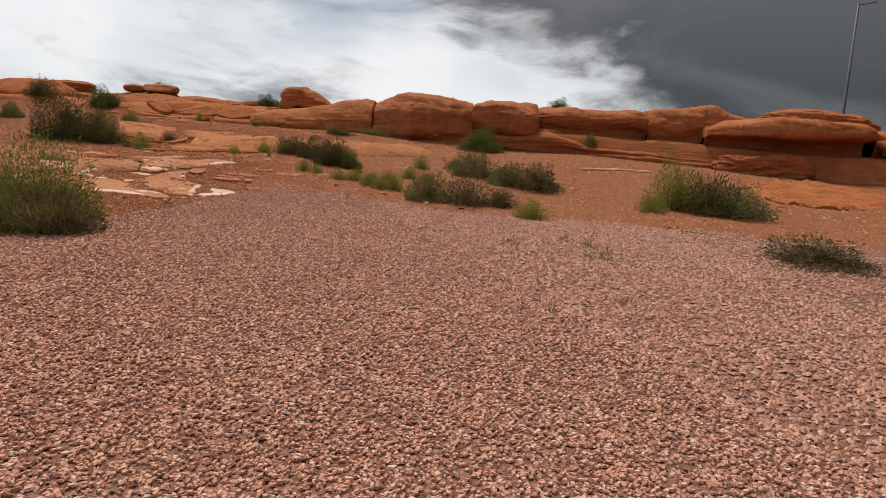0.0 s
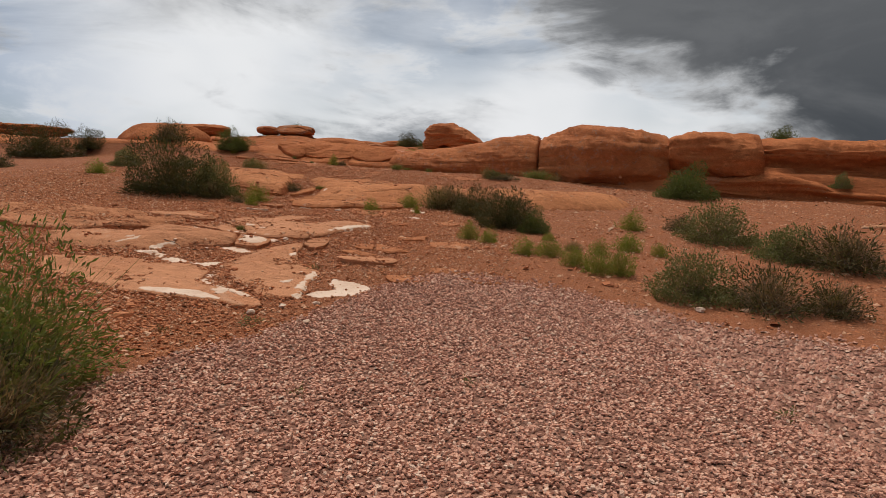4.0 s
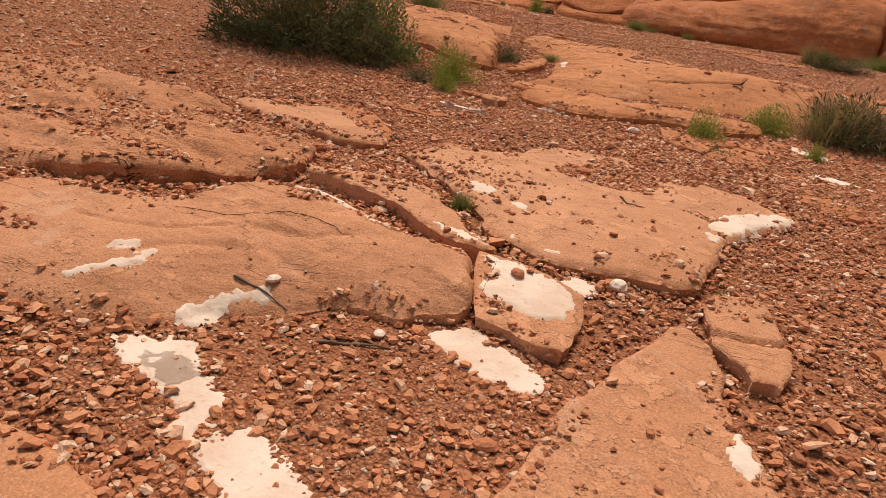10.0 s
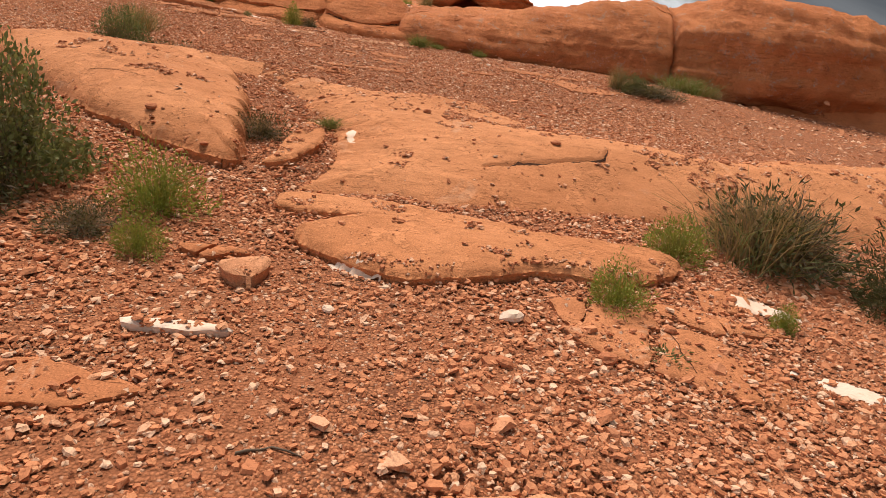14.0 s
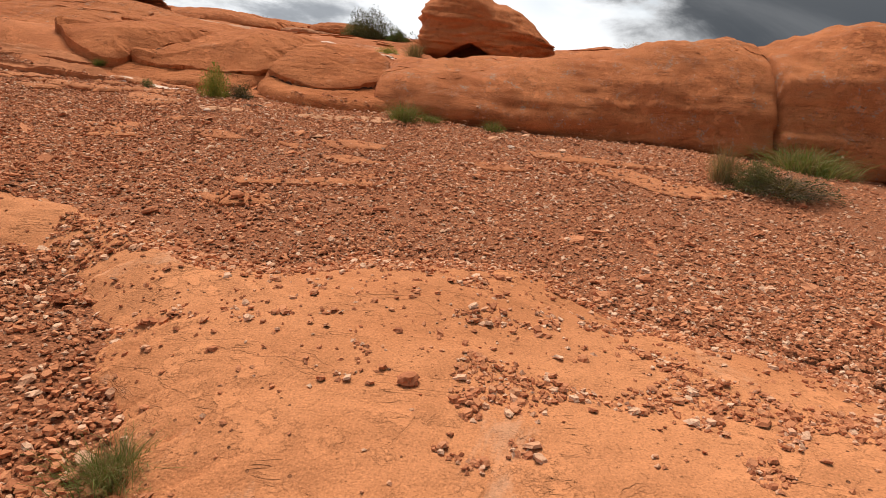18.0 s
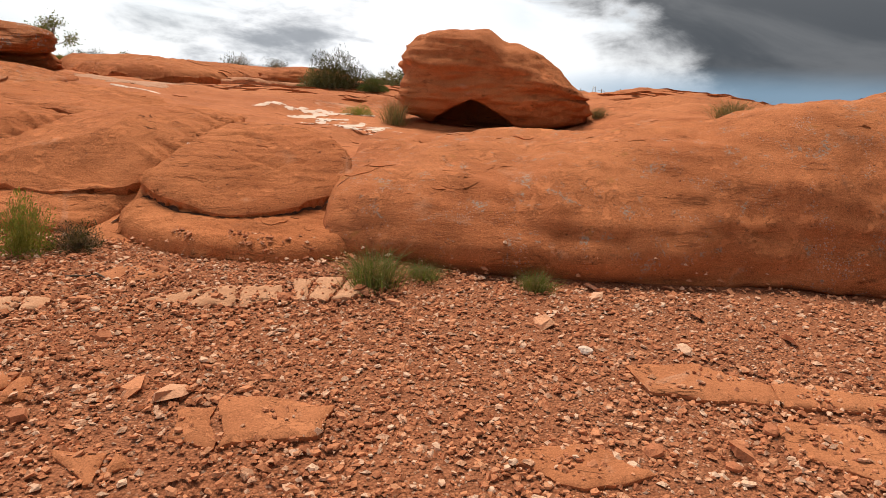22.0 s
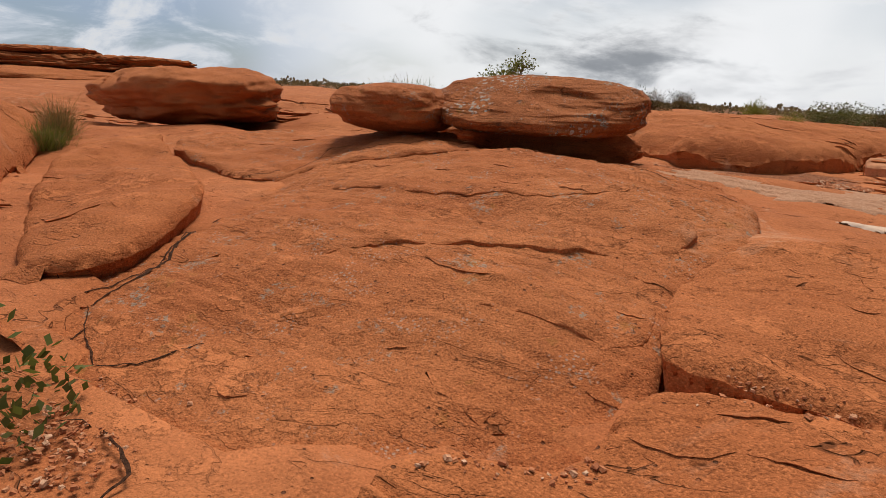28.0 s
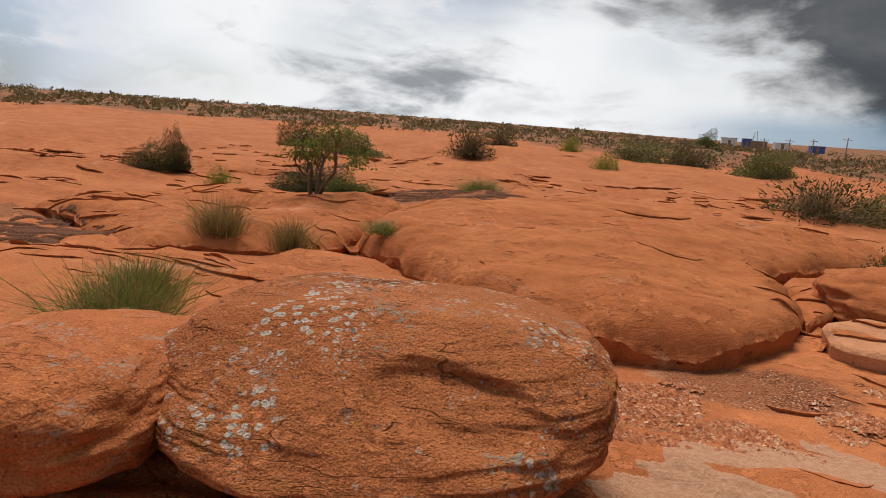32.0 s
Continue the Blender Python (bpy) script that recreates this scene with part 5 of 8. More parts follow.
loft("ridge_rock", [
    (-3.16, [(25.30, 1.85), (25.24, 2.15), (25.36, 2.58), (25.70, 3.00), (26.30, 3.28), (27.0, 3.26), (28.3, 2.80)]),
    (-2.6, [(25.28, 1.85), (25.12, 2.15), (25.20, 2.65), (25.52, 3.15), (26.10, 3.42), (27.0, 3.44), (28.3, 2.90)]),
    (-1.8, [(25.24, 1.82), (25.04, 2.10), (25.10, 2.68), (25.42, 3.22), (26.00, 3.50), (27.0, 3.50), (28.3, 2.95)]),
    (-0.6, [(25.36, 1.80), (24.98, 2.12), (24.96, 2.68), (25.22, 3.20), (25.80, 3.46), (27.0, 3.46), (28.3, 2.95)]),
    (0.3, [(25.50, 1.78), (25.05, 2.12), (25.00, 2.62), (25.25, 3.10), (25.80, 3.34), (27.0, 3.30), (28.2, 2.95)]),
    (0.78, [(25.6, 1.78), (25.30, 2.10), (25.25, 2.55), (25.45, 2.95), (25.90, 3.15), (26.8, 3.12), (28.0, 2.90)])],
    SPOTTED_ROCK, "tall rounded block of orange sandstone with lichen on its crown", seed=137, rough=0.09, beds=0.05)
loft("ridge_rock", [
    (0.70, [(25.7, 1.75), (25.75, 2.25), (25.10, 2.60), (25.00, 2.90), (25.25, 3.15), (26.0, 3.25), (27.6, 3.0)]),
    (1.3, [(25.6, 1.65), (25.60, 2.15), (24.78, 2.50), (24.68, 2.92), (25.00, 3.30), (25.9, 3.42), (27.6, 3.1)]),
    (2.2, [(25.4, 1.60), (25.35, 2.00), (24.68, 2.25), (24.60, 2.85), (24.90, 3.28), (25.8, 3.40), (27.6, 3.1)]),
    (3.1, [(25.2, 1.55), (25.10, 1.90), (24.66, 2.08), (24.62, 2.70), (24.82, 3.12), (25.7, 3.30), (27.6, 3.1)]),
    (3.25, [(25.3, 1.55), (25.20, 1.90), (24.80, 2.10), (24.80, 2.65), (25.00, 3.00), (25.7, 3.22), (27.6, 3.1)])],
    SLICKROCK, "bulging orange sandstone block overhanging a dark hollow", seed=138, rough=0.09, beds=0.07)
loft("ridge_rock", [
    (0.9, [(25.0, 1.55), (24.85, 1.78), (24.95, 1.90), (25.2, 2.08), (25.6, 2.15), (26.2, 2.2)]),
    (2.2, [(24.70, 1.40), (24.50, 1.62), (24.62, 1.74), (24.5, 1.95), (24.9, 2.08), (25.8, 2.2)]),
    (3.6, [(24.5, 1.32), (24.30, 1.55), (24.45, 1.68), (24.25, 2.0), (24.6, 2.28), (25.4, 2.4)]),
    (4.6, [(24.4, 1.30), (24.20, 1.50), (24.38, 1.62), (24.25, 1.85), (24.6, 2.0), (25.4, 2.05)]),
    (5.4, [(24.3, 1.28), (24.15, 1.48), (24.35, 1.58), (24.35, 1.68), (24.8, 1.72), (25.4, 1.75)]),
    (7.6, [(24.0, 1.20), (23.85, 1.42), (24.05, 1.52), (24.1, 1.62), (24.6, 1.66), (25.2, 1.7)]),
    (9.6, [(23.7, 1.05), (23.55, 1.25), (23.75, 1.36), (23.8, 1.45), (24.3, 1.52), (25.0, 1.6)])],
    SLICKROCK, "layered ledge of dark orange sandstone tapering along the ridge foot", seed=139, rough=0.04, beds=0.09)
loft("ridge_rock", [
    (3.15, [(25.6, 1.6), (25.6, 2.1), (25.75, 2.45), (25.45, 2.75), (25.5, 3.05), (26.1, 3.25), (27.8, 3.1)]),
    (5.2, [(25.5, 1.6), (25.5, 2.1), (25.65, 2.42), (25.28, 2.70), (25.3, 3.02), (25.9, 3.25), (27.8, 3.1)]),
    (6.6, [(25.4, 1.6), (25.55, 2.1), (25.60, 2.50), (25.10, 2.72), (25.1, 2.98), (25.7, 3.18), (27.6, 3.05)]),
    (7.5, [(25.4, 1.6), (25.45, 2.0), (25.50, 2.40), (25.15, 2.65), (25.2, 2.90), (25.7, 3.05), (27.6, 3.0)])],
    SLICKROCK, "long orange sandstone wall with a shadowed groove", seed=140, rough=0.09, beds=0.06)
loft("ridge_rock", [
    (7.46, [(25.2, 1.5), (25.1, 1.9), (25.2, 2.3), (24.95, 2.6), (25.0, 2.9), (25.5, 3.15), (27.4, 3.0)]),
    (8.2, [(25.0, 1.5), (24.85, 1.9), (25.05, 2.3), (24.70, 2.6), (24.75, 3.0), (25.3, 3.35), (27.4, 3.1)]),
    (10.0, [(24.9, 1.4), (24.75, 1.8), (24.95, 2.3), (24.60, 2.6), (24.65, 3.05), (25.3, 3.46), (27.4, 3.2)]),
    (11.6, [(24.9, 1.3), (24.75, 1.8), (24.95, 2.3), (24.70, 2.6), (24.75, 2.95), (25.3, 3.20), (27.4, 3.0)])],
    SLICKROCK, "rounded orange sandstone block on the ridge with a notched face", seed=141, rough=0.10, beds=0.06)
loft("cap_rock", [
    (9.4, [(24.6, 1.6), (24.6, 2.0), (24.5, 2.3), (23.95, 2.42), (23.95, 2.52), (24.2, 2.65), (25.4, 2.75)]),
    (10.2, [(24.6, 1.3), (24.6, 1.9), (24.4, 2.3), (23.40, 2.42), (23.35, 2.62), (23.7, 2.88), (25.6, 3.0)]),
    (11.8, [(24.6, 1.1), (24.7, 1.8), (24.4, 2.3), (23.10, 2.40), (23.00, 2.72), (23.5, 3.10), (25.6, 3.2)]),
    (13.6, [(24.5, 1.0), (24.8, 1.8), (24.4, 2.3), (23.00, 2.46), (22.92, 2.76), (23.4, 3.10), (25.6, 3.3)]),
    (14.8, [(24.3, 1.0), (24.5, 1.8), (24.2, 2.3), (23.10, 2.52), (23.05, 2.76), (23.5, 3.02), (25.4, 3.2)]),
    (15.3, [(24.3, 1.0), (24.4, 1.8), (24.2, 2.4), (23.60, 2.60), (23.60, 2.75), (23.9, 2.90), (25.4, 3.0)])],
    SLICKROCK, "broad overhanging cap of orange sandstone above a deep shadow", seed=142, rough=0.05, beds=0.03)
boulder("ridge_boulder", (11.3, 23.3, 1.32), (3.3, 1.3, 0.9), "low layered boulder of orange sandstone", SLICKROCK, seed=9, flat=1.0, power=3.0, turn=-4, beds=0.10)
boulder("ridge_boulder", (13.7, 25.0, 3.05), (4.0, 2.4, 0.95), "smooth upper block of orange sandstone", SLICKROCK, seed=11, flat=1.0, power=2.8, turn=-4, beds=0.04)
boulder("ridge_boulder", (19.5, 22.6, 1.7), (8.0, 3.0, 2.2), "rounded orange sandstone mass on the ridge", SLICKROCK, seed=10, flat=1.0, power=3.0, turn=-14, beds=0.05)
loft("ridge_rock", [
    (11.2, [(24.9, 1.1), (24.85, 1.7), (24.95, 2.2), (24.85, 2.5), (24.95, 2.7), (25.4, 2.85), (27.4, 2.9)]),
    (14.0, [(24.6, 1.0), (24.5, 1.6), (24.6, 2.1), (24.5, 2.4), (24.6, 2.65), (25.1, 2.85), (27.4, 2.9)]),
    (17.0, [(24.0, 0.8), (23.8, 1.4), (23.9, 1.9), (23.75, 2.3), (23.9, 2.6), (24.5, 2.80), (27.0, 2.9)]),
    (22.0, [(23.2, 0.6), (23.0, 1.2), (23.1, 1.7), (22.95, 2.0), (23.1, 2.3), (23.7, 2.50), (26.5, 2.6)])],
    SLICKROCK, "weathered orange sandstone wall behind the overhanging cap", seed=148, rough=0.08, beds=0.08, across=0.08)
slab("rock_sheet", [(8.3, 17.4), (8.3, 18.7), (9.6, 20.6), (11.2, 21.8), (13.4, 21.6), (14.6, 20.4), (13.4, 18.4), (11.0, 16.4), (9.0, 15.6), (8.0, 16.0)], 0.05, SLICKROCK, "broad flat sheet of orange sandstone below the ridge", edge=0.15, drop=0.05, seed=149, rough=0.03, strata=0.5, wobble=0.15)
slab("pale_ledge", [(3.7, 19.5), (4.6, 19.95), (5.4, 20.25), (6.2, 20.5), (6.25, 20.25), (5.3, 19.95), (4.5, 19.65)], 0.035, CREAM_PLATE, "long pale ledge of stone on the red slope", edge=0.04, wobble=0.05, seed=150, turns=1)
# above the plates, where the walk climbs
slab("ridge_rock", [(-14.2, 26.3), (-14.12, 27.15), (-14.7, 28.1), (-14.4, 28.8), (-13.5, 29.3), (-12.6, 29.7), (-12.2, 29.5), (-11.9, 28.9), (-11.78, 28.1), (-11.98, 27.6), (-12.00, 27.25), (-11.97, 26.9), (-11.93, 26.66), (-12.03, 26.30), (-12.35, 26.14), (-12.5, 26.02), (-12.9, 25.85), (-13.5, 25.85)],
     -0.05, SPOTTED_ROCK, "broad smooth slope of orange sandstone dotted with grey lichen", edge=0.10, drop=0.04, seed=144, rough=0.02, dome=0.04, ledge=0.012, fine=2,
     bulges=[(-12.8, 26.95, 1.1, 0.30, 0.08), (-13.1, 28.5, 1.7, 1.05, 0.10), (-13.75, 29.35, 0.95, 0.40, -0.13)])
slab("ridge_rock", [(-12.00, 27.27), (-11.92, 27.56), (-11.70, 28.06), (-11.2, 28.4), (-10.6, 28.3), (-9.9, 27.5), (-9.85, 27.34), (-10.3, 27.04), (-10.43, 26.52), (-10.95, 26.82), (-11.41, 26.78), (-11.60, 26.73), (-11.85, 26.68), (-11.93, 26.72)], 0.055, SLICKROCK,
     "block of layered orange sandstone beside a deep crack", fine=2, edge=0.10, back=0.03, drop=0.07, undercut=0.06, seed=143, strata=0.2, rough=0.02)
slab("ridge_rock", [(-14.9, 26.6), (-15.8, 27.2), (-17.0, 28.2), (-16.8, 28.8), (-16.3, 28.4), (-15.2, 27.78), (-14.35, 27.25), (-14.12, 26.85), (-13.96, 26.40), (-14.3, 26.25)], 0.06, SLICKROCK,
     "tilted orange sandstone block edged by a dark cleft", edge=0.05, drop=0.04, seed=145, rough=0.03, dome=0.04, undercut=0.08, bulges=[(-15.0, 27.2, 0.6, 0.4, 0.05)])
slab("ridge_rock", [(-15.2, 26.45), (-16.3, 27.2), (-17.6, 28.2), (-18.6, 28.6), (-19.7, 28.0), (-19.8, 26.8), (-18.5, 25.9), (-16.8, 25.4), (-15.4, 25.8)], 0.26, SLICKROCK, "rounded orange sandstone boulder above a cleft", edge=0.30, drop=0.26, seed=146, rough=0.04, dome=0.34, dome_reach=0.9, undercut=0.08)
boulder("ridge_boulder", (-18.3, 30.15, 3.48), (3.0, 1.5, 0.68), "low orange sandstone boulder with an overhanging edge", SLICKROCK, seed=13, flat=0.8, power=2.6, turn=-6)
for i, (pts, th, rim) in enumerate([
        ([(-13.6, 26.5), (-12.83, 26.72), (-12.62, 26.78), (-12.37, 26.88), (-12.04, 26.88), (-12.04, 27.3), (-12.3, 27.4), (-12.9, 27.15), (-13.4, 26.8)], 0.010, 0.10),
        ([(-13.45, 26.80), (-13.24, 26.96), (-12.89, 27.22), (-12.47, 27.42), (-12.10, 27.62), (-12.0, 27.9), (-12.3, 28.15), (-13.0, 27.95), (-13.5, 27.5), (-13.7, 27.1)], 0.009, 0.02),
        ([(-14.0, 27.70), (-13.5, 27.72), (-12.9, 27.75), (-12.4, 28.0), (-12.2, 28.5), (-13.0, 28.6), (-13.8, 28.3)], 0.007, 0.010)]):
    slab("rock_layer", pts, th, SPOTTED_ROCK, "thin ragged bed of orange sandstone on the smooth slope", edge=rim, drop=th * 0.6, seed=161 + i, rough=0.004, wobble=0.012, turns=1, on_top=True, fine=2, ledge=0.006, partings=8.0, undercut=0.0, group="thin beds on the slope")
# the two cap rocks at the end of the walk
def leaning(p):
    """Face leaning back from a low ragged lip, with a rimmed hollow scooped into one side."""
    out = p.copy()
    front = np.clip(-p[:, 1], 0, 1)
    out[:, 1] += 0.62 * front * np.clip(p[:, 2] + 0.80, 0, 2) / 1.3
    out[:, 2] -= 0.10 * np.clip(p[:, 0], 0, 1) ** 2
    r = np.hypot((p[:, 0] - 0.40 + 0.2 * p[:, 2]) / 0.44, (p[:, 2] - 0.22) / 0.50) + 0.12 * noise3(p, 2.0, 3, 79)
    scoop = (1 - smooth((r - 0.55) / 0.40)) * (p[:, 1] < 0.2)
    out[:, 1] += 0.07 * scoop
    out[:, 2] -= 0.05 * scoop
    # ragged underside, drawn in behind the lip
    out[:, 2] += 0.10 * np.clip(-p[:, 2] - 0.6, 0, 1) * (1 + fbm(p[:, 0] * 5, p[:, 1] * 5, 3, 77))
    return out


boulder("cap_boulder", (-13.45, 29.50, 3.585), (1.56, 1.55, 0.42), "lichen-crusted orange sandstone cap rock propped over a dark gap", LICHEN_ROCK, seed=21, flat=1.0, power=3.0, turn=8, beds=0.011, rough=0.05, n=(420, 240), shape=leaning, layers=22.0)
boulder("cap_boulder", (-14.42, 29.10, 3.53), (0.84, 0.95, 0.34), "smaller orange sandstone cap rock leaning beside a larger one", SPOTTED_ROCK, seed=22, flat=1.0, power=3.0, turn=12, beds=0.016, rough=0.07, n=(220, 120), layers=18.0)
boulder("neck_rock", (-13.72, 30.02, 3.27), (1.60, 0.50, 0.44), "recessed sandstone foot under the cap rock", SLICKROCK, seed=23, flat=1.0, turn=5, power=3.0)
slab("rock_step", [(-16.1, 28.3), (-15.37, 28.05), (-14.74, 27.9), (-14.45, 28.05), (-14.17, 28.13), (-13.88, 28.38), (-13.62, 28.67), (-13.53, 28.86), (-13.8, 29.1), (-14.4, 29.6), (-15.6, 29.6), (-16.3, 29.0)], 0.022, SPOTTED_ROCK,
     "low step of orange sandstone running under the cap rocks", edge=0.03, drop=0.02, seed=147, on_top=True, wobble=0.02, turns=1)
# boulder with a hollow under it
def hollowed(p):
    """Flat crown on one side falling away to the other, with a peaked hollow worn under the face."""
    out = p.copy()
    arch = np.clip(1 - np.abs(p[:, 0] + 0.22) / 0.44, 0, 1) ** 0.75
    lip = -1.0 + 0.78 * arch
    out[:, 2] = np.where((p[:, 1] < 0.42) & (arch > 0), np.maximum(p[:, 2], lip), p[:, 2])
    up = np.clip(p[:, 2] + 0.2, 0, 1)
    out[:, 2] -= up * (0.74 * np.clip(p[:, 0] + 0.10, 0, 2) + 0.10 * np.exp(-((p[:, 0] - 0.05) / 0.10) ** 2))
    out[:, 2] += 0.06 * up * np.clip(-p[:, 0] - 0.3, 0, 1)
    return out


boulder("cave_boulder", (-6.68, 29.75, 3.20), (2.45, 1.7, 1.34), "large orange sandstone boulder with a dark hollow beneath", SLICKROCK, seed=31, flat=0.62, power=3.2, turn=-4, beds=0.025, rough=0.10, n=(200, 110), shape=hollowed)
boulder("ridge_boulder", (-10.1, 33.1, 3.17), (1.65, 1.2, 0.56), "flat orange sandstone boulder on the plateau", SLICKROCK, seed=32, flat=0.6, turn=4)

# ---- pale crusts on the sheets ----
crust_count = itertools.count()


def crust(pts, ragged=0.022, wobble=0.014):
    draped("pale_crust", pts, CRUST, "thin cream-coloured mineral crust on orange sandstone", "mineral crust", seed=200 + next(crust_count), wobble=wobble, raise_by=0.004, ragged=ragged, fine=3)


crust([(-4.38, 11.70), (-4.26, 11.64), (-4.05, 11.63), (-3.87, 11.52), (-3.89, 11.35), (-3.93, 11.14), (-4.16, 11.00), (-4.28, 10.95), (-4.35, 11.0), (-4.40, 11.05), (-4.38, 11.16), (-4.30, 11.22), (-4.22, 11.23), (-4.16, 11.30), (-4.22, 11.34), (-4.26, 11.41), (-4.33, 11.48), (-4.34, 11.60)], 0.015)
crust([(-4.66, 11.89), (-4.59, 11.75), (-4.56, 11.51), (-4.50, 11.28), (-4.44, 11.14), (-4.43, 10.93), (-4.44, 10.85), (-4.50, 10.95), (-4.50, 11.08), (-4.59, 11.15), (-4.62, 11.37), (-4.65, 11.55), (-4.66, 11.70), (-4.70, 11.87)], 0.03)
crust([(-4.79, 11.33), (-4.73, 11.43), (-4.71, 11.34), (-4.77, 11.28), (-4.83, 11.32)], 0.03)
crust([(-4.86, 11.83), (-4.76, 11.82), (-4.74, 11.73), (-4.82, 11.73)], 0.03)
crust([(-5.27, 12.43), (-5.24, 12.60), (-5.18, 12.52), (-5.19, 12.36)], 0.03)
crust([(-5.64, 11.36), (-5.70, 11.28), (-5.62, 11.14), (-5.63, 11.06), (-5.52, 10.95), (-5.36, 10.90), (-5.18, 10.87), (-5.08, 10.74), (-4.99, 10.70), (-4.88, 10.65), (-4.74, 10.60), (-4.72, 10.66), (-4.88, 10.75), (-5.03, 10.82), (-5.12, 10.90), (-5.26, 10.91), (-5.41, 10.97), (-5.53, 11.08), (-5.59, 11.22)], 0.02)
crust([(-5.95, 10.48), (-5.73, 10.57), (-5.57, 10.60), (-5.43, 10.64), (-5.29, 10.61), (-5.16, 10.58), (-5.03, 10.52), (-5.02, 10.46), (-5.2, 10.43), (-5.5, 10.43), (-5.75, 10.42)], 0.015)
crust([(-5.27, 10.86), (-5.17, 10.85), (-5.12, 10.73), (-5.14, 10.63), (-5.24, 10.70), (-5.28, 10.79)], 0.055)
crust([(-7.02, 11.90), (-6.80, 11.98), (-6.60, 11.84), (-6.39, 11.80), (-6.19, 11.70), (-6.08, 11.76), (-5.88, 11.88), (-5.83, 11.80), (-5.90, 11.68), (-5.90, 11.56), (-6.05, 11.57), (-6.20, 11.55), (-6.30, 11.45), (-6.44, 11.38), (-6.50, 11.45), (-6.36, 11.59), (-6.48, 11.68), (-6.72, 11.74)], 0.05)
crust([(-6.30, 12.54), (-6.17, 12.65), (-6.05, 12.62), (-5.90, 12.57), (-5.82, 12.50), (-5.87, 12.43), (-5.97, 12.43), (-6.10, 12.42), (-6.22, 12.48)], 0.02)
crust([(-6.34, 13.11), (-6.18, 13.13), (-6.03, 13.07), (-5.88, 13.05), (-5.84, 12.84), (-5.94, 12.80), (-6.08, 12.80), (-6.22, 12.82), (-6.24, 12.90), (-6.15, 12.94), (-6.26, 13.02)], 0.02)
crust([(-6.66, 13.22), (-6.54, 13.25), (-6.42, 13.24), (-6.30, 13.21), (-6.30, 13.17), (-6.36, 13.15), (-6.46, 13.14), (-6.56, 13.17)], 0.012)
crust([(-7.35, 13.05), (-7.18, 13.10), (-7.04, 13.08), (-6.90, 13.04), (-6.70, 13.0), (-6.70, 12.96), (-6.83, 12.97), (-6.97, 13.02), (-7.08, 13.05), (-7.2, 13.06)], 0.012)
crust([(-6.58, 13.02), (-6.45, 13.04), (-6.37, 13.06), (-6.37, 13.01), (-6.48, 13.0)], 0.012)
crust([(-7.46, 11.98), (-7.42, 12.07), (-7.36, 12.16), (-7.27, 12.25), (-7.24, 12.20), (-7.31, 12.09), (-7.37, 12.01)], 0.035)
crust([(-7.47, 12.20), (-7.36, 12.27), (-7.36, 12.18)], 0.035)
crust([(-7.01, 12.08), (-7.01, 12.17), (-6.97, 12.23), (-6.92, 12.27), (-6.86, 12.35), (-6.82, 12.32), (-6.91, 12.22), (-6.94, 12.11)], 0.03)
crust([(-7.10, 11.92), (-6.90, 12.06), (-6.77, 11.98), (-6.74, 11.88), (-6.77, 11.82), (-6.89, 11.83), (-7.02, 11.86)], 0.045)
crust([(-4.97, 14.82), (-5.12, 14.77), (-5.26, 14.66), (-5.35, 14.56), (-5.43, 14.40), (-5.45, 14.27), (-5.38, 14.22), (-5.31, 14.26), (-5.23, 14.41), (-5.10, 14.60)], 0.02)
crust([(-5.42, 14.2), (-5.36, 14.1), (-5.40, 13.85), (-5.47, 13.95), (-5.48, 14.1)], 0.05)
crust([(-6.73, 13.92), (-6.64, 13.95), (-6.54, 13.89), (-6.56, 13.81), (-6.66, 13.79)], 0.012)
crust([(-6.45, 13.80), (-6.36, 13.84), (-6.36, 13.77)], 0.012)
crust([(-6.30, 13.45), (-6.25, 13.40), (-6.28, 13.38), (-6.31, 13.41)], 0.01)
crust([(-6.12, 13.38), (-6.05, 13.40), (-6.02, 13.36), (-6.10, 13.35)], 0.02)
crust([(-6.00, 13.17), (-5.94, 13.28), (-5.84, 13.25), (-5.83, 13.18), (-5.93, 13.14)], 0.015)
crust([(-7.41, 16.79), (-7.12, 16.68), (-6.86, 16.59), (-6.8, 16.53), (-7.0, 16.58), (-7.26, 16.68)], 0.02)
crust([(-7.84, 17.52), (-7.79, 17.59), (-7.74, 17.46), (-7.78, 17.42)], 0.02)
crust([(-7.55, 18.82), (-7.47, 18.84), (-7.45, 18.73), (-7.45, 18.67), (-7.41, 18.55), (-7.44, 18.51), (-7.49, 18.61), (-7.51, 18.69)], 0.02)
crust([(-5.0, 17.0), (-4.74, 16.99), (-4.55, 16.85), (-4.75, 16.75), (-4.95, 16.8)], 0.04)
crust([(-4.95, 16.30), (-4.54, 16.24), (-4.32, 16.15), (-4.66, 16.09)], 0.04)
crust([(-11.05, 24.80), (-10.9, 24.72), (-10.75, 24.68), (-10.72, 24.74), (-10.9, 24.80)], 0.04)
crust([(-10.5, 24.70), (-10.3, 24.75), (-10.1, 24.82), (-10.2, 24.72), (-10.42, 24.64)], 0.05)
crust([(-9.29, 25.92), (-9.22, 25.98), (-9.2, 25.88), (-9.25, 25.8)], 0.03)
crust([(-11.5, 28.9), (-11.3, 29.15), (-10.9, 29.1), (-11.1, 28.85)], 0.06)
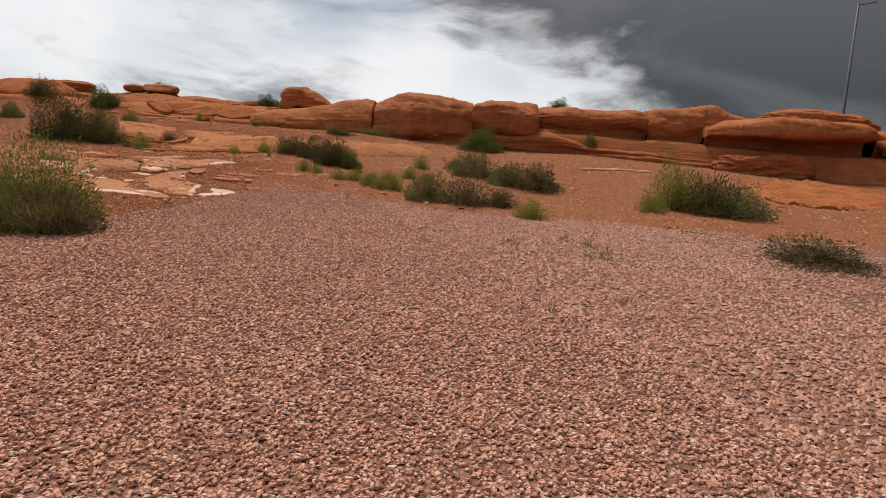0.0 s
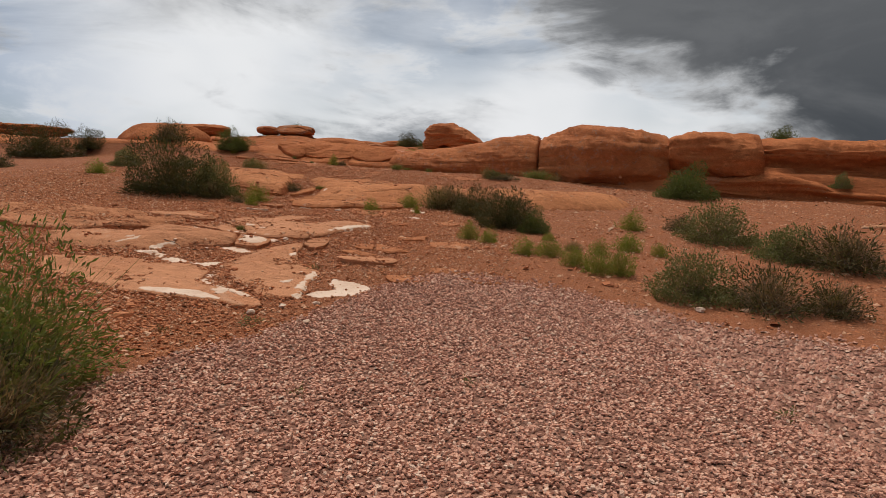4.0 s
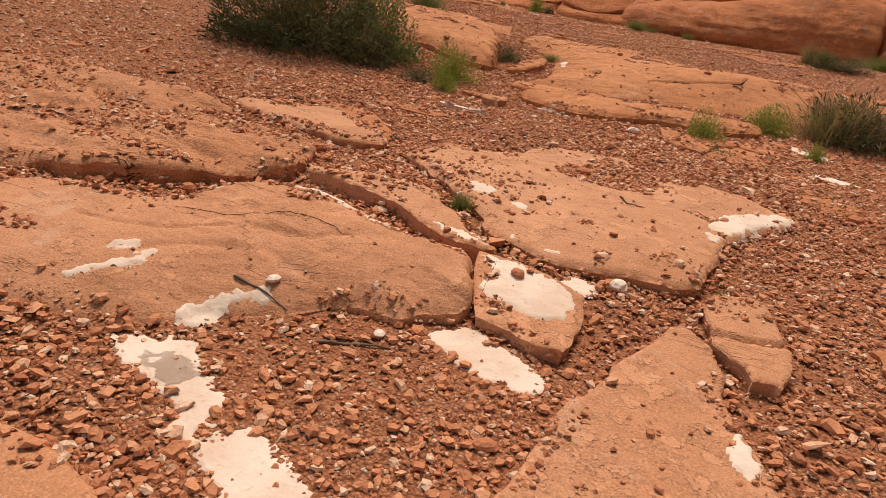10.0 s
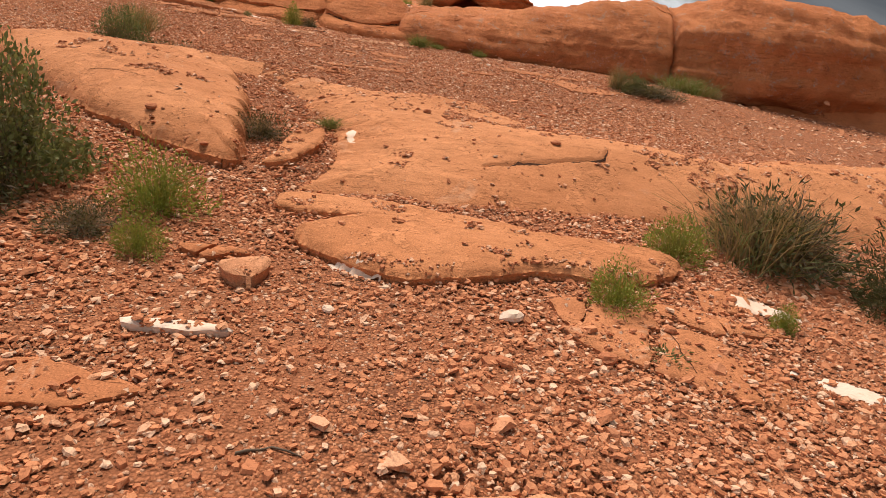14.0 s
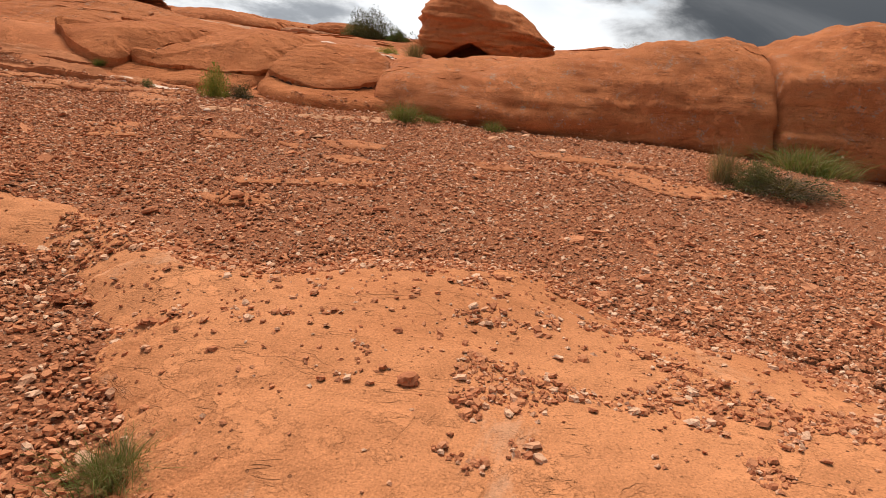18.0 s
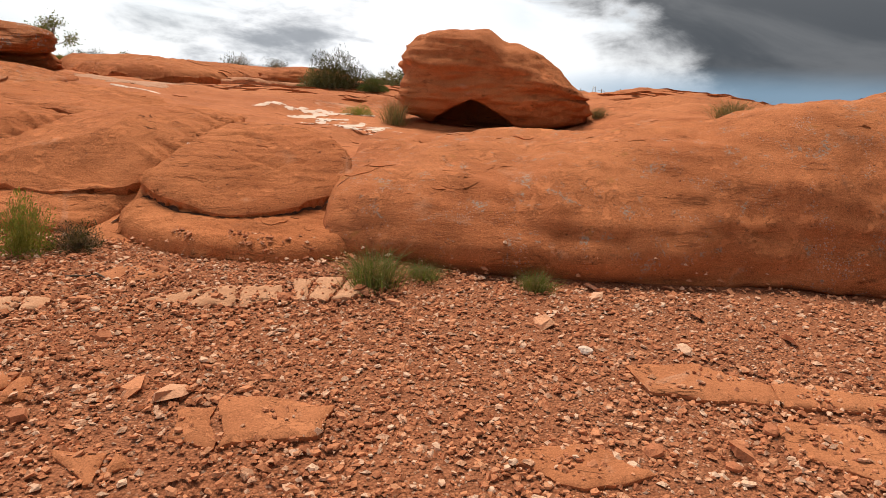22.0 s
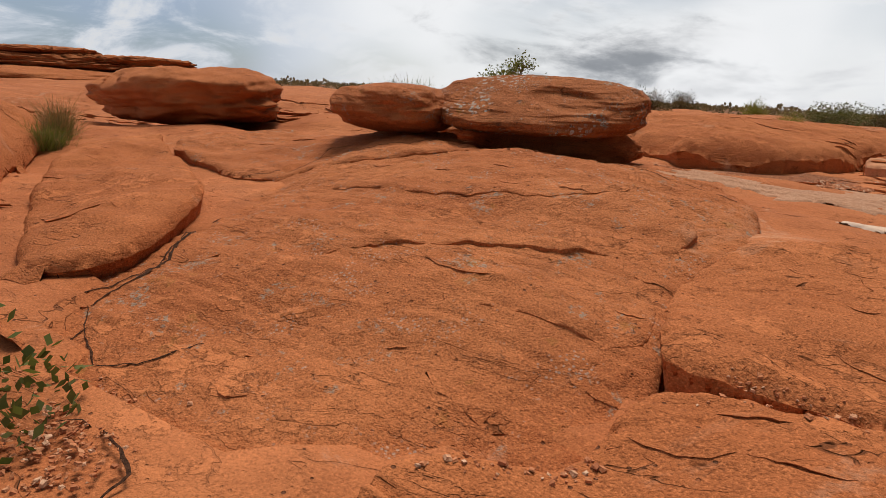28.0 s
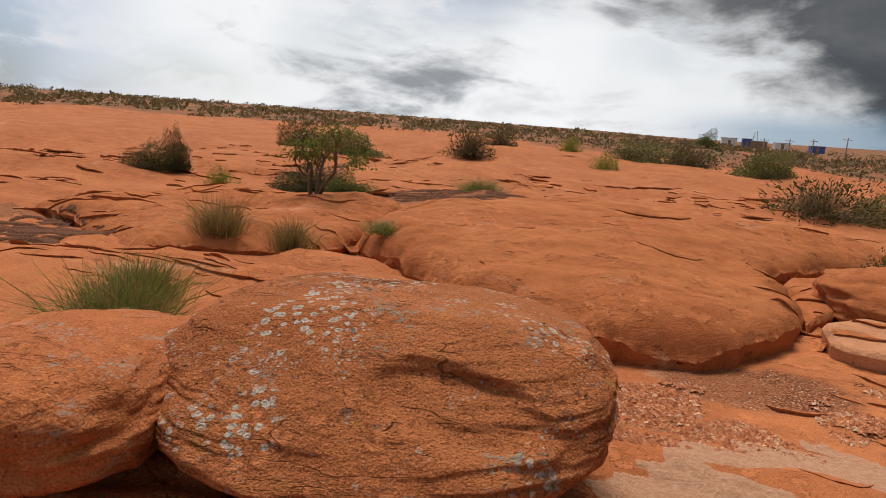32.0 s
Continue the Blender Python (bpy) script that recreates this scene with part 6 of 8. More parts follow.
for i, (cx, cy, w, h) in enumerate([(-9.35, 29.35, 0.42, 0.16), (-8.95, 29.05, 0.30, 0.14), (-8.75, 29.5, 0.35, 0.10), (-8.6, 28.7, 0.26, 0.16), (-8.45, 28.3, 0.20, 0.20), (-8.2, 28.5, 0.18, 0.10), (-8.2, 27.85, 0.24, 0.12), (-8.9, 28.6, 0.12, 0.08), (-7.9, 27.6, 0.14, 0.07), (-9.5, 27.3, 0.10, 0.05)]):
    ring = [(cx + w * (1 + 0.4 * math.sin(k * 2.7 + i)) * math.cos(k * math.pi / 6), cy + h * (1 + 0.5 * math.sin(k * 1.9 + 2 * i)) * math.sin(k * math.pi / 6)) for k in range(12)]
    draped("pale_crust", ring, CRUST, "splash of cream mineral crust on bare sandstone", "mineral crust", seed=240 + i, wobble=0.05, raise_by=0.005, ragged=0.14)
draped("dried_pool", [(-12.58, 29.87), (-12.39, 30.09), (-12.01, 30.42), (-11.62, 30.62), (-11.2, 30.55), (-11.1, 30.0), (-11.4, 29.5), (-11.74, 29.45), (-11.92, 29.58), (-12.15, 29.62), (-12.43, 29.65), (-12.66, 29.62)], SILT, "pale dried silt in a shallow rock basin", "dried silt", seed=241, wobble=0.14, raise_by=0.008, level=0.30)

# ---- swells and basins of the plateau ----
slab("plateau_rock", [(-16.18, 31.54), (-16.11, 32.11), (-15.61, 32.24), (-15.16, 32.62), (-15.07, 33.21), (-15.2, 34.58), (-15.0, 35.24), (-16.78, 36.9), (-18.8, 36.9), (-19.6, 35.5), (-19.4, 33.6), (-18.38, 33.05), (-17.29, 32.54)],
     0.10, SLICKROCK, "low orange sandstone swell with a stepped edge", edge=0.35, back=0.10, drop=0.12, dome=0.08, seed=151, rough=0.03, strata=0.3)
slab("plateau_rock", [(-15.1, 33.3), (-14.3, 32.4), (-13.4, 31.7), (-12.8, 31.3), (-12.24, 31.28), (-11.89, 31.44), (-11.45, 31.95), (-11.22, 32.35), (-11.27, 33.2), (-11.07, 34.0), (-10.6, 34.6), (-9.6, 35.2), (-9.2, 36.4), (-11.4, 36.8), (-13.3, 36.7), (-13.9, 35.8), (-14.9, 35.3), (-15.1, 34.6)],
     0.25, SLICKROCK, "broad smooth orange sandstone swell with a notched edge", edge=0.34, back=0.30, drop=0.22, dome=0.16, dome_reach=1.1, seed=152, rough=0.03, ledge=0.014)
slab("plateau_rock", [(-10.97, 34.05), (-10.30, 34.30), (-10.64, 33.44), (-11.10, 32.50), (-11.22, 32.42), (-11.18, 32.85)], 0.08, SLICKROCK, "wedge of orange sandstone in a notch", edge=0.06, seed=153)
slab("plateau_rock", [(-11.25, 32.12), (-10.97, 32.53), (-10.45, 32.87), (-9.8, 32.6), (-10.2, 31.9), (-10.97, 31.68), (-11.21, 31.84)], 0.05, PALE_SLAB, "low pale sandstone ledge by a rock basin", edge=0.03, seed=154, strata=0.5)

for pts in ([(-16.98, 38.5), (-16.27, 39.0), (-15.2, 39.15), (-13.65, 38.3), (-13.38, 37.8), (-13.7, 36.9), (-14.3, 36.4), (-15.3, 36.7), (-16.3, 37.7)],
            [(-18.6, 32.6), (-18.3, 33.2), (-17.3, 32.56), (-17.07, 32.03), (-17.05, 31.5), (-17.9, 31.7)]):
    draped("basin_earth", pts, BASIN_EARTH, "dark gritty earth in a shallow rock basin", "earth", seed=252, raise_by=0.012, wobble=0.12)

# ---- cracks, their shade laid on as dark strips ----
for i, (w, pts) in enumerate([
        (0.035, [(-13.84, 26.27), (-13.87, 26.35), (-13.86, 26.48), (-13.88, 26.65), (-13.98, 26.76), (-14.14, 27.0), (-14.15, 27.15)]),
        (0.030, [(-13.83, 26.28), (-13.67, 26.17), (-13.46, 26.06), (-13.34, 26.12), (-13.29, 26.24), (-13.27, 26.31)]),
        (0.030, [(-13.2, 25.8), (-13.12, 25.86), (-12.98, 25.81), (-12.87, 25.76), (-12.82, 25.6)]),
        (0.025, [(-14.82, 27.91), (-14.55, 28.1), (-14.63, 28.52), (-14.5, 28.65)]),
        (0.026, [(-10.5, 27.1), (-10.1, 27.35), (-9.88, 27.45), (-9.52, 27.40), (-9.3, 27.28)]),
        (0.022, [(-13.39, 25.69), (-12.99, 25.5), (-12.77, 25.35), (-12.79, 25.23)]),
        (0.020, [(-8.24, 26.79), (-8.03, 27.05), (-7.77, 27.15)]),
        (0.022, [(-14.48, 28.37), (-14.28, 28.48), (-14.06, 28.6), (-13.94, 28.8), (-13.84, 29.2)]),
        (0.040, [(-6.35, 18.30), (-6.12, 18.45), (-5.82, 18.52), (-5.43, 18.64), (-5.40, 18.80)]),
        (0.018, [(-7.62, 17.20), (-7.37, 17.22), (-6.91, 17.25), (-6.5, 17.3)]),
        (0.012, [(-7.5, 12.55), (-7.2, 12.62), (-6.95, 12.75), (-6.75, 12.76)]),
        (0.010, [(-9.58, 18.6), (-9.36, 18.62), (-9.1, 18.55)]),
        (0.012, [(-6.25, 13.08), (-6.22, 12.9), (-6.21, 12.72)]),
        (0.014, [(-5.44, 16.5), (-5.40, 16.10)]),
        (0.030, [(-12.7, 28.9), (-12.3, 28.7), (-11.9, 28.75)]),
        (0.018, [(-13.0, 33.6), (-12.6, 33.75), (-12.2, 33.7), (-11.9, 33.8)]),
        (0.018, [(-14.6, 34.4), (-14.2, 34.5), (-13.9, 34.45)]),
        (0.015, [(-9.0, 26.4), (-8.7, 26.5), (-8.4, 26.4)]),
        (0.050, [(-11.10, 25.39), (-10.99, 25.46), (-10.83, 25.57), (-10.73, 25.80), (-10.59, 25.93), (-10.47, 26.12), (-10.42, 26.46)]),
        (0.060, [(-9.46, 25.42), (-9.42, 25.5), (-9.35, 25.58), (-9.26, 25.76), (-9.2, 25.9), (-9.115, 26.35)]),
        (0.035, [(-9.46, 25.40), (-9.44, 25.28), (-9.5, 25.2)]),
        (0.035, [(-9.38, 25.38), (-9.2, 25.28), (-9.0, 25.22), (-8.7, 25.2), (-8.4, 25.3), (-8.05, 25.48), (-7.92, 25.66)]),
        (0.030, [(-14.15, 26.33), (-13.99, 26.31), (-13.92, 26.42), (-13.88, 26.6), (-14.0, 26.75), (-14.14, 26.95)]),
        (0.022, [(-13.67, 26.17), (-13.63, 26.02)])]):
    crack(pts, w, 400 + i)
# ---- peeling scales over the bare rock ----
rng = np.random.default_rng(12)
n = 900
x, y = rng.uniform(-17.5, -2.5, n), 24.9 + 16 * rng.uniform(0, 1, n) ** 1.5
keep = (y > foot_line(x) + 0.15) & (fbm(x * 0.8, y * 0.8, 3, 71) > -0.15)
x, y = x[keep], y[keep]
size = 0.06 + 0.34 * rng.uniform(0, 1, len(x)) ** 2.2
flakes("rock_scale", x, y, size, size * rng.uniform(0.2, 0.5, len(x)), 0.002 + 0.006 * rng.uniform(0, 1, len(x)) ** 2, SLICKROCK, "thin scales of orange sandstone peeling along the bedding", 13)
n = 1500
x, y = rng.uniform(-26, -2, n), 30.4 + 16 * rng.uniform(0, 1, n) ** 1.3
keep = (fbm(x * 0.5, y * 0.5, 3, 73) > -0.1) & ((x < -15.2) | (x > -12.4) | (y > 31)) & ((x - (-6.7)) ** 2 + (y - 29.75) ** 2 > 4)
x, y = x[keep], y[keep]
size = 0.25 + 1.0 * rng.uniform(0, 1, len(x)) ** 2.2
flakes("rock_scale", x, y, size, size * rng.uniform(0.15, 0.35, len(x)), 0.008 + 0.022 * rng.uniform(0, 1, len(x)), SLICKROCK, "low broken edges of bedding on the sandstone plateau", 15)

# ---- the ground: one sheet to the horizon ----
def spaced(lo, hi, step, reach):
    near = np.arange(lo, hi + step / 2, step)
    out, s = [], step
    d = 0.0
    while d < reach:
        s *= 1.10
        d += s
        out.append(d)
    out = np.array(out)
    return np.concatenate([(lo - out)[::-1], near, hi + out])


def lot_edge(x, y):
    """Positive on the gravel lot."""
    far = np.interp(x, [-9, -5.1, -4.55, -4.25, -4.0, -3.75, -3.3, -2.6, -1.9, -1.2, -0.6, 1.1, 3.0, 4.5, 5.6, 9, 30],
                    [5.0, 7.2, 9.2, 9.8, 10.9, 11.8, 12.4, 12.7, 12.6, 12.2, 11.6, 11.3, 11.2, 11.1, 10.6, 10.2, 9.0])
    return far - y + 0.22 * fbm(x * 1.3, y * 1.3, 3, 77)


def rock_line(x):
    """Where bare rock takes over from rubble."""
    return foot_line(x) + np.interp(x, [-17, -12.7, -11.7], [1.0, 0.8, 0.0])


xs, ys = spaced(-18.5, 8.0, 0.11, 2600), spaced(0.0, 36.0, 0.11, 2600)
SX, SY = np.meshgrid(xs, ys, indexing="ij")
SZ = ground_height(SX, SY)
inner = (SX > GX0) & (SX < gx[-1]) & (SY > GY0) & (SY < gy[-1])
around = [np.where(inner, on_rock(SX + dx, SY + dy), 0) > 0 for dx in (-0.12, 0, 0.12) for dy in (-0.12, 0, 0.12)]
beside, covered = np.any(around, axis=0), np.all(around, axis=0)
# level along the foot of the rocks, well below them where they lie on it
SZ = np.where(beside, np.minimum(SZ, base_height(SX, SY) - 0.010), SZ)
SZ = np.where(covered, base_height(SX, SY) - 0.07 - 0.09 * (SY > 24.6), SZ)
idx = np.arange(SX.size).reshape(SX.shape)
quads = np.stack([idx[:-1, :-1], idx[1:, :-1], idx[1:, 1:], idx[:-1, 1:]], -1).reshape(-1, 4)
me = shade(raw_mesh("ground", np.stack([SX, SY, SZ], -1).reshape(-1, 3), None, GROUND, quads))
far = np.hypot(SX + 10, SY - 28)
reach = 26 + 24 * smooth((-12 - SX) / 12)
bare = smooth((SY - rock_line(SX) + 0.1) / 0.25) * (1 - 0.8 * smooth((far - reach + 5 * fbm(SX * 0.1, SY * 0.1, 3, 8)) / 14))
hollows = np.exp(-((SX + 15.3) / 1.8) ** 2 - ((SY - 38.0) / 1.6) ** 2) + np.exp(-((SX + 19.3) / 1.3) ** 2 - ((SY - 33.2) / 0.8) ** 2) + np.exp(-((SX + 11.8) / 0.7) ** 2 - ((SY - 31.2) / 0.35) ** 2)
bare = bare * (1 - smooth(hollows * 2 - 0.6))
for attr, values in (("bare_rock", bare), ("gravel", smooth(lot_edge(SX, SY) / 0.3 + 0.2)), ("scrub", smooth((far - reach + 2) / 30))):
    me.attributes.new(attr, "FLOAT", "POINT").data.foreach_set("value", values.astype(np.float32).ravel())
tagged(new("ground", me), "red desert earth, rubble and bare sandstone reaching the horizon", "ground", "", "structure")


# ---- loose stones ----
def stones(name, x, y, size, mat, label, seed, flat=0.6, facets=8, sunk=0.2, category="stones"):
    rng = np.random.default_rng(seed)
    n = len(x)
    if facets == 10:
        # a block with a flat worn top
        ring = np.array([(1, 0, 0), (0, 1, 0), (-1, 0, 0), (0, -1, 0)], dtype=float)
        base = np.concatenate([ring + (0, 0, -0.5), ring * 0.72 + (0, 0, 0.75)])
        tri = np.array([(i, (i + 1) % 4, 4 + (i + 1) % 4) for i in range(4)] + [(i, 4 + (i + 1) % 4, 4 + i) for i in range(4)] + [(4, 5, 6), (4, 6, 7)])
    elif facets == 8:
        base = np.array([(1, 0, -0.45), (-1, 0, -0.45), (0, 1, -0.45), (0, -1, -0.45), (0, 0, 1)], dtype=float)
        # the underside is buried
        tri = np.array([(0, 2, 4), (2, 1, 4), (1, 3, 4), (3, 0, 4)])
    else:
        # a five-sided chip: ring at the foot, smaller ring on top
        an = np.arange(5) * 2 * math.pi / 5
        ring = np.stack([np.cos(an), np.sin(an), 0 * an], -1)
        base = np.concatenate([ring * 0.95 + (0, 0, -0.5), ring * 0.72 + (0, 0, 0.6)])
        sides = [(i, (i + 1) % 5, 5 + (i + 1) % 5) for i in range(5)] + [(i, 5 + (i + 1) % 5, 5 + i) for i in range(5)]
        tri = np.array(sides + [(5, 6, 7), (5, 7, 8), (5, 8, 9)])
    k = len(base)
    v = base[None] * (1 + rng.uniform(-0.48, 0.48, (n, k, 3)))
    a = rng.uniform(0, 2 * math.pi, n)
    tip = rng.normal(0, 0.35, (n, 2))
    v[:, :, 2] *= flat
    v[:, :, 0] *= rng.uniform(0.8, 1.5, n)[:, None]
    z = v[:, :, 2] + tip[:, :1] * v[:, :, 0] * 0.6 + tip[:, 1:] * v[:, :, 1] * 0.6
    ca, sa = np.cos(a)[:, None], np.sin(a)[:, None]
    vx, vy = v[:, :, 0] * ca - v[:, :, 1] * sa, v[:, :, 0] * sa + v[:, :, 1] * ca
    s = (np.asarray(size) / 2)[:, None]
    h = surface(x, y)
    out = np.stack([x[:, None] + vx * s, y[:, None] + vy * s, h[:, None] + z * s + (flat * s * (1 - 2 * sunk))], -1)
    faces = (tri[None] + (np.arange(n) * k)[:, None, None]).reshape(-1, 3)
    me = shade(raw_mesh(name, out.reshape(-1, 3), faces, mat), False)
    return tagged(new(name, me), label, category, "", "stuff")


rng = np.random.default_rng(4)
# gravel on the lot, thinner where it is only seen from afar
for n, near, lo, hi in ((125000, True, 0.018, 0.034), (150000, False, 0.027, 0.046)):
    y = rng.uniform(1.5, 13.0, n)
    x = -0.38 * y + rng.uniform(-3.3, 3.3, n) if near else rng.uniform(-7, 9, n)
    keep = (lot_edge(x, y) + rng.normal(0, 0.12, n) > 0) & (np.abs(x + 0.36 * (y - 2)) < 1.6 + 0.72 * (y + 0.5) + rng.normal(0, 0.35, n))
    if not near:
        keep &= (np.abs(x + 0.38 * y) > 3.2) & (rng.uniform(0, 1, n) < np.where(x > 4.0, 0.5, 1.0))
    x, y = x[keep], y[keep]
    stones("gravel", x, y, rng.uniform(lo, hi, len(x)), GRAVEL, "pinkish-grey crushed gravel spread over the lot", 5, 0.62, 10 if near else 8, 0.05, "gravel")
# red rubble between the sheets of rock: chips where the walk passes, finer grit between, thinner farther off
def on_skin(x, y):
    i = np.clip(((x - GX0) / CELL).round().astype(int), 0, GNX - 1)
    j = np.clip(((y - GY0) / CELL).round().astype(int), 0, GNY - 1)
    return SKIN[i, j]


def rubble_density(x, y):
    dens = np.interp(y, [12.5, 14.5], [0.62, 0.80]) + 0.4 * fbm(x * 0.7, y * 0.7, 3, 19)
    onr = on_rock(x, y)
    # chips gather in small drifts on the bare sheets, thicker towards the upper rim of the whaleback
    drift = fbm(x * 2.4, y * 3.4, 3, 23) + 0.7 * fbm(x * 7, y * 9, 2, 24)
    rim = np.interp(x, [-9, -8, -7.4, -7, -6.3, -5.95, -5.3, -5.0, -4.2, -3.4, -2.2, -1], [20.0, 20.25, 20.3, 20.55, 20.6, 20.15, 20.0, 19.6, 19.55, 19.95, 20.8, 21.3])
    near_rim = smooth((y - rim + 1.6) / 1.5) * (y > 18.4) * (x > -8.6)
    bare = np.where(drift > 0.95 - 0.58 * near_rim, 0.75, 0.010 + 0.05 * near_rim)
    bare = np.where((y > rim + 0.10 * fbm(x * 4, y * 4, 3, 27)) & (x > -8.8) & (y < 22), 0.9, bare)
    rimmed = np.minimum(np.minimum(on_rock(x + 0.07, y), on_rock(x - 0.07, y)), np.minimum(on_rock(x, y + 0.07), on_rock(x, y - 0.07))) < 0.5
    bare = np.where(rimmed & (y < 17.0) & (fbm(x * 2.6, y * 2.6, 2, 28) > -0.05), 0.55, bare)
    dens = np.where(onr > 0.5, bare, np.where(onr > 0, dens * np.where(drift > 0.35, 0.5, 0.10), dens))
    swath = (fbm(x * 1.1, y * 4.5, 3, 31) > 0.10) & (x < -7.7) & (y > 12.9) & (y < 14.2)
    dens = np.where(swath, np.maximum(dens, 0.6), dens)
    hollow = np.exp(-((x + 6.10 - 0.3 * (y - 14.7)) / 0.30) ** 2 - ((y - 14.72) / 0.24) ** 2)
    gully = np.exp(-((x + 6.75) / 0.30) ** 2 - ((y - 14.0) / 0.25) ** 2)
    dens = dens + 1.2 * (hollow > 0.35) + 0.3 * gully
    dens = np.where(on_skin(x, y), 0.015, dens)
    return np.where((y < rock_line(x) + 0.12), dens, 0) * (lot_edge(x, y) + rng.normal(0, 0.22, len(x)) < 0.0)


def walked(y):
    """The line of the walk, as x over y."""
    return np.interp(y, [9, 10, 11, 12, 13, 15, 18, 21, 22, 23.2, 25], [-4.0, -4.9, -5.7, -6.4, -6.5, -6.5, -6.85, -7.1, -7.8, -9.9, -11.5])


n = 170000
x, y = rng.uniform(-13.6, -2.6, n), rng.uniform(9.0, 25.8, n)
keep = rng.uniform(0, 1, n) < rubble_density(x, y)
x, y = x[keep], y[keep]
size = (0.014 + 0.034 * rng.uniform(0, 1, len(x)) ** 2.6) * np.interp(y, [15, 22], [1, 0.85])
close = np.abs(x - walked(y + 1.5)) < 2.1
stones("rubble", x[close], y[close], size[close], RUBBLE, "red sandstone chips and pebbles covering the slope", 6, 0.5, 13, 0.06, "rubble")
stones("rubble", x[~close], y[~close], size[~close] * 1.1, RUBBLE, "red sandstone chips farther out on the slope", 26, 0.55, 8, 0.12, "rubble")
n = 120000
y = np.concatenate([rng.uniform(9.3, 17.2, 40000), rng.uniform(17.2, 25.0, 80000)])
x = np.where(y < 17.2, walked(y + 1.0) + rng.uniform(-2.6, 2.6, n), rng.uniform(-11.5, -3.9, n))
keep = rng.uniform(0, 1, n) < rubble_density(x, y) * 0.9
x, y = x[keep], y[keep]
stones("rubble", x, y, 0.013 + 0.028 * rng.uniform(0, 1, len(x)) ** 2.8, RUBBLE, "angular red sandstone chips heaped between the sheets", 36, 0.5, 13, 0.0, "rubble")
n = 190000
y = rng.uniform(9.0, 25.8, n)
x = np.clip(walked(y + 1.5) + rng.normal(0, 2.2, n), -13.6, -2.6)
keep = rng.uniform(0, 1, n) < rubble_density(x, y)
x, y = x[keep], y[keep]
stones("grit", x, y, rng.uniform(0.010, 0.024, len(x)), RUBBLE, "fine red grit between the chips", 16, 0.6, 8, 0.2, "rubble")
n = 95000
x, y = rng.uniform(-15, 12, n), rng.uniform(8.5, 25.6, n)
keep = (rng.uniform(0, 1, n) < rubble_density(x, y) * 0.8) & ((x > -2.6) | (x < -13.6))
x, y = x[keep], y[keep]
stones("rubble", x, y, 0.02 + 0.05 * rng.uniform(0, 1, len(x)) ** 2.5, RUBBLE, "scattered red chips on bare earth", 9, 0.5, 8, 0.25, "rubble")
# larger pieces
n = 1700
x, y = rng.uniform(-11.5, 1.5, n), rng.uniform(9.3, 25.2, n)
keep = (on_rock(x, y) < 0.5) & (lot_edge(x, y) < -0.15) & (y < foot_line(x)) & (fbm(x * 0.9, y * 0.9, 2, 29) > -0.25)
x, y = x[keep], y[keep]
stones("rubble", x, y, 0.05 + 0.08 * rng.uniform(0, 1, len(x)) ** 4, RUBBLE, "palm-sized red sandstone fragments lying on the slope", 7, 0.42, 12, 0.3, "rubble")
# chips in the basins of the plateau
n = 24000
x, y = rng.uniform(-12.7, -10.6, n), rng.uniform(29.9, 31.8, n)
keep = (fbm(x * 1.1, y * 1.1, 3, 37) > -0.30) & (y > 30.15 + 0.30 * (x + 12.4)) & (y < np.interp(x, [-12.6, -11.8, -11.4, -11.1], [31.0, 31.25, 31.75, 31.4])) & (on_rock(x, y) < 0.5)
x, y = x[keep], y[keep]
stones("rubble", x, y, 0.012 + 0.028 * rng.uniform(0, 1, len(x)) ** 2, RUBBLE, "red chips gathered in a rock basin", 8, 0.5, 8, 0.3, "rubble")

# chips caught in the seams between the ridge slabs
for line, spread, n in (([(-12.30, 26.10), (-12.22, 26.13), (-12.11, 26.18), (-12.01, 26.28)], 0.028, 420), ([(-11.84, 26.66), (-11.6, 26.72), (-11.1, 26.78)], 0.025, 320), ([(-13.3, 25.86), (-13.13, 25.8), (-13.04, 25.7)], 0.09, 420), ([(-12.3, 29.7), (-12.6, 29.3), (-13.4, 28.9)], 0.22, 240)):
    line = np.array(line)
    u = rng.uniform(0, len(line) - 1, n)
    x = np.interp(u, range(len(line)), line[:, 0]) + rng.normal(0, spread, n)
    y = np.interp(u, range(len(line)), line[:, 1]) + rng.normal(0, spread, n)
    stones("rubble", x, y, 0.007 + 0.016 * rng.uniform(0, 1, n) ** 2, RUBBLE, "red chips caught along a seam in the sandstone", 18, 0.5, 10, 0.1, "rubble")


# ---- single stones and fallen sticks ----
def loose_stone(seed):
    me = boulder_mesh("stone", (1, 0.8, 0.5), RUBBLE, seed=seed, power=2.4, rough=0.22, beds=0.02, flat=0.8, n=(9, 6))
    return shade(me, False)


shapes = [loose_stone(k) for k in (3, 8, 15, 22, 31)]
rng = np.random.default_rng(71)
made = 0
while made < 90:
    x, y = rng.uniform(-10.5, -2.5), rng.uniform(9.8, 25.0)
    if float(lot_edge(np.array([x]), np.array([y]))[0]) > -0.2 or y > float(foot_line(x)) - 0.05:
        continue
    ob = new("stone", shapes[made % 5])
    s = rng.uniform(0.05, 0.105)
    ob.matrix_world = Matrix.Translation((x, y, float(surface(x, y)) + 0.12 * s)) @ Matrix.Rotation(rng.uniform(0, 6.3), 4, "Z") @ Matrix.Rotation(rng.normal(0, 0.15), 4, "X") @ Matrix.Diagonal((s, s, s, 1))
    tagged(ob, "loose reddish sandstone stone lying among rubble", "stone", "loose stones on the slope")
    made += 1
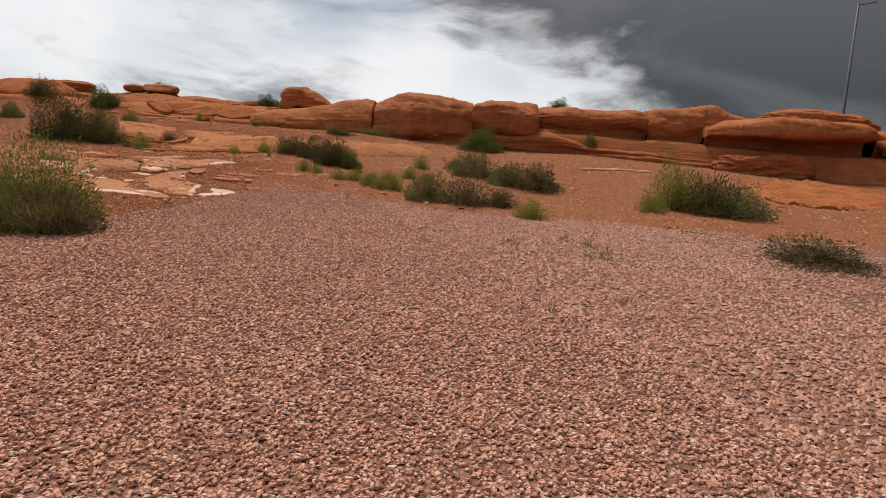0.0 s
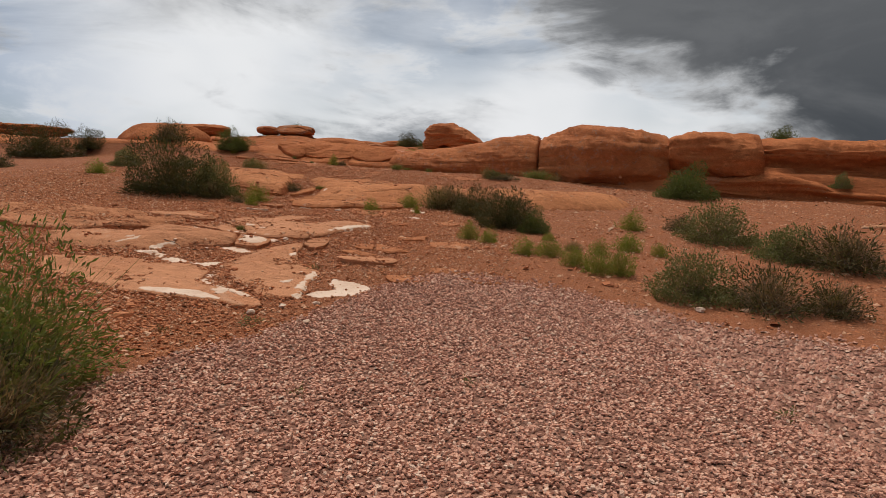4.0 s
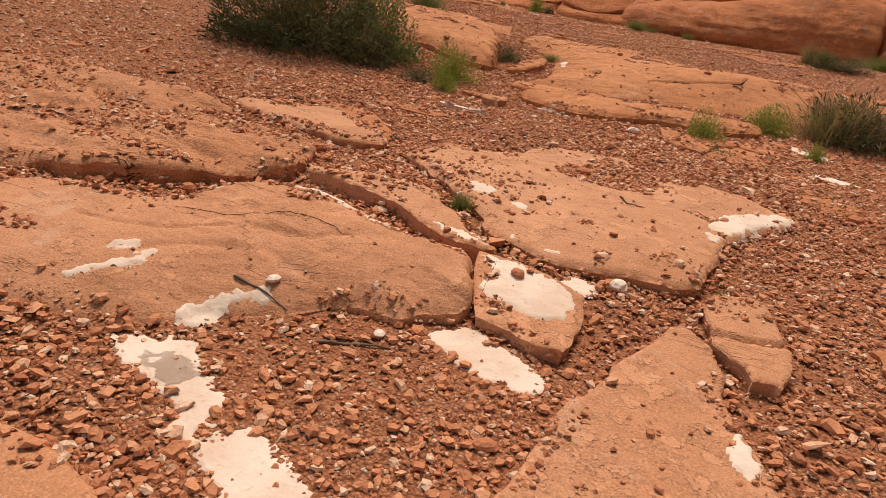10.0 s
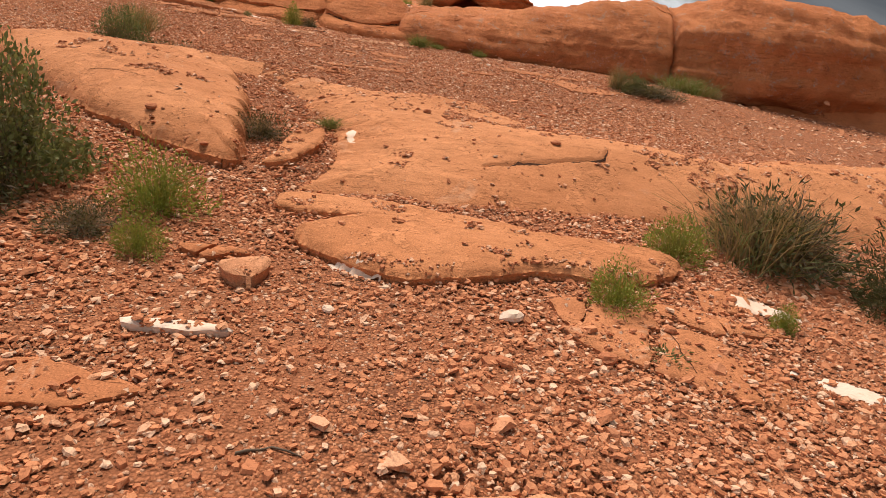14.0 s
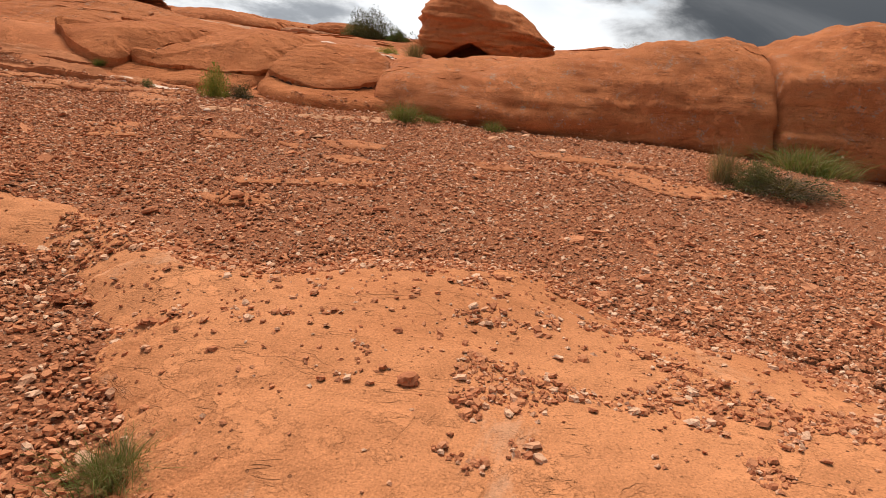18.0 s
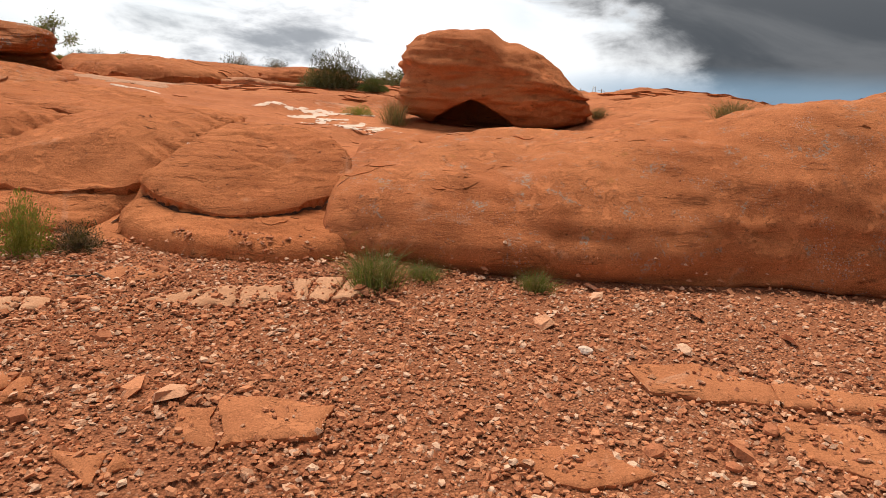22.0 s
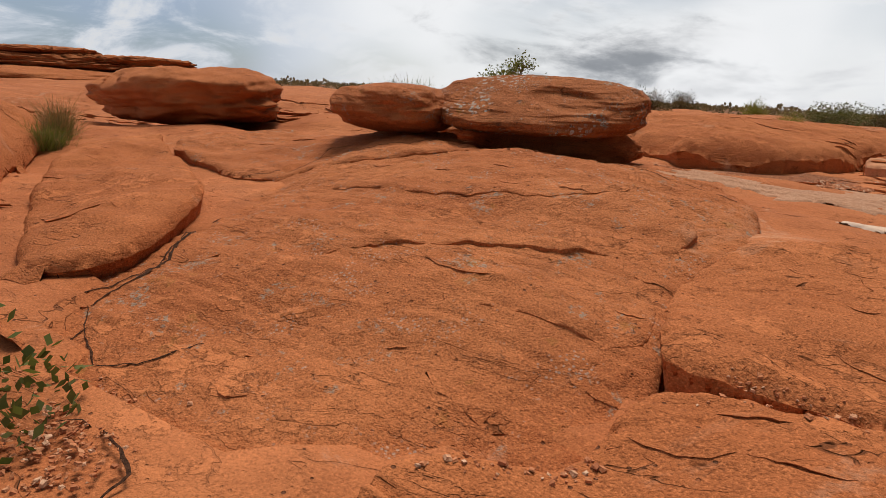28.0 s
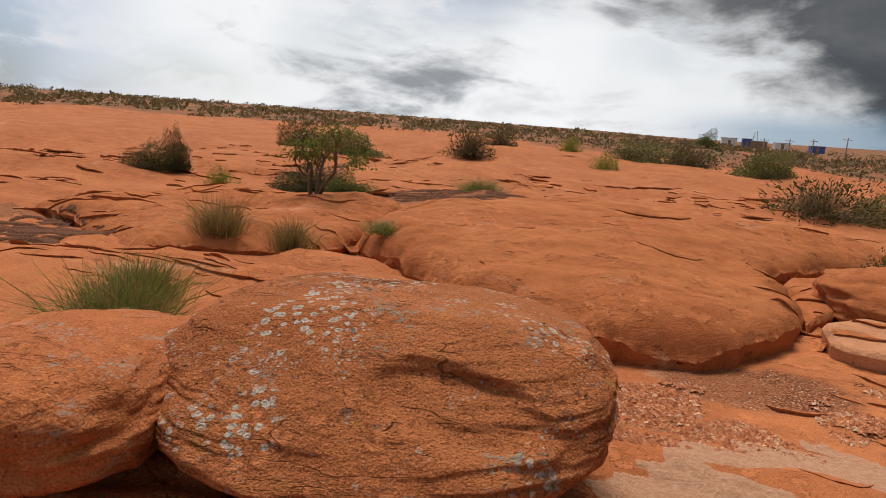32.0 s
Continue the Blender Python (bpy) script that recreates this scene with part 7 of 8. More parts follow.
for x, y, s in [(-6.85, 12.38, 0.055), (-6.42, 12.42, 0.05), (-5.75, 13.3, 0.09), (-4.15, 10.75, 0.08), (-4.4, 10.55, 0.08), (-4.6, 10.3, 0.09), (-4.0, 10.2, 0.08), (-0.42, 12.1, 0.11), (-7.05, 16.2, 0.07), (-6.2, 16.35, 0.12), (-9.45, 23.75, 0.08), (-6.4, 24.1, 0.08)]:
    ob = new("pale_stone", shapes[int(s * 100) % 5].copy())
    ob.data.materials.clear()
    ob.data.materials.append(CRUST)
    ob.matrix_world = Matrix.Translation((x, y, float(surface(x, y)) + 0.15 * s)) @ Matrix.Rotation(x * 9, 4, "Z") @ Matrix.Diagonal((s, s, s, 1))
    tagged(ob, "loose cream-coloured stone on the ground", "stone", "pale loose stones")


def stick(pts, radius):
    v, q = [], []
    p = np.array(pts, dtype=float)
    t = np.linspace(0, len(p) - 1, 7)
    for i, k in enumerate(t):
        x, y = np.interp(k, range(len(p)), p[:, 0]), np.interp(k, range(len(p)), p[:, 1])
        r = radius * (1 - 0.6 * i / 6)
        z = float(surface(x, y)) + radius * 0.9 + 0.004 * math.sin(i * 2.1)
        d = p[-1] - p[0]
        s = np.array([-d[1], d[0]]) / np.hypot(*d)
        for a in np.arange(6) * math.pi / 3:
            v.append((x + s[0] * r * math.cos(a), y + s[1] * r * math.cos(a), z + r * math.sin(a)))
        if i:
            o = 6 * i
            q += [(o - 6 + a, o - 6 + (a + 1) % 6, o + (a + 1) % 6, o + a) for a in range(6)]
    return tagged(new("stick", shade(raw_mesh("stick", np.array(v), None, TWIG, np.array(q)))), "weathered grey stick lying on the ground", "stick")


for pts, r in [([(-5.95, 14.32), (-5.89, 14.24), (-5.80, 14.26)], 0.006), ([(-6.97, 12.31), (-6.87, 12.32), (-6.75, 12.33)], 0.006), ([(-6.57, 12.26), (-6.45, 12.33), (-6.30, 12.40)], 0.006),
               ([(3.84, 11.17), (4.1, 10.9), (4.33, 10.79)], 0.012), ([(3.35, 9.69), (3.7, 9.8), (3.94, 9.88)], 0.012), ([(-7.52, 14.47), (-7.46, 14.5), (-7.38, 14.51)], 0.007), ([(-7.1, 15.2), (-7.0, 15.25), (-6.85, 15.22)], 0.006),
               ([(-9.0, 16.1), (-8.8, 16.0), (-8.6, 15.98)], 0.012), ([(-9.3, 24.35), (-9.15, 24.4), (-9.0, 24.32)], 0.008), ([(0.8, 5.9), (1.1, 5.85), (1.4, 5.8)], 0.008)]:
    stick(pts, r)

# ---- plants ----
def strips(paths, widths, rng, mat, name):
    """Thin tapering ribbons along many short paths (n, k, 3)."""
    n, k, _ = paths.shape
    side = np.stack([rng.normal(0, 1, n), rng.normal(0, 1, n), rng.normal(0, 0.25, n)], -1)
    side /= np.linalg.norm(side, axis=1)[:, None]
    taper = np.linspace(1, 0.25, k)[None, :, None]
    off = side[:, None] * (np.asarray(widths)[:, None, None] * taper / 2)
    v = np.stack([paths - off, paths + off], 2).reshape(n, k * 2, 3)
    base = (np.arange(n) * k * 2)[:, None]
    quads = np.concatenate([base + np.array([2 * i, 2 * i + 1, 2 * i + 3, 2 * i + 2])[None] for i in range(k - 1)])
    return raw_mesh(name, v.reshape(-1, 3), None, mat, quads)


def leaf_mesh(points, ways, length, width, rng, mat, name):
    n = len(points)
    d = ways / (np.linalg.norm(ways, axis=1)[:, None] + 1e-9)
    side = np.cross(d, rng.normal(0, 1, (n, 3)))
    side /= np.linalg.norm(side, axis=1)[:, None] + 1e-9
    L, W = length[:, None], width[:, None]
    v = np.stack([points, points + d * L * 0.5 + side * W, points + d * L, points + d * L * 0.5 - side * W], 1)
    return raw_mesh(name, v.reshape(-1, 3), None, mat, np.arange(n * 4).reshape(n, 4))


def dome_points(n, rng, core=0.35, lumps=0.25, seed=1):
    """Points in a lumpy dome of radius 1 and height 1, denser outside."""
    a, c = rng.uniform(0, 2 * math.pi, n), np.abs(rng.uniform(-0.25, 1, n))
    r = (core + (1 - core) * rng.uniform(0, 1, n) ** 0.45)
    s = np.sqrt(1 - c * c)
    d = np.stack([s * np.cos(a), s * np.sin(a), c], -1)
    lump = 1 + lumps * noise3(d * 1.0 + seed, 1.7, 2, seed)
    return d * (r * lump)[:, None], d


def twigs(n, rng, reach, mat, name, width=0.012, bend=0.2, lift=0.3):
    p, d = dome_points(n, rng, 0.75)
    p = p * reach
    root = rng.normal(0, 0.05, (n, 3)) * (1, 1, 0)
    mid = p * 0.5 + rng.normal(0, bend * 0.4, (n, 3)) + (0, 0, lift * 0.2)
    mid2 = p * 0.8 + rng.normal(0, bend * 0.3, (n, 3))
    paths = np.stack([root, mid, mid2, p], 1)
    paths[:, :, 2] = np.maximum(paths[:, :, 2], 0)
    return strips(paths, rng.uniform(0.6, 1.4, n) * width, rng, mat, name)


def blades(n, rng, mat, name, width, fan=0.55, droop=0.15, height=1.0, spread=0.35, short=0.55):
    root = np.stack([rng.normal(0, spread, n), rng.normal(0, spread, n), np.zeros(n)], -1)
    a = rng.uniform(0, 2 * math.pi, n)
    out = np.stack([np.cos(a), np.sin(a), np.zeros(n)], -1) * (rng.uniform(0, fan, n)[:, None]) + root * 0.55
    h = (height * rng.uniform(short, 1, n))[:, None]
    up = np.array([0, 0, 1.0])
    mid = root + out * 0.4 + up * h * 0.55
    tip = root + out * 1.0 + up * h * (1 - droop * rng.uniform(0, 1, n)[:, None])
    return strips(np.stack([root, mid, tip], 1), rng.uniform(0.6, 1.4, n) * width, rng, mat, name)


def make_plant(name, seed, recipe, label):
    rng = np.random.default_rng(seed)
    ob = new(name)
    for kind, pname, count, mat, *rest in recipe:
        if kind == "twigs":
            part(pname, twigs(count, rng, rest[0], mat, pname, rest[1]), ob)
        elif kind == "blades":
            part(pname, blades(count, rng, mat, pname, *rest), ob)
        elif kind == "leaves":
            p, d = dome_points(count, rng, rest[2] if len(rest) > 2 else 0.4, 0.42, seed)
            w = d + rng.normal(0, 0.7, p.shape)
            part(pname, leaf_mesh(p, w, rng.uniform(0.6, 1.3, count) * rest[0], rng.uniform(0.6, 1.3, count) * rest[1], rng, mat, pname), ob)
    return tagged(ob, label, "shrub")


KINDS = {
    "broom": ("shrub", [("twigs", "foliage", 900, LEAF_DARK, 0.97, 0.010), ("twigs", "branchwork", 120, TWIG, 0.9, 0.012), ("leaves", "leafage", 8000, LEAF_DARK, 0.11, 0.009, 0.30)],
              "dense dark green broom-like desert shrub on red rubble"),
    "sage": ("shrub", [("twigs", "branchwork", 260, TWIG, 0.95, 0.011), ("leaves", "leafage", 7500, LEAF_SAGE, 0.075, 0.018, 0.20)],
             "grey-green leafy desert shrub with twiggy branches"),
    "leafy": ("shrub", [("twigs", "branchwork", 140, TWIG, 0.9, 0.018), ("leaves", "leafage", 12000, LEAF_DEEP, 0.055, 0.017, 0.10)],
              "dark green leafy bush at the foot of the rocks"),
    "lime": ("low_bush", [("blades", "foliage", 260, LEAF_LIME, 0.016, 0.75, 0.1, 1.0, 0.20, 0.5), ("leaves", "leafage", 2600, LEAF_LIME, 0.13, 0.017, 0.25)],
             "small bright yellow-green feathery bush"),
    "grass": ("grass_tuft", [("blades", "foliage", 800, LEAF_GREEN, 0.018, 0.95, 0.45, 1.0, 0.30, 0.4), ("blades", "dry_grass", 420, STRAW, 0.014, 0.95, 0.5, 1.0, 0.22, 0.4)],
              "tuft of green and dry grass beside the rock"),
    "straw": ("grass_tuft", [("blades", "dry_grass", 520, STRAW, 0.016, 0.85, 0.35, 1.0, 0.24, 0.4), ("blades", "foliage", 220, LEAF_SAGE, 0.018, 0.8, 0.35, 0.85, 0.24, 0.4)],
              "pale dry grass tuft with grey-green stems"),
    "dry": ("dry_shrub", [("twigs", "branchwork", 620, TWIG, 1.0, 0.014), ("twigs", "dry_brush", 420, STRAW, 0.98, 0.012), ("leaves", "leafage", 1500, LEAF_DARK, 0.13, 0.016, 0.35)],
            "tangled grey-brown half-dry shrub"),
    "mixed": ("shrub", [("leaves", "leafage", 9000, LEAF_GREEN, 0.075, 0.009, 0.35), ("blades", "foliage", 420, LEAF_GREEN, 0.008, 0.9, 0.3, 1.0, 0.25, 0.6), ("twigs", "dry_brush", 520, STRAW, 0.97, 0.007), ("twigs", "branchwork", 150, TWIG, 0.85, 0.012)],
              "large feathery green shrub with dry golden stems"),
    "weed": ("weed", [("leaves", "leafage", 160, LEAF_SAGE, 0.30, 0.05, 0.2), ("twigs", "branchwork", 12, STRAW, 0.9, 0.03)],
             "small grey-green weed growing through gravel"),
}
STOCK = {}


def plant(kind, x, y, width, height, label="", variant=0, z=None):
    name, recipe, text = KINDS[kind]
    h = float(surface(x, y)) if z is None else z
    m = Matrix.Translation((x, y, h - 0.02)) @ Matrix.Rotation(x * 7.1 + y * 3.3, 4, "Z") @ Matrix.Diagonal((width / 2, width / 2, height, 1))
    key = (kind, variant)
    if key not in STOCK:
        STOCK[key] = make_plant(name, 300 + 17 * len(STOCK), recipe, text)
        STOCK[key].matrix_basis = m
        ob = STOCK[key]
    else:
        src = STOCK[key]
        keep = src.scale.copy()
        src.scale = (1, 1, 1)
        ob = copy_thing(src, m)
        src.scale = keep
    if label:
        tagged(ob, label)
    return ob


# beside the gravel lot
plant("mixed", -5.3, 8.1, 1.75, 0.98)
plant("dry", -4.66, 7.72, 0.95, 0.55, "golden dry stems at the side of a green shrub", variant=1)
plant("straw", -4.85, 7.6, 0.8, 0.6, "golden dry grass at the foot of a green shrub")
for k, x, y, w, h in [("weed", 1.68, 9.16, 0.16, 0.12), ("weed", 1.94, 8.73, 0.24, 0.14), ("weed", 2.01, 8.04, 0.20, 0.16), ("weed", 1.81, 8.09, 0.18, 0.09), ("weed", 1.77, 5.99, 0.30, 0.07), ("weed", 0.97, 5.50, 0.12, 0.10),
                      ("weed", 0.87, 8.64, 0.26, 0.12), ("weed", -0.35, 9.40, 0.18, 0.08), ("weed", -3.41, 8.79, 0.14, 0.07), ("weed", -2.39, 9.38, 0.14, 0.06), ("weed", -4.45, 10.08, 0.28, 0.08), ("weed", -5.0, 9.6, 0.15, 0.06),
                      ("weed", -5.32, 13.55, 0.14, 0.06), ("grass", -6.64, 13.62, 0.13, 0.13), ("weed", -4.75, 12.05, 0.16, 0.06), ("weed", -5.5, 16.2, 0.2, 0.08)]:
    plant(k, x, y, w, h)
plant("dry", 5.11, 8.72, 1.65, 0.42, "flattened dry grey shrub at the edge of the gravel")
for k, x, y, w, h, v in [("lime", 4.72, 13.59, 0.94, 0.92, 0), ("dry", 5.35, 13.38, 1.40, 0.95, 0), ("sage", 5.85, 13.35, 1.45, 0.62, 0), ("lime", 4.11, 13.02, 0.55, 0.38, 1),
                         ("sage", -0.42, 12.62, 0.85, 0.52, 0), ("dry", 0.30, 12.45, 0.95, 0.54, 1), ("dry", 0.98, 12.55, 0.75, 0.42, 0), ("lime", 1.46, 11.42, 0.62, 0.34, 0),
                         ("sage", 0.60, 16.74, 1.20, 0.62, 0), ("dry", 2.07, 15.29, 1.44, 0.72, 0), ("sage", 1.35, 15.6, 0.9, 0.55, 1), ("dry", 0.10, 17.5, 0.62, 0.32, 1)]:
    plant(k, x, y, w, h, variant=v)
for x, y, w, h in [(-3.39, 14.76, 0.30, 0.28), (-3.06, 14.62, 0.28, 0.21), (-2.45, 14.05, 0.36, 0.22), (-2.12, 14.12, 0.40, 0.24), (-1.76, 13.67, 0.38, 0.25), (-1.48, 13.38, 0.40, 0.30), (-1.18, 13.45, 0.42, 0.33), (-0.99, 15.06, 0.42, 0.27),
                   (-0.55, 14.86, 0.26, 0.20), (-1.42, 14.51, 0.28, 0.21), (-2.19, 15.19, 0.22, 0.14), (-0.80, 17.10, 0.42, 0.32), (-5.66, 16.66, 0.33, 0.22), (-5.12, 17.50, 0.42, 0.28), (-4.76, 16.70, 0.14, 0.16),
                   (-8.22, 16.95, 0.48, 0.32), (-8.06, 16.43, 0.26, 0.19), (-9.74, 24.66, 0.29, 0.36)]:
    plant("lime", x, y, w, h, variant=int(x * 10) % 2)
plant("straw", -1.80, 14.60, 0.39, 0.21)
plant("dry", -4.35, 17.75, 1.10, 0.54, "dark tangled shrub with dry straw-coloured stems")
plant("straw", -4.55, 17.66, 1.00, 0.58)
plant("broom", -3.72, 17.20, 0.80, 0.50, "low dark green shrub in a row of bushes")
plant("broom", -2.95, 16.15, 1.10, 0.66, "dark green shrub in a row of bushes", variant=1)
plant("leafy", -2.5, 15.85, 0.6, 0.42)
# on the slope
plant("broom", -9.88, 16.50, 1.72, 0.95)
plant("sage", -9.20, 17.00, 0.95, 0.72)
plant("dry", -9.05, 16.6, 0.7, 0.4)
plant("dry", -8.40, 16.54, 0.42, 0.17, variant=1)
plant("dry", -8.14, 18.49, 0.40, 0.22, variant=1)
plant("grass", -7.72, 18.98, 0.28, 0.13)
plant("dry", -9.73, 20.2, 0.76, 0.27)
plant("sage", -10.35, 20.45, 0.55, 0.40)
plant("straw", -10.75, 21.6, 0.75, 0.42)
plant("leafy", -13.78, 25.32, 1.30, 0.75, "round dark green leafy bush beside the ledges")
plant("leafy", -13.42, 25.20, 0.75, 0.42, "lower dark green clump at the side of a bush")
plant("lime", -13.50, 24.98, 0.3, 0.27)
plant("dry", -9.50, 24.82, 0.34, 0.2)
plant("grass", -7.60, 24.70, 0.42, 0.27)
plant("grass", -7.3, 24.86, 0.28, 0.13)
plant("grass", -6.58, 24.88, 0.24, 0.18)
plant("grass", -11.35, 25.16, 0.17, 0.12)
plant("sage", -10.50, 24.62, 0.14, 0.09)
plant("straw", -4.48, 23.40, 0.36, 0.44)
plant("sage", -4.25, 23.25, 0.40, 0.28, variant=1)
plant("dry", -4.0, 23.25, 0.95, 0.22)
plant("grass", -3.15, 24.64, 0.95, 0.36)
plant("straw", -2.6, 24.75, 0.5, 0.28)
plant("leafy", 0.99, 23.38, 1.6, 0.92)
plant("sage", 5.2, 24.6, 0.55, 0.4)
for k, x, y, w, h in [("broom", -18.45, 21.99, 2.0, 0.88), ("broom", -17.83, 23.25, 1.0, 0.6), ("sage", -13.72, 19.86, 0.72, 0.45), ("dry", -15.85, 24.7, 1.3, 0.8), ("straw", -15.1, 21.9, 0.7, 0.3),
                      ("sage", -12.4, 20.6, 0.5, 0.3), ("lime", -13.1, 18.2, 0.5, 0.3), ("dry", -16.2, 18.4, 0.9, 0.4)]:
    plant(k, x, y, w, h)
# on the plateau
plant("grass", -14.75, 29.75, 0.60, 0.42, "long tuft of grass rooted behind a cap rock", z=3.42)
plant("straw", -15.05, 30.15, 0.60, 0.36, "dry straw grass rooted behind a cap rock")
plant("grass", -15.45, 30.75, 0.60, 0.32, "dark grass in a joint of the plateau rock")
for k, x, y, w, h, v in [("straw", -15.95, 32.35, 0.70, 0.42, 0), ("straw", -15.35, 32.5, 0.60, 0.36, 0), ("grass", -14.65, 33.05, 0.5, 0.14, 0), ("grass", -14.75, 38.3, 0.9, 0.36, 0),
                         ("broom", -18.2, 38.9, 1.5, 0.45, 0), ("leafy", -17.3, 38.6, 1.0, 0.35, 0), ("broom", -21.7, 38.9, 1.3, 0.45, 0), ("broom", -21.4, 39.2, 0.5, 0.75, 0), ("lime", -20.0, 38.6, 0.5, 0.35, 0),
                         ("dry", -8.5, 41.2, 2.0, 0.85, 1), ("sage", -7.3, 42.0, 1.2, 0.6, 0), ("leafy", -9.75, 34.2, 0.95, 0.62, 0), ("sage", -10.3, 33.6, 0.5, 0.14, 0), ("dry", -17.3, 50.0, 1.7, 1.1, 0), ("lime", -12.5, 51.4, 1.1, 0.6, 0),
                         ("sage", -20.8, 47.5, 2.0, 0.8, 0), ("broom", -23.5, 49.5, 2.0, 0.8, 0), ("dry", -17.0, 55.0, 1.5, 0.9, 1), ("sage", -11.0, 58.0, 3.0, 1.0, 0), ("dry", -9.0, 57.0, 2.5, 1.0, 0), ("sage", -6.0, 56.0, 2.6, 1.1, 1),
                         ("lime", -14.0, 55.0, 0.9, 0.5, 0), ("broom", -9.2, 31.9, 0.9, 0.5, 0), ("sage", -9.6, 32.1, 0.7, 0.4, 0), ("leafy", -8.6, 31.6, 0.5, 0.3, 0), ("straw", -7.95, 29.0, 0.5, 0.40, 0), ("lime", -8.5, 29.6, 0.4, 0.12, 0),
                         ("straw", -5.35, 29.45, 0.3, 0.2, 0), ("straw", -4.4, 27.6, 0.6, 0.25, 0), ("straw", -3.3, 27.8, 0.4, 0.2, 0), ("leafy", 4.4, 27.6, 1.1, 0.6, 0), ("sage", 8.0, 27.5, 1.2, 0.5, 0), ("sage", 0.6, 27.8, 0.8, 0.35, 0),
                         ("straw", -17.6, 28.3, 0.5, 0.45, 0), ("grass", -17.3, 28.0, 0.5, 0.3, 0), ("broom", 20.0, 26.0, 3.0, 1.4, 0)]:
    plant(k, x, y, w, h, variant=v)


def small_tree(x, y, height):
    """A thin open desert tree of twisted limbs with few leaves."""
    rng = np.random.default_rng(91)
    ob = new("small_tree")
    z = float(surface(x, y))
    verts, quads, tips = [], [], []

    def limb(a, b, r0, r1, depth):
        steps = 4
        pts = [a + (b - a) * t + rng.normal(0, 0.035, 3) * (0 < t < 1) for t in np.linspace(0, 1, steps)]
        for i, p in enumerate(pts):
            r = r0 + (r1 - r0) * i / (steps - 1)
            for k in range(5):
                an = 2 * math.pi * k / 5
                verts.append(p + r * np.array([math.cos(an), math.sin(an), 0.15 * math.sin(an)]))
            if i:
                o = len(verts) - 10
                for k in range(5):
                    quads.append((o + k, o + (k + 1) % 5, o + 5 + (k + 1) % 5, o + 5 + k))
        if depth == 0:
            tips.extend(pts[1:])
            return
        for _ in range(4 if depth > 1 else 5):
            t = rng.uniform(0.45, 1.0)
            start = a + (b - a) * t
            way = (b - a) / np.linalg.norm(b - a) + rng.normal(0, 0.55, 3)
            way[2] = abs(way[2]) * 0.7 + 0.1
            limb(start, start + way / np.linalg.norm(way) * np.linalg.norm(b - a) * rng.uniform(0.5, 0.75), r1 * 0.9, r1 * 0.35, depth - 1)

    for dx, dy in ((0.12, 0.05), (-0.2, 0.1), (0.35, -0.1)):
        limb(np.array([dx * 0.2, dy * 0.2, 0.0]), np.array([dx * height, dy * height, height * 0.55]), 0.035, 0.018, 2)
    part("trunk", shade(raw_mesh("trunk", np.array(verts), None, TWIG, np.array(quads))), ob)
    tips = np.array(tips)
    pick = tips[rng.integers(0, len(tips), 1500)] + rng.normal(0, 0.05, (1500, 3))
    part("crown", leaf_mesh(pick, rng.normal(0, 1, (1500, 3)), rng.uniform(0.03, 0.07, 1500), rng.uniform(0.008, 0.02, 1500), rng, LEAF_GREEN, "crown"), ob)
    ob.matrix_basis = Matrix.Translation((x, y, z - 0.02))
    return tagged(ob, "thin twisted desert tree with sparse leaves on bare rock", "tree")


small_tree(-16.4, 35.2, 1.0)
plant("leafy", -1.7, 101.5, 3.0, 2.3, "dark green juniper-like bush far out on the plain")

# low scrub over the far plain, one mass that nobody could count
rng = np.random.default_rng(55)
n = 3400
r, a = 30 * np.exp(rng.uniform(0, 2.9, n)), rng.uniform(-1.5, 1.25, n)
x, y = -10 + r * np.sin(a), 28 + r * np.cos(a)
keep = (fbm(x * 0.05, y * 0.05, 3, 61) > -0.25 - 0.4 * (r > 60)) & ~((np.abs(x + 14) < 10) & (y < 60)) & ~((x < -12) & (r < 46))
x, y, r = x[keep], y[keep], r[keep]
s = rng.uniform(0.35, 1.0, len(x)) * np.clip(r / 45, 0.7, 2.0)
z = ground_height(x, y)
m = 26
p, d = dome_points(len(x) * m, rng, 0.5)
i = np.repeat(np.arange(len(x)), m)
pts = np.stack([x[i] + p[:, 0] * s[i] * 0.75, y[i] + p[:, 1] * s[i] * 0.75, z[i] + p[:, 2] * s[i] * 0.38], -1)
me = leaf_mesh(pts, d + rng.normal(0, 0.5, d.shape), 0.30 * s[i], 0.10 * s[i], rng, plant_material("far_scrub", [(0.11, 0.10, 0.05), (0.19, 0.16, 0.09), (0.22, 0.13, 0.075)]), "scrub")
tagged(new("scrub", me), "low grey-green scrub dotting the far plain", "scrub", "", "stuff")

# ---- far off: poles, a mast and sheds on the plain ----
METAL, _n, _s = material("galvanised_steel")
_tone = _n.noise(_n.add("ShaderNodeNewGeometry").outputs["Position"], 3.0, 4.0)
_n.put(_n.mix(_tone, (0.38, 0.39, 0.40), (0.52, 0.53, 0.54)), _s.inputs["Base Color"])
_s.inputs["Metallic"].default_value, _s.inputs["Roughness"].default_value = 0.6, 0.5


def plain(name, light, deep):
    mat, n, shader = material(name)
    a = n.noise(n.add("ShaderNodeNewGeometry").outputs["Position"], 1.5, 5.0, 0.6)
    n.put(n.mix(n.step(a, 0.35, 0.7), light, deep), shader.inputs["Base Color"])
    shader.inputs["Roughness"].default_value = 0.6
    return mat


WHITE_PANEL, BLUE_PANEL, BROWN_WOOD = plain("white_panel", (0.78, 0.78, 0.76), (0.62, 0.62, 0.60)), plain("blue_panel", (0.06, 0.12, 0.42), (0.05, 0.09, 0.30)), plain("weathered_pole", (0.30, 0.22, 0.16), (0.20, 0.14, 0.10))


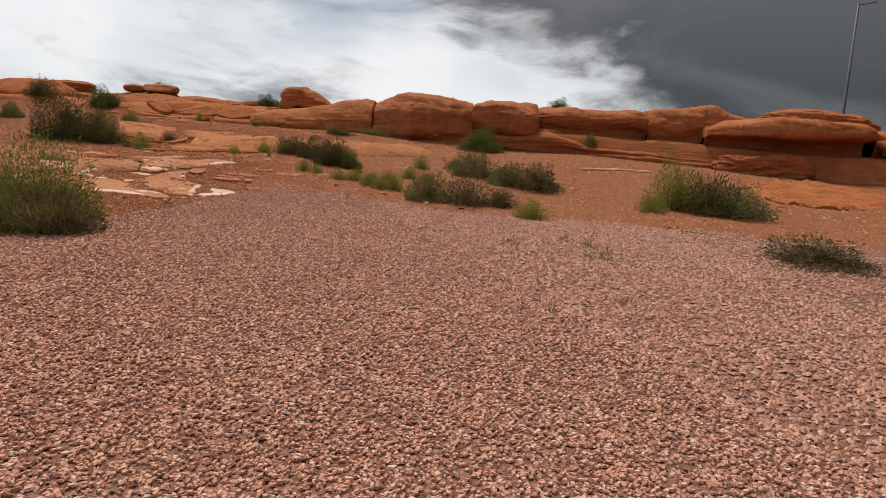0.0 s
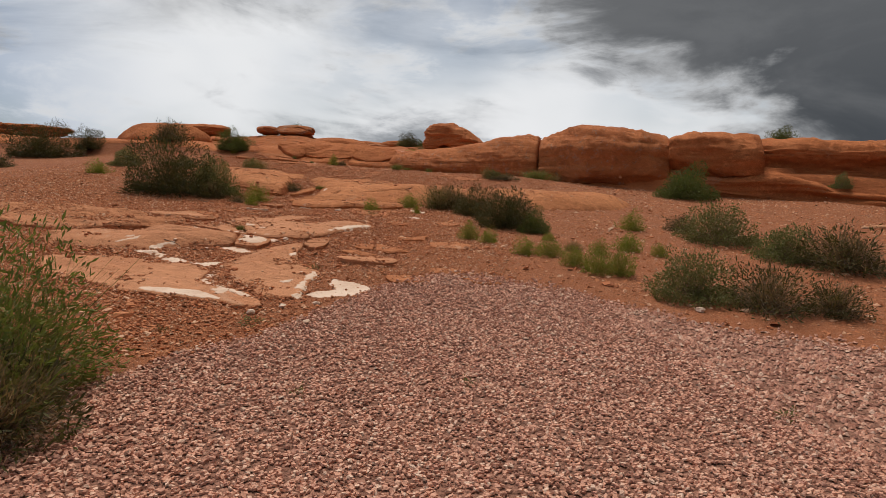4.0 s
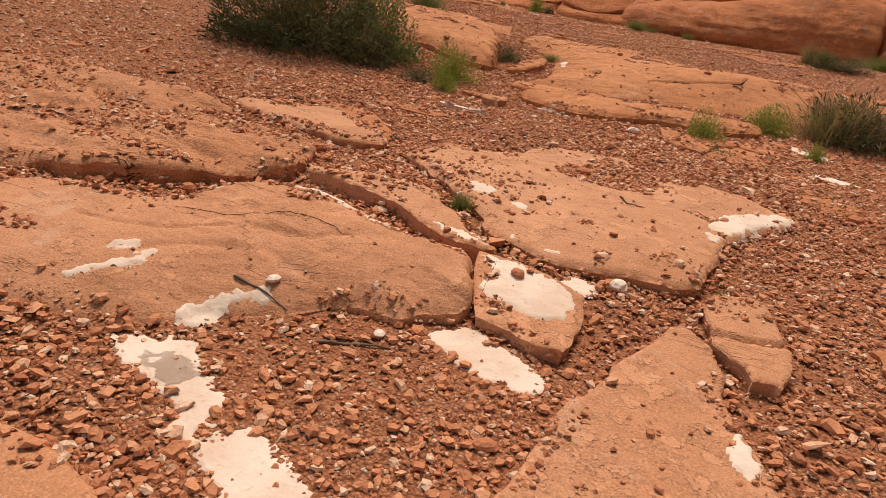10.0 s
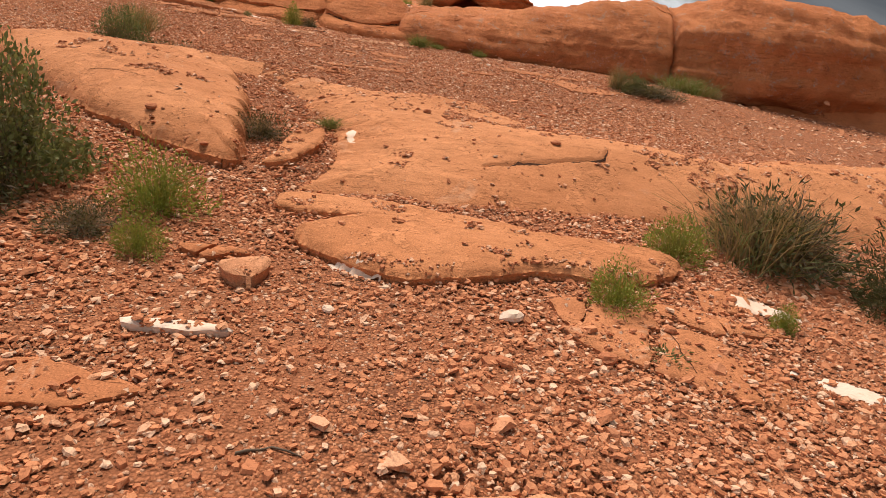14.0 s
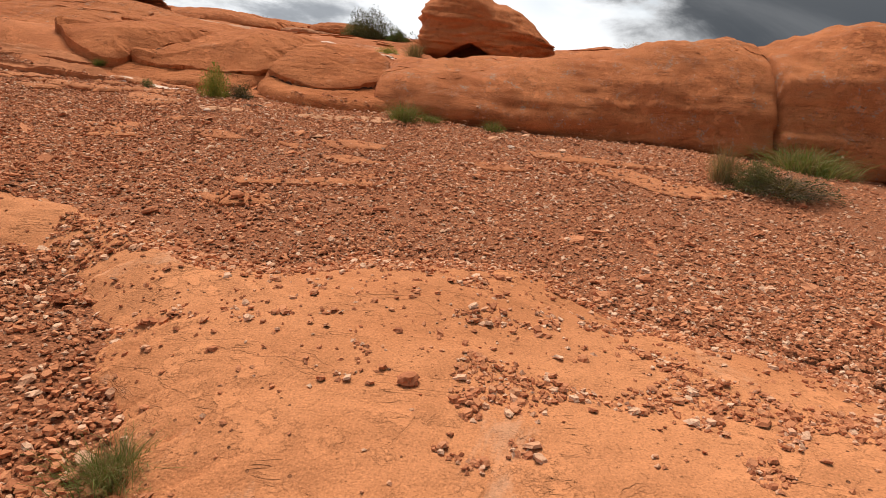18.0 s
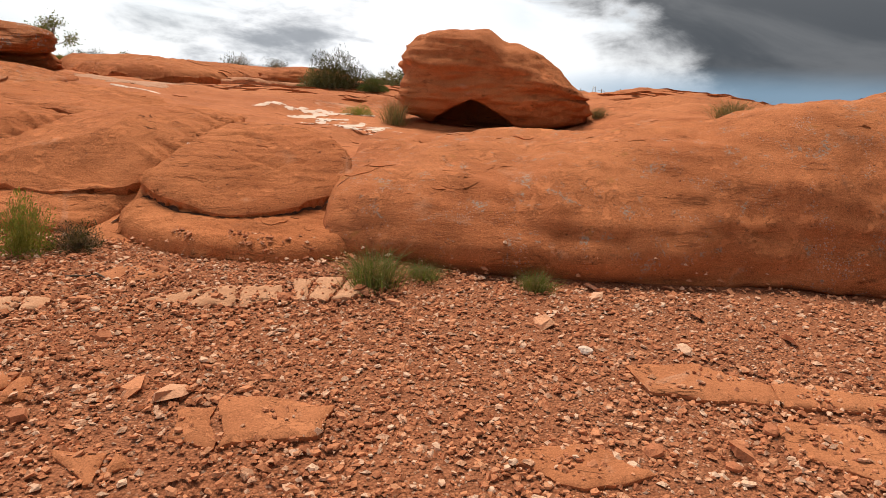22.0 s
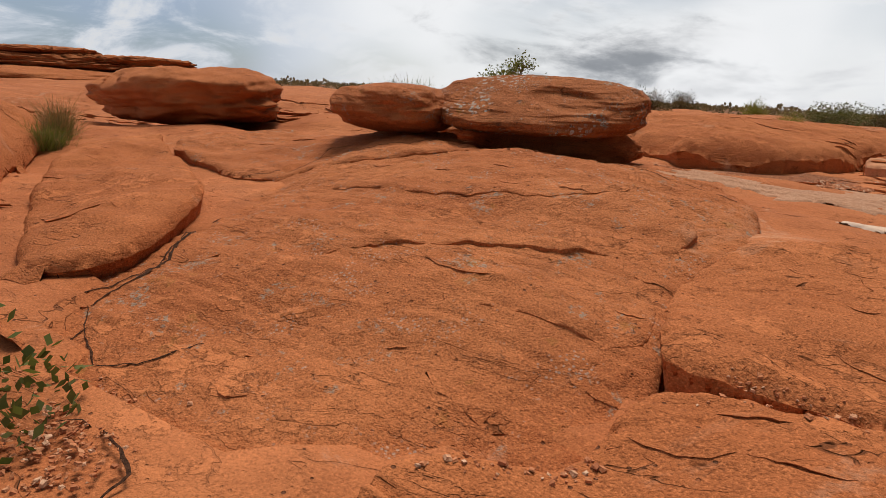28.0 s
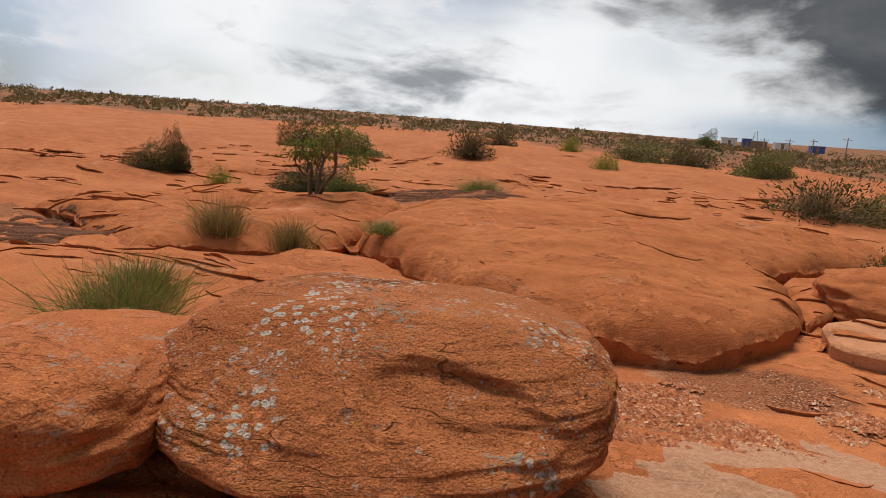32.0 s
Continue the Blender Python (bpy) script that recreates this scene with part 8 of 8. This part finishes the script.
def tube(name, a, b, r0, r1, mat, sides=10):
    a, b = np.array(a, float), np.array(b, float)
    d = (b - a) / np.linalg.norm(b - a)
    s = np.cross(d, (0.3, 0.9, 0.2))
    s /= np.linalg.norm(s)
    t = np.cross(d, s)
    an = np.arange(sides) * 2 * math.pi / sides
    ring = np.cos(an)[:, None] * s + np.sin(an)[:, None] * t
    v = np.concatenate([a + ring * r0, b + ring * r1, [b]])
    i = np.arange(sides)
    j = (i + 1) % sides
    return shade(raw_mesh(name, v, np.stack([sides + i, sides + j, np.full(sides, 2 * sides)], 1), mat, np.stack([i, j, sides + j, sides + i], 1)))


def box_mesh(name, lo, hi, mat):
    bm = bmesh.new()
    bmesh.ops.create_cube(bm, size=1.0)
    lo, hi = Vector(lo), Vector(hi)
    for v in bm.verts:
        v.co = Vector([(lo[k] + hi[k]) / 2 + v.co[k] * (hi[k] - lo[k]) for k in range(3)])
    bmesh.ops.bevel(bm, geom=bm.edges[:], offset=0.03, segments=2, affect="EDGES")
    me = bpy.data.meshes.new(name)
    bm.to_mesh(me)
    bm.free()
    me.materials.append(mat)
    return me


def ground_at(x, y):
    return float(ground_height(np.array([x]), np.array([y]))[0])


DARK_STEEL = plain("dark_painted_steel", (0.13, 0.13, 0.14), (0.09, 0.09, 0.10))
lamp = new("light_pole")
z = ground_at(30.7, 51.7)
part("pole", tube("pole", (0, 0, -0.2), (0, 0, 14.0 - z), 0.14, 0.08, DARK_STEEL), lamp)
part("base", tube("base", (0, 0, -0.2), (0, 0, 0.5), 0.3, 0.28, DARK_STEEL), lamp)
part("arm", tube("arm", (0, 0, 13.8 - z), (1.4, 0, 14.1 - z), 0.05, 0.04, DARK_STEEL), lamp)
lamp.matrix_basis = Matrix.Translation((30.7, 51.7, z))
tagged(lamp, "tall grey metal light pole behind the rocks", "light pole")
for x, y, top in [(18.2, 164.0, 4.9), (22.5, 163.0, 5.0), (26.3, 162.0, 5.2), (31.5, 160.3, 5.8)]:
    z = ground_at(x, y)
    pole = new("utility_pole")
    part("pole", tube("pole", (0, 0, -0.3), (0, 0, max(2.5, top - z)), 0.11, 0.08, BROWN_WOOD), pole)
    part("crossarm", tube("crossarm", (-0.8, 0, max(2.2, top - z - 0.4)), (0.8, 0, max(2.2, top - z - 0.4)), 0.05, 0.05, BROWN_WOOD), pole)
    pole.matrix_basis = Matrix.Translation((x, y, z))
    tagged(pole, "weathered wooden utility pole far out on the plain", "utility pole", "poles along the far road")
z = ground_at(71.3, 418.5)
mast = new("radio_mast")
for sx_, sy_ in ((-1, -1), (1, -1), (1, 1), (-1, 1)):
    part("leg", tube("leg", (sx_ * 1.6, sy_ * 1.6, -0.3), (sx_ * 0.5, sy_ * 0.5, 9.6 - z), 0.16, 0.12, METAL, 6), mast)
for k in range(6):
    h0, h1 = k * (9.6 - z) / 6, (k + 1) * (9.6 - z) / 6
    w0, w1 = 1.6 - 1.1 * k / 6, 1.6 - 1.1 * (k + 1) / 6
    part("brace", tube("brace", (-w0, -w0, h0), (w1, -w1, h1), 0.08, 0.08, METAL, 5), mast)
mast.matrix_basis = Matrix.Translation((71.3, 418.5, z))
tagged(mast, "lattice steel radio mast on the horizon", "radio mast")
for x, y, w, h, mat, text in [(28.0, 253.9, 4.6, 2.6, WHITE_PANEL, "white trailer far out on the plain"), (33.2, 252.9, 2.6, 2.8, BLUE_PANEL, "blue shed far out on the plain"), (36.5, 252.0, 5.0, 2.2, BROWN_WOOD, "brown shed far out on the plain"), (52.0, 246.0, 4.0, 2.2, BLUE_PANEL, "long blue stall far out on the plain"), (43.0, 250.0, 4.5, 2.0, WHITE_PANEL, "white stall far out on the plain")]:
    z = ground_at(x, y)
    hut = new("trailer" if "trailer" in text else "shed")
    part("body", box_mesh("body", (-w / 2, -1.2, 0.0), (w / 2, 1.2, h), mat), hut)
    part("roof", box_mesh("roof", (-w / 2 - 0.15, -1.35, h), (w / 2 + 0.15, 1.35, h + 0.15), METAL), hut)
    part("door", box_mesh("door", (-0.45, -1.26, 0.05), (0.45, -1.19, 2.0 if h > 2.1 else h - 0.15), BROWN_WOOD), hut)
    hut.matrix_basis = Matrix.Translation((x, y, z - 0.05))
    tagged(hut, text, "shed")
# dark ledges of rock on a swell, on the near skyline
boulder("far_swell", (-52.0, 43.5, 3.3), (26.0, 12.0, 2.3), "low swell of orange sandstone under dark ledges", SLICKROCK, seed=40, flat=1.0, power=2.6, turn=58, beds=0.10, mark=False)
boulder("far_ledge", (-48.6, 48.2, 4.72), (9.6, 4.0, 0.95), "thin dark overhanging ledge of rock on the skyline", SLICKROCK, seed=41, flat=0.8, power=3.6, turn=58, beds=0.20, mark=False)
boulder("far_ledge", (-54.0, 40.0, 4.75), (9.0, 4.0, 0.9), "broken dark ledge of rock on the skyline", SLICKROCK, seed=42, flat=0.8, power=3.4, turn=54, beds=0.20, mark=False)
boulder("far_ledge", (-50.0, 46.0, 5.28), (5.0, 2.6, 0.5), "small dark slab lying on a ledge", SLICKROCK, seed=43, flat=0.8, power=3.4, turn=60, beds=0.12, mark=False)
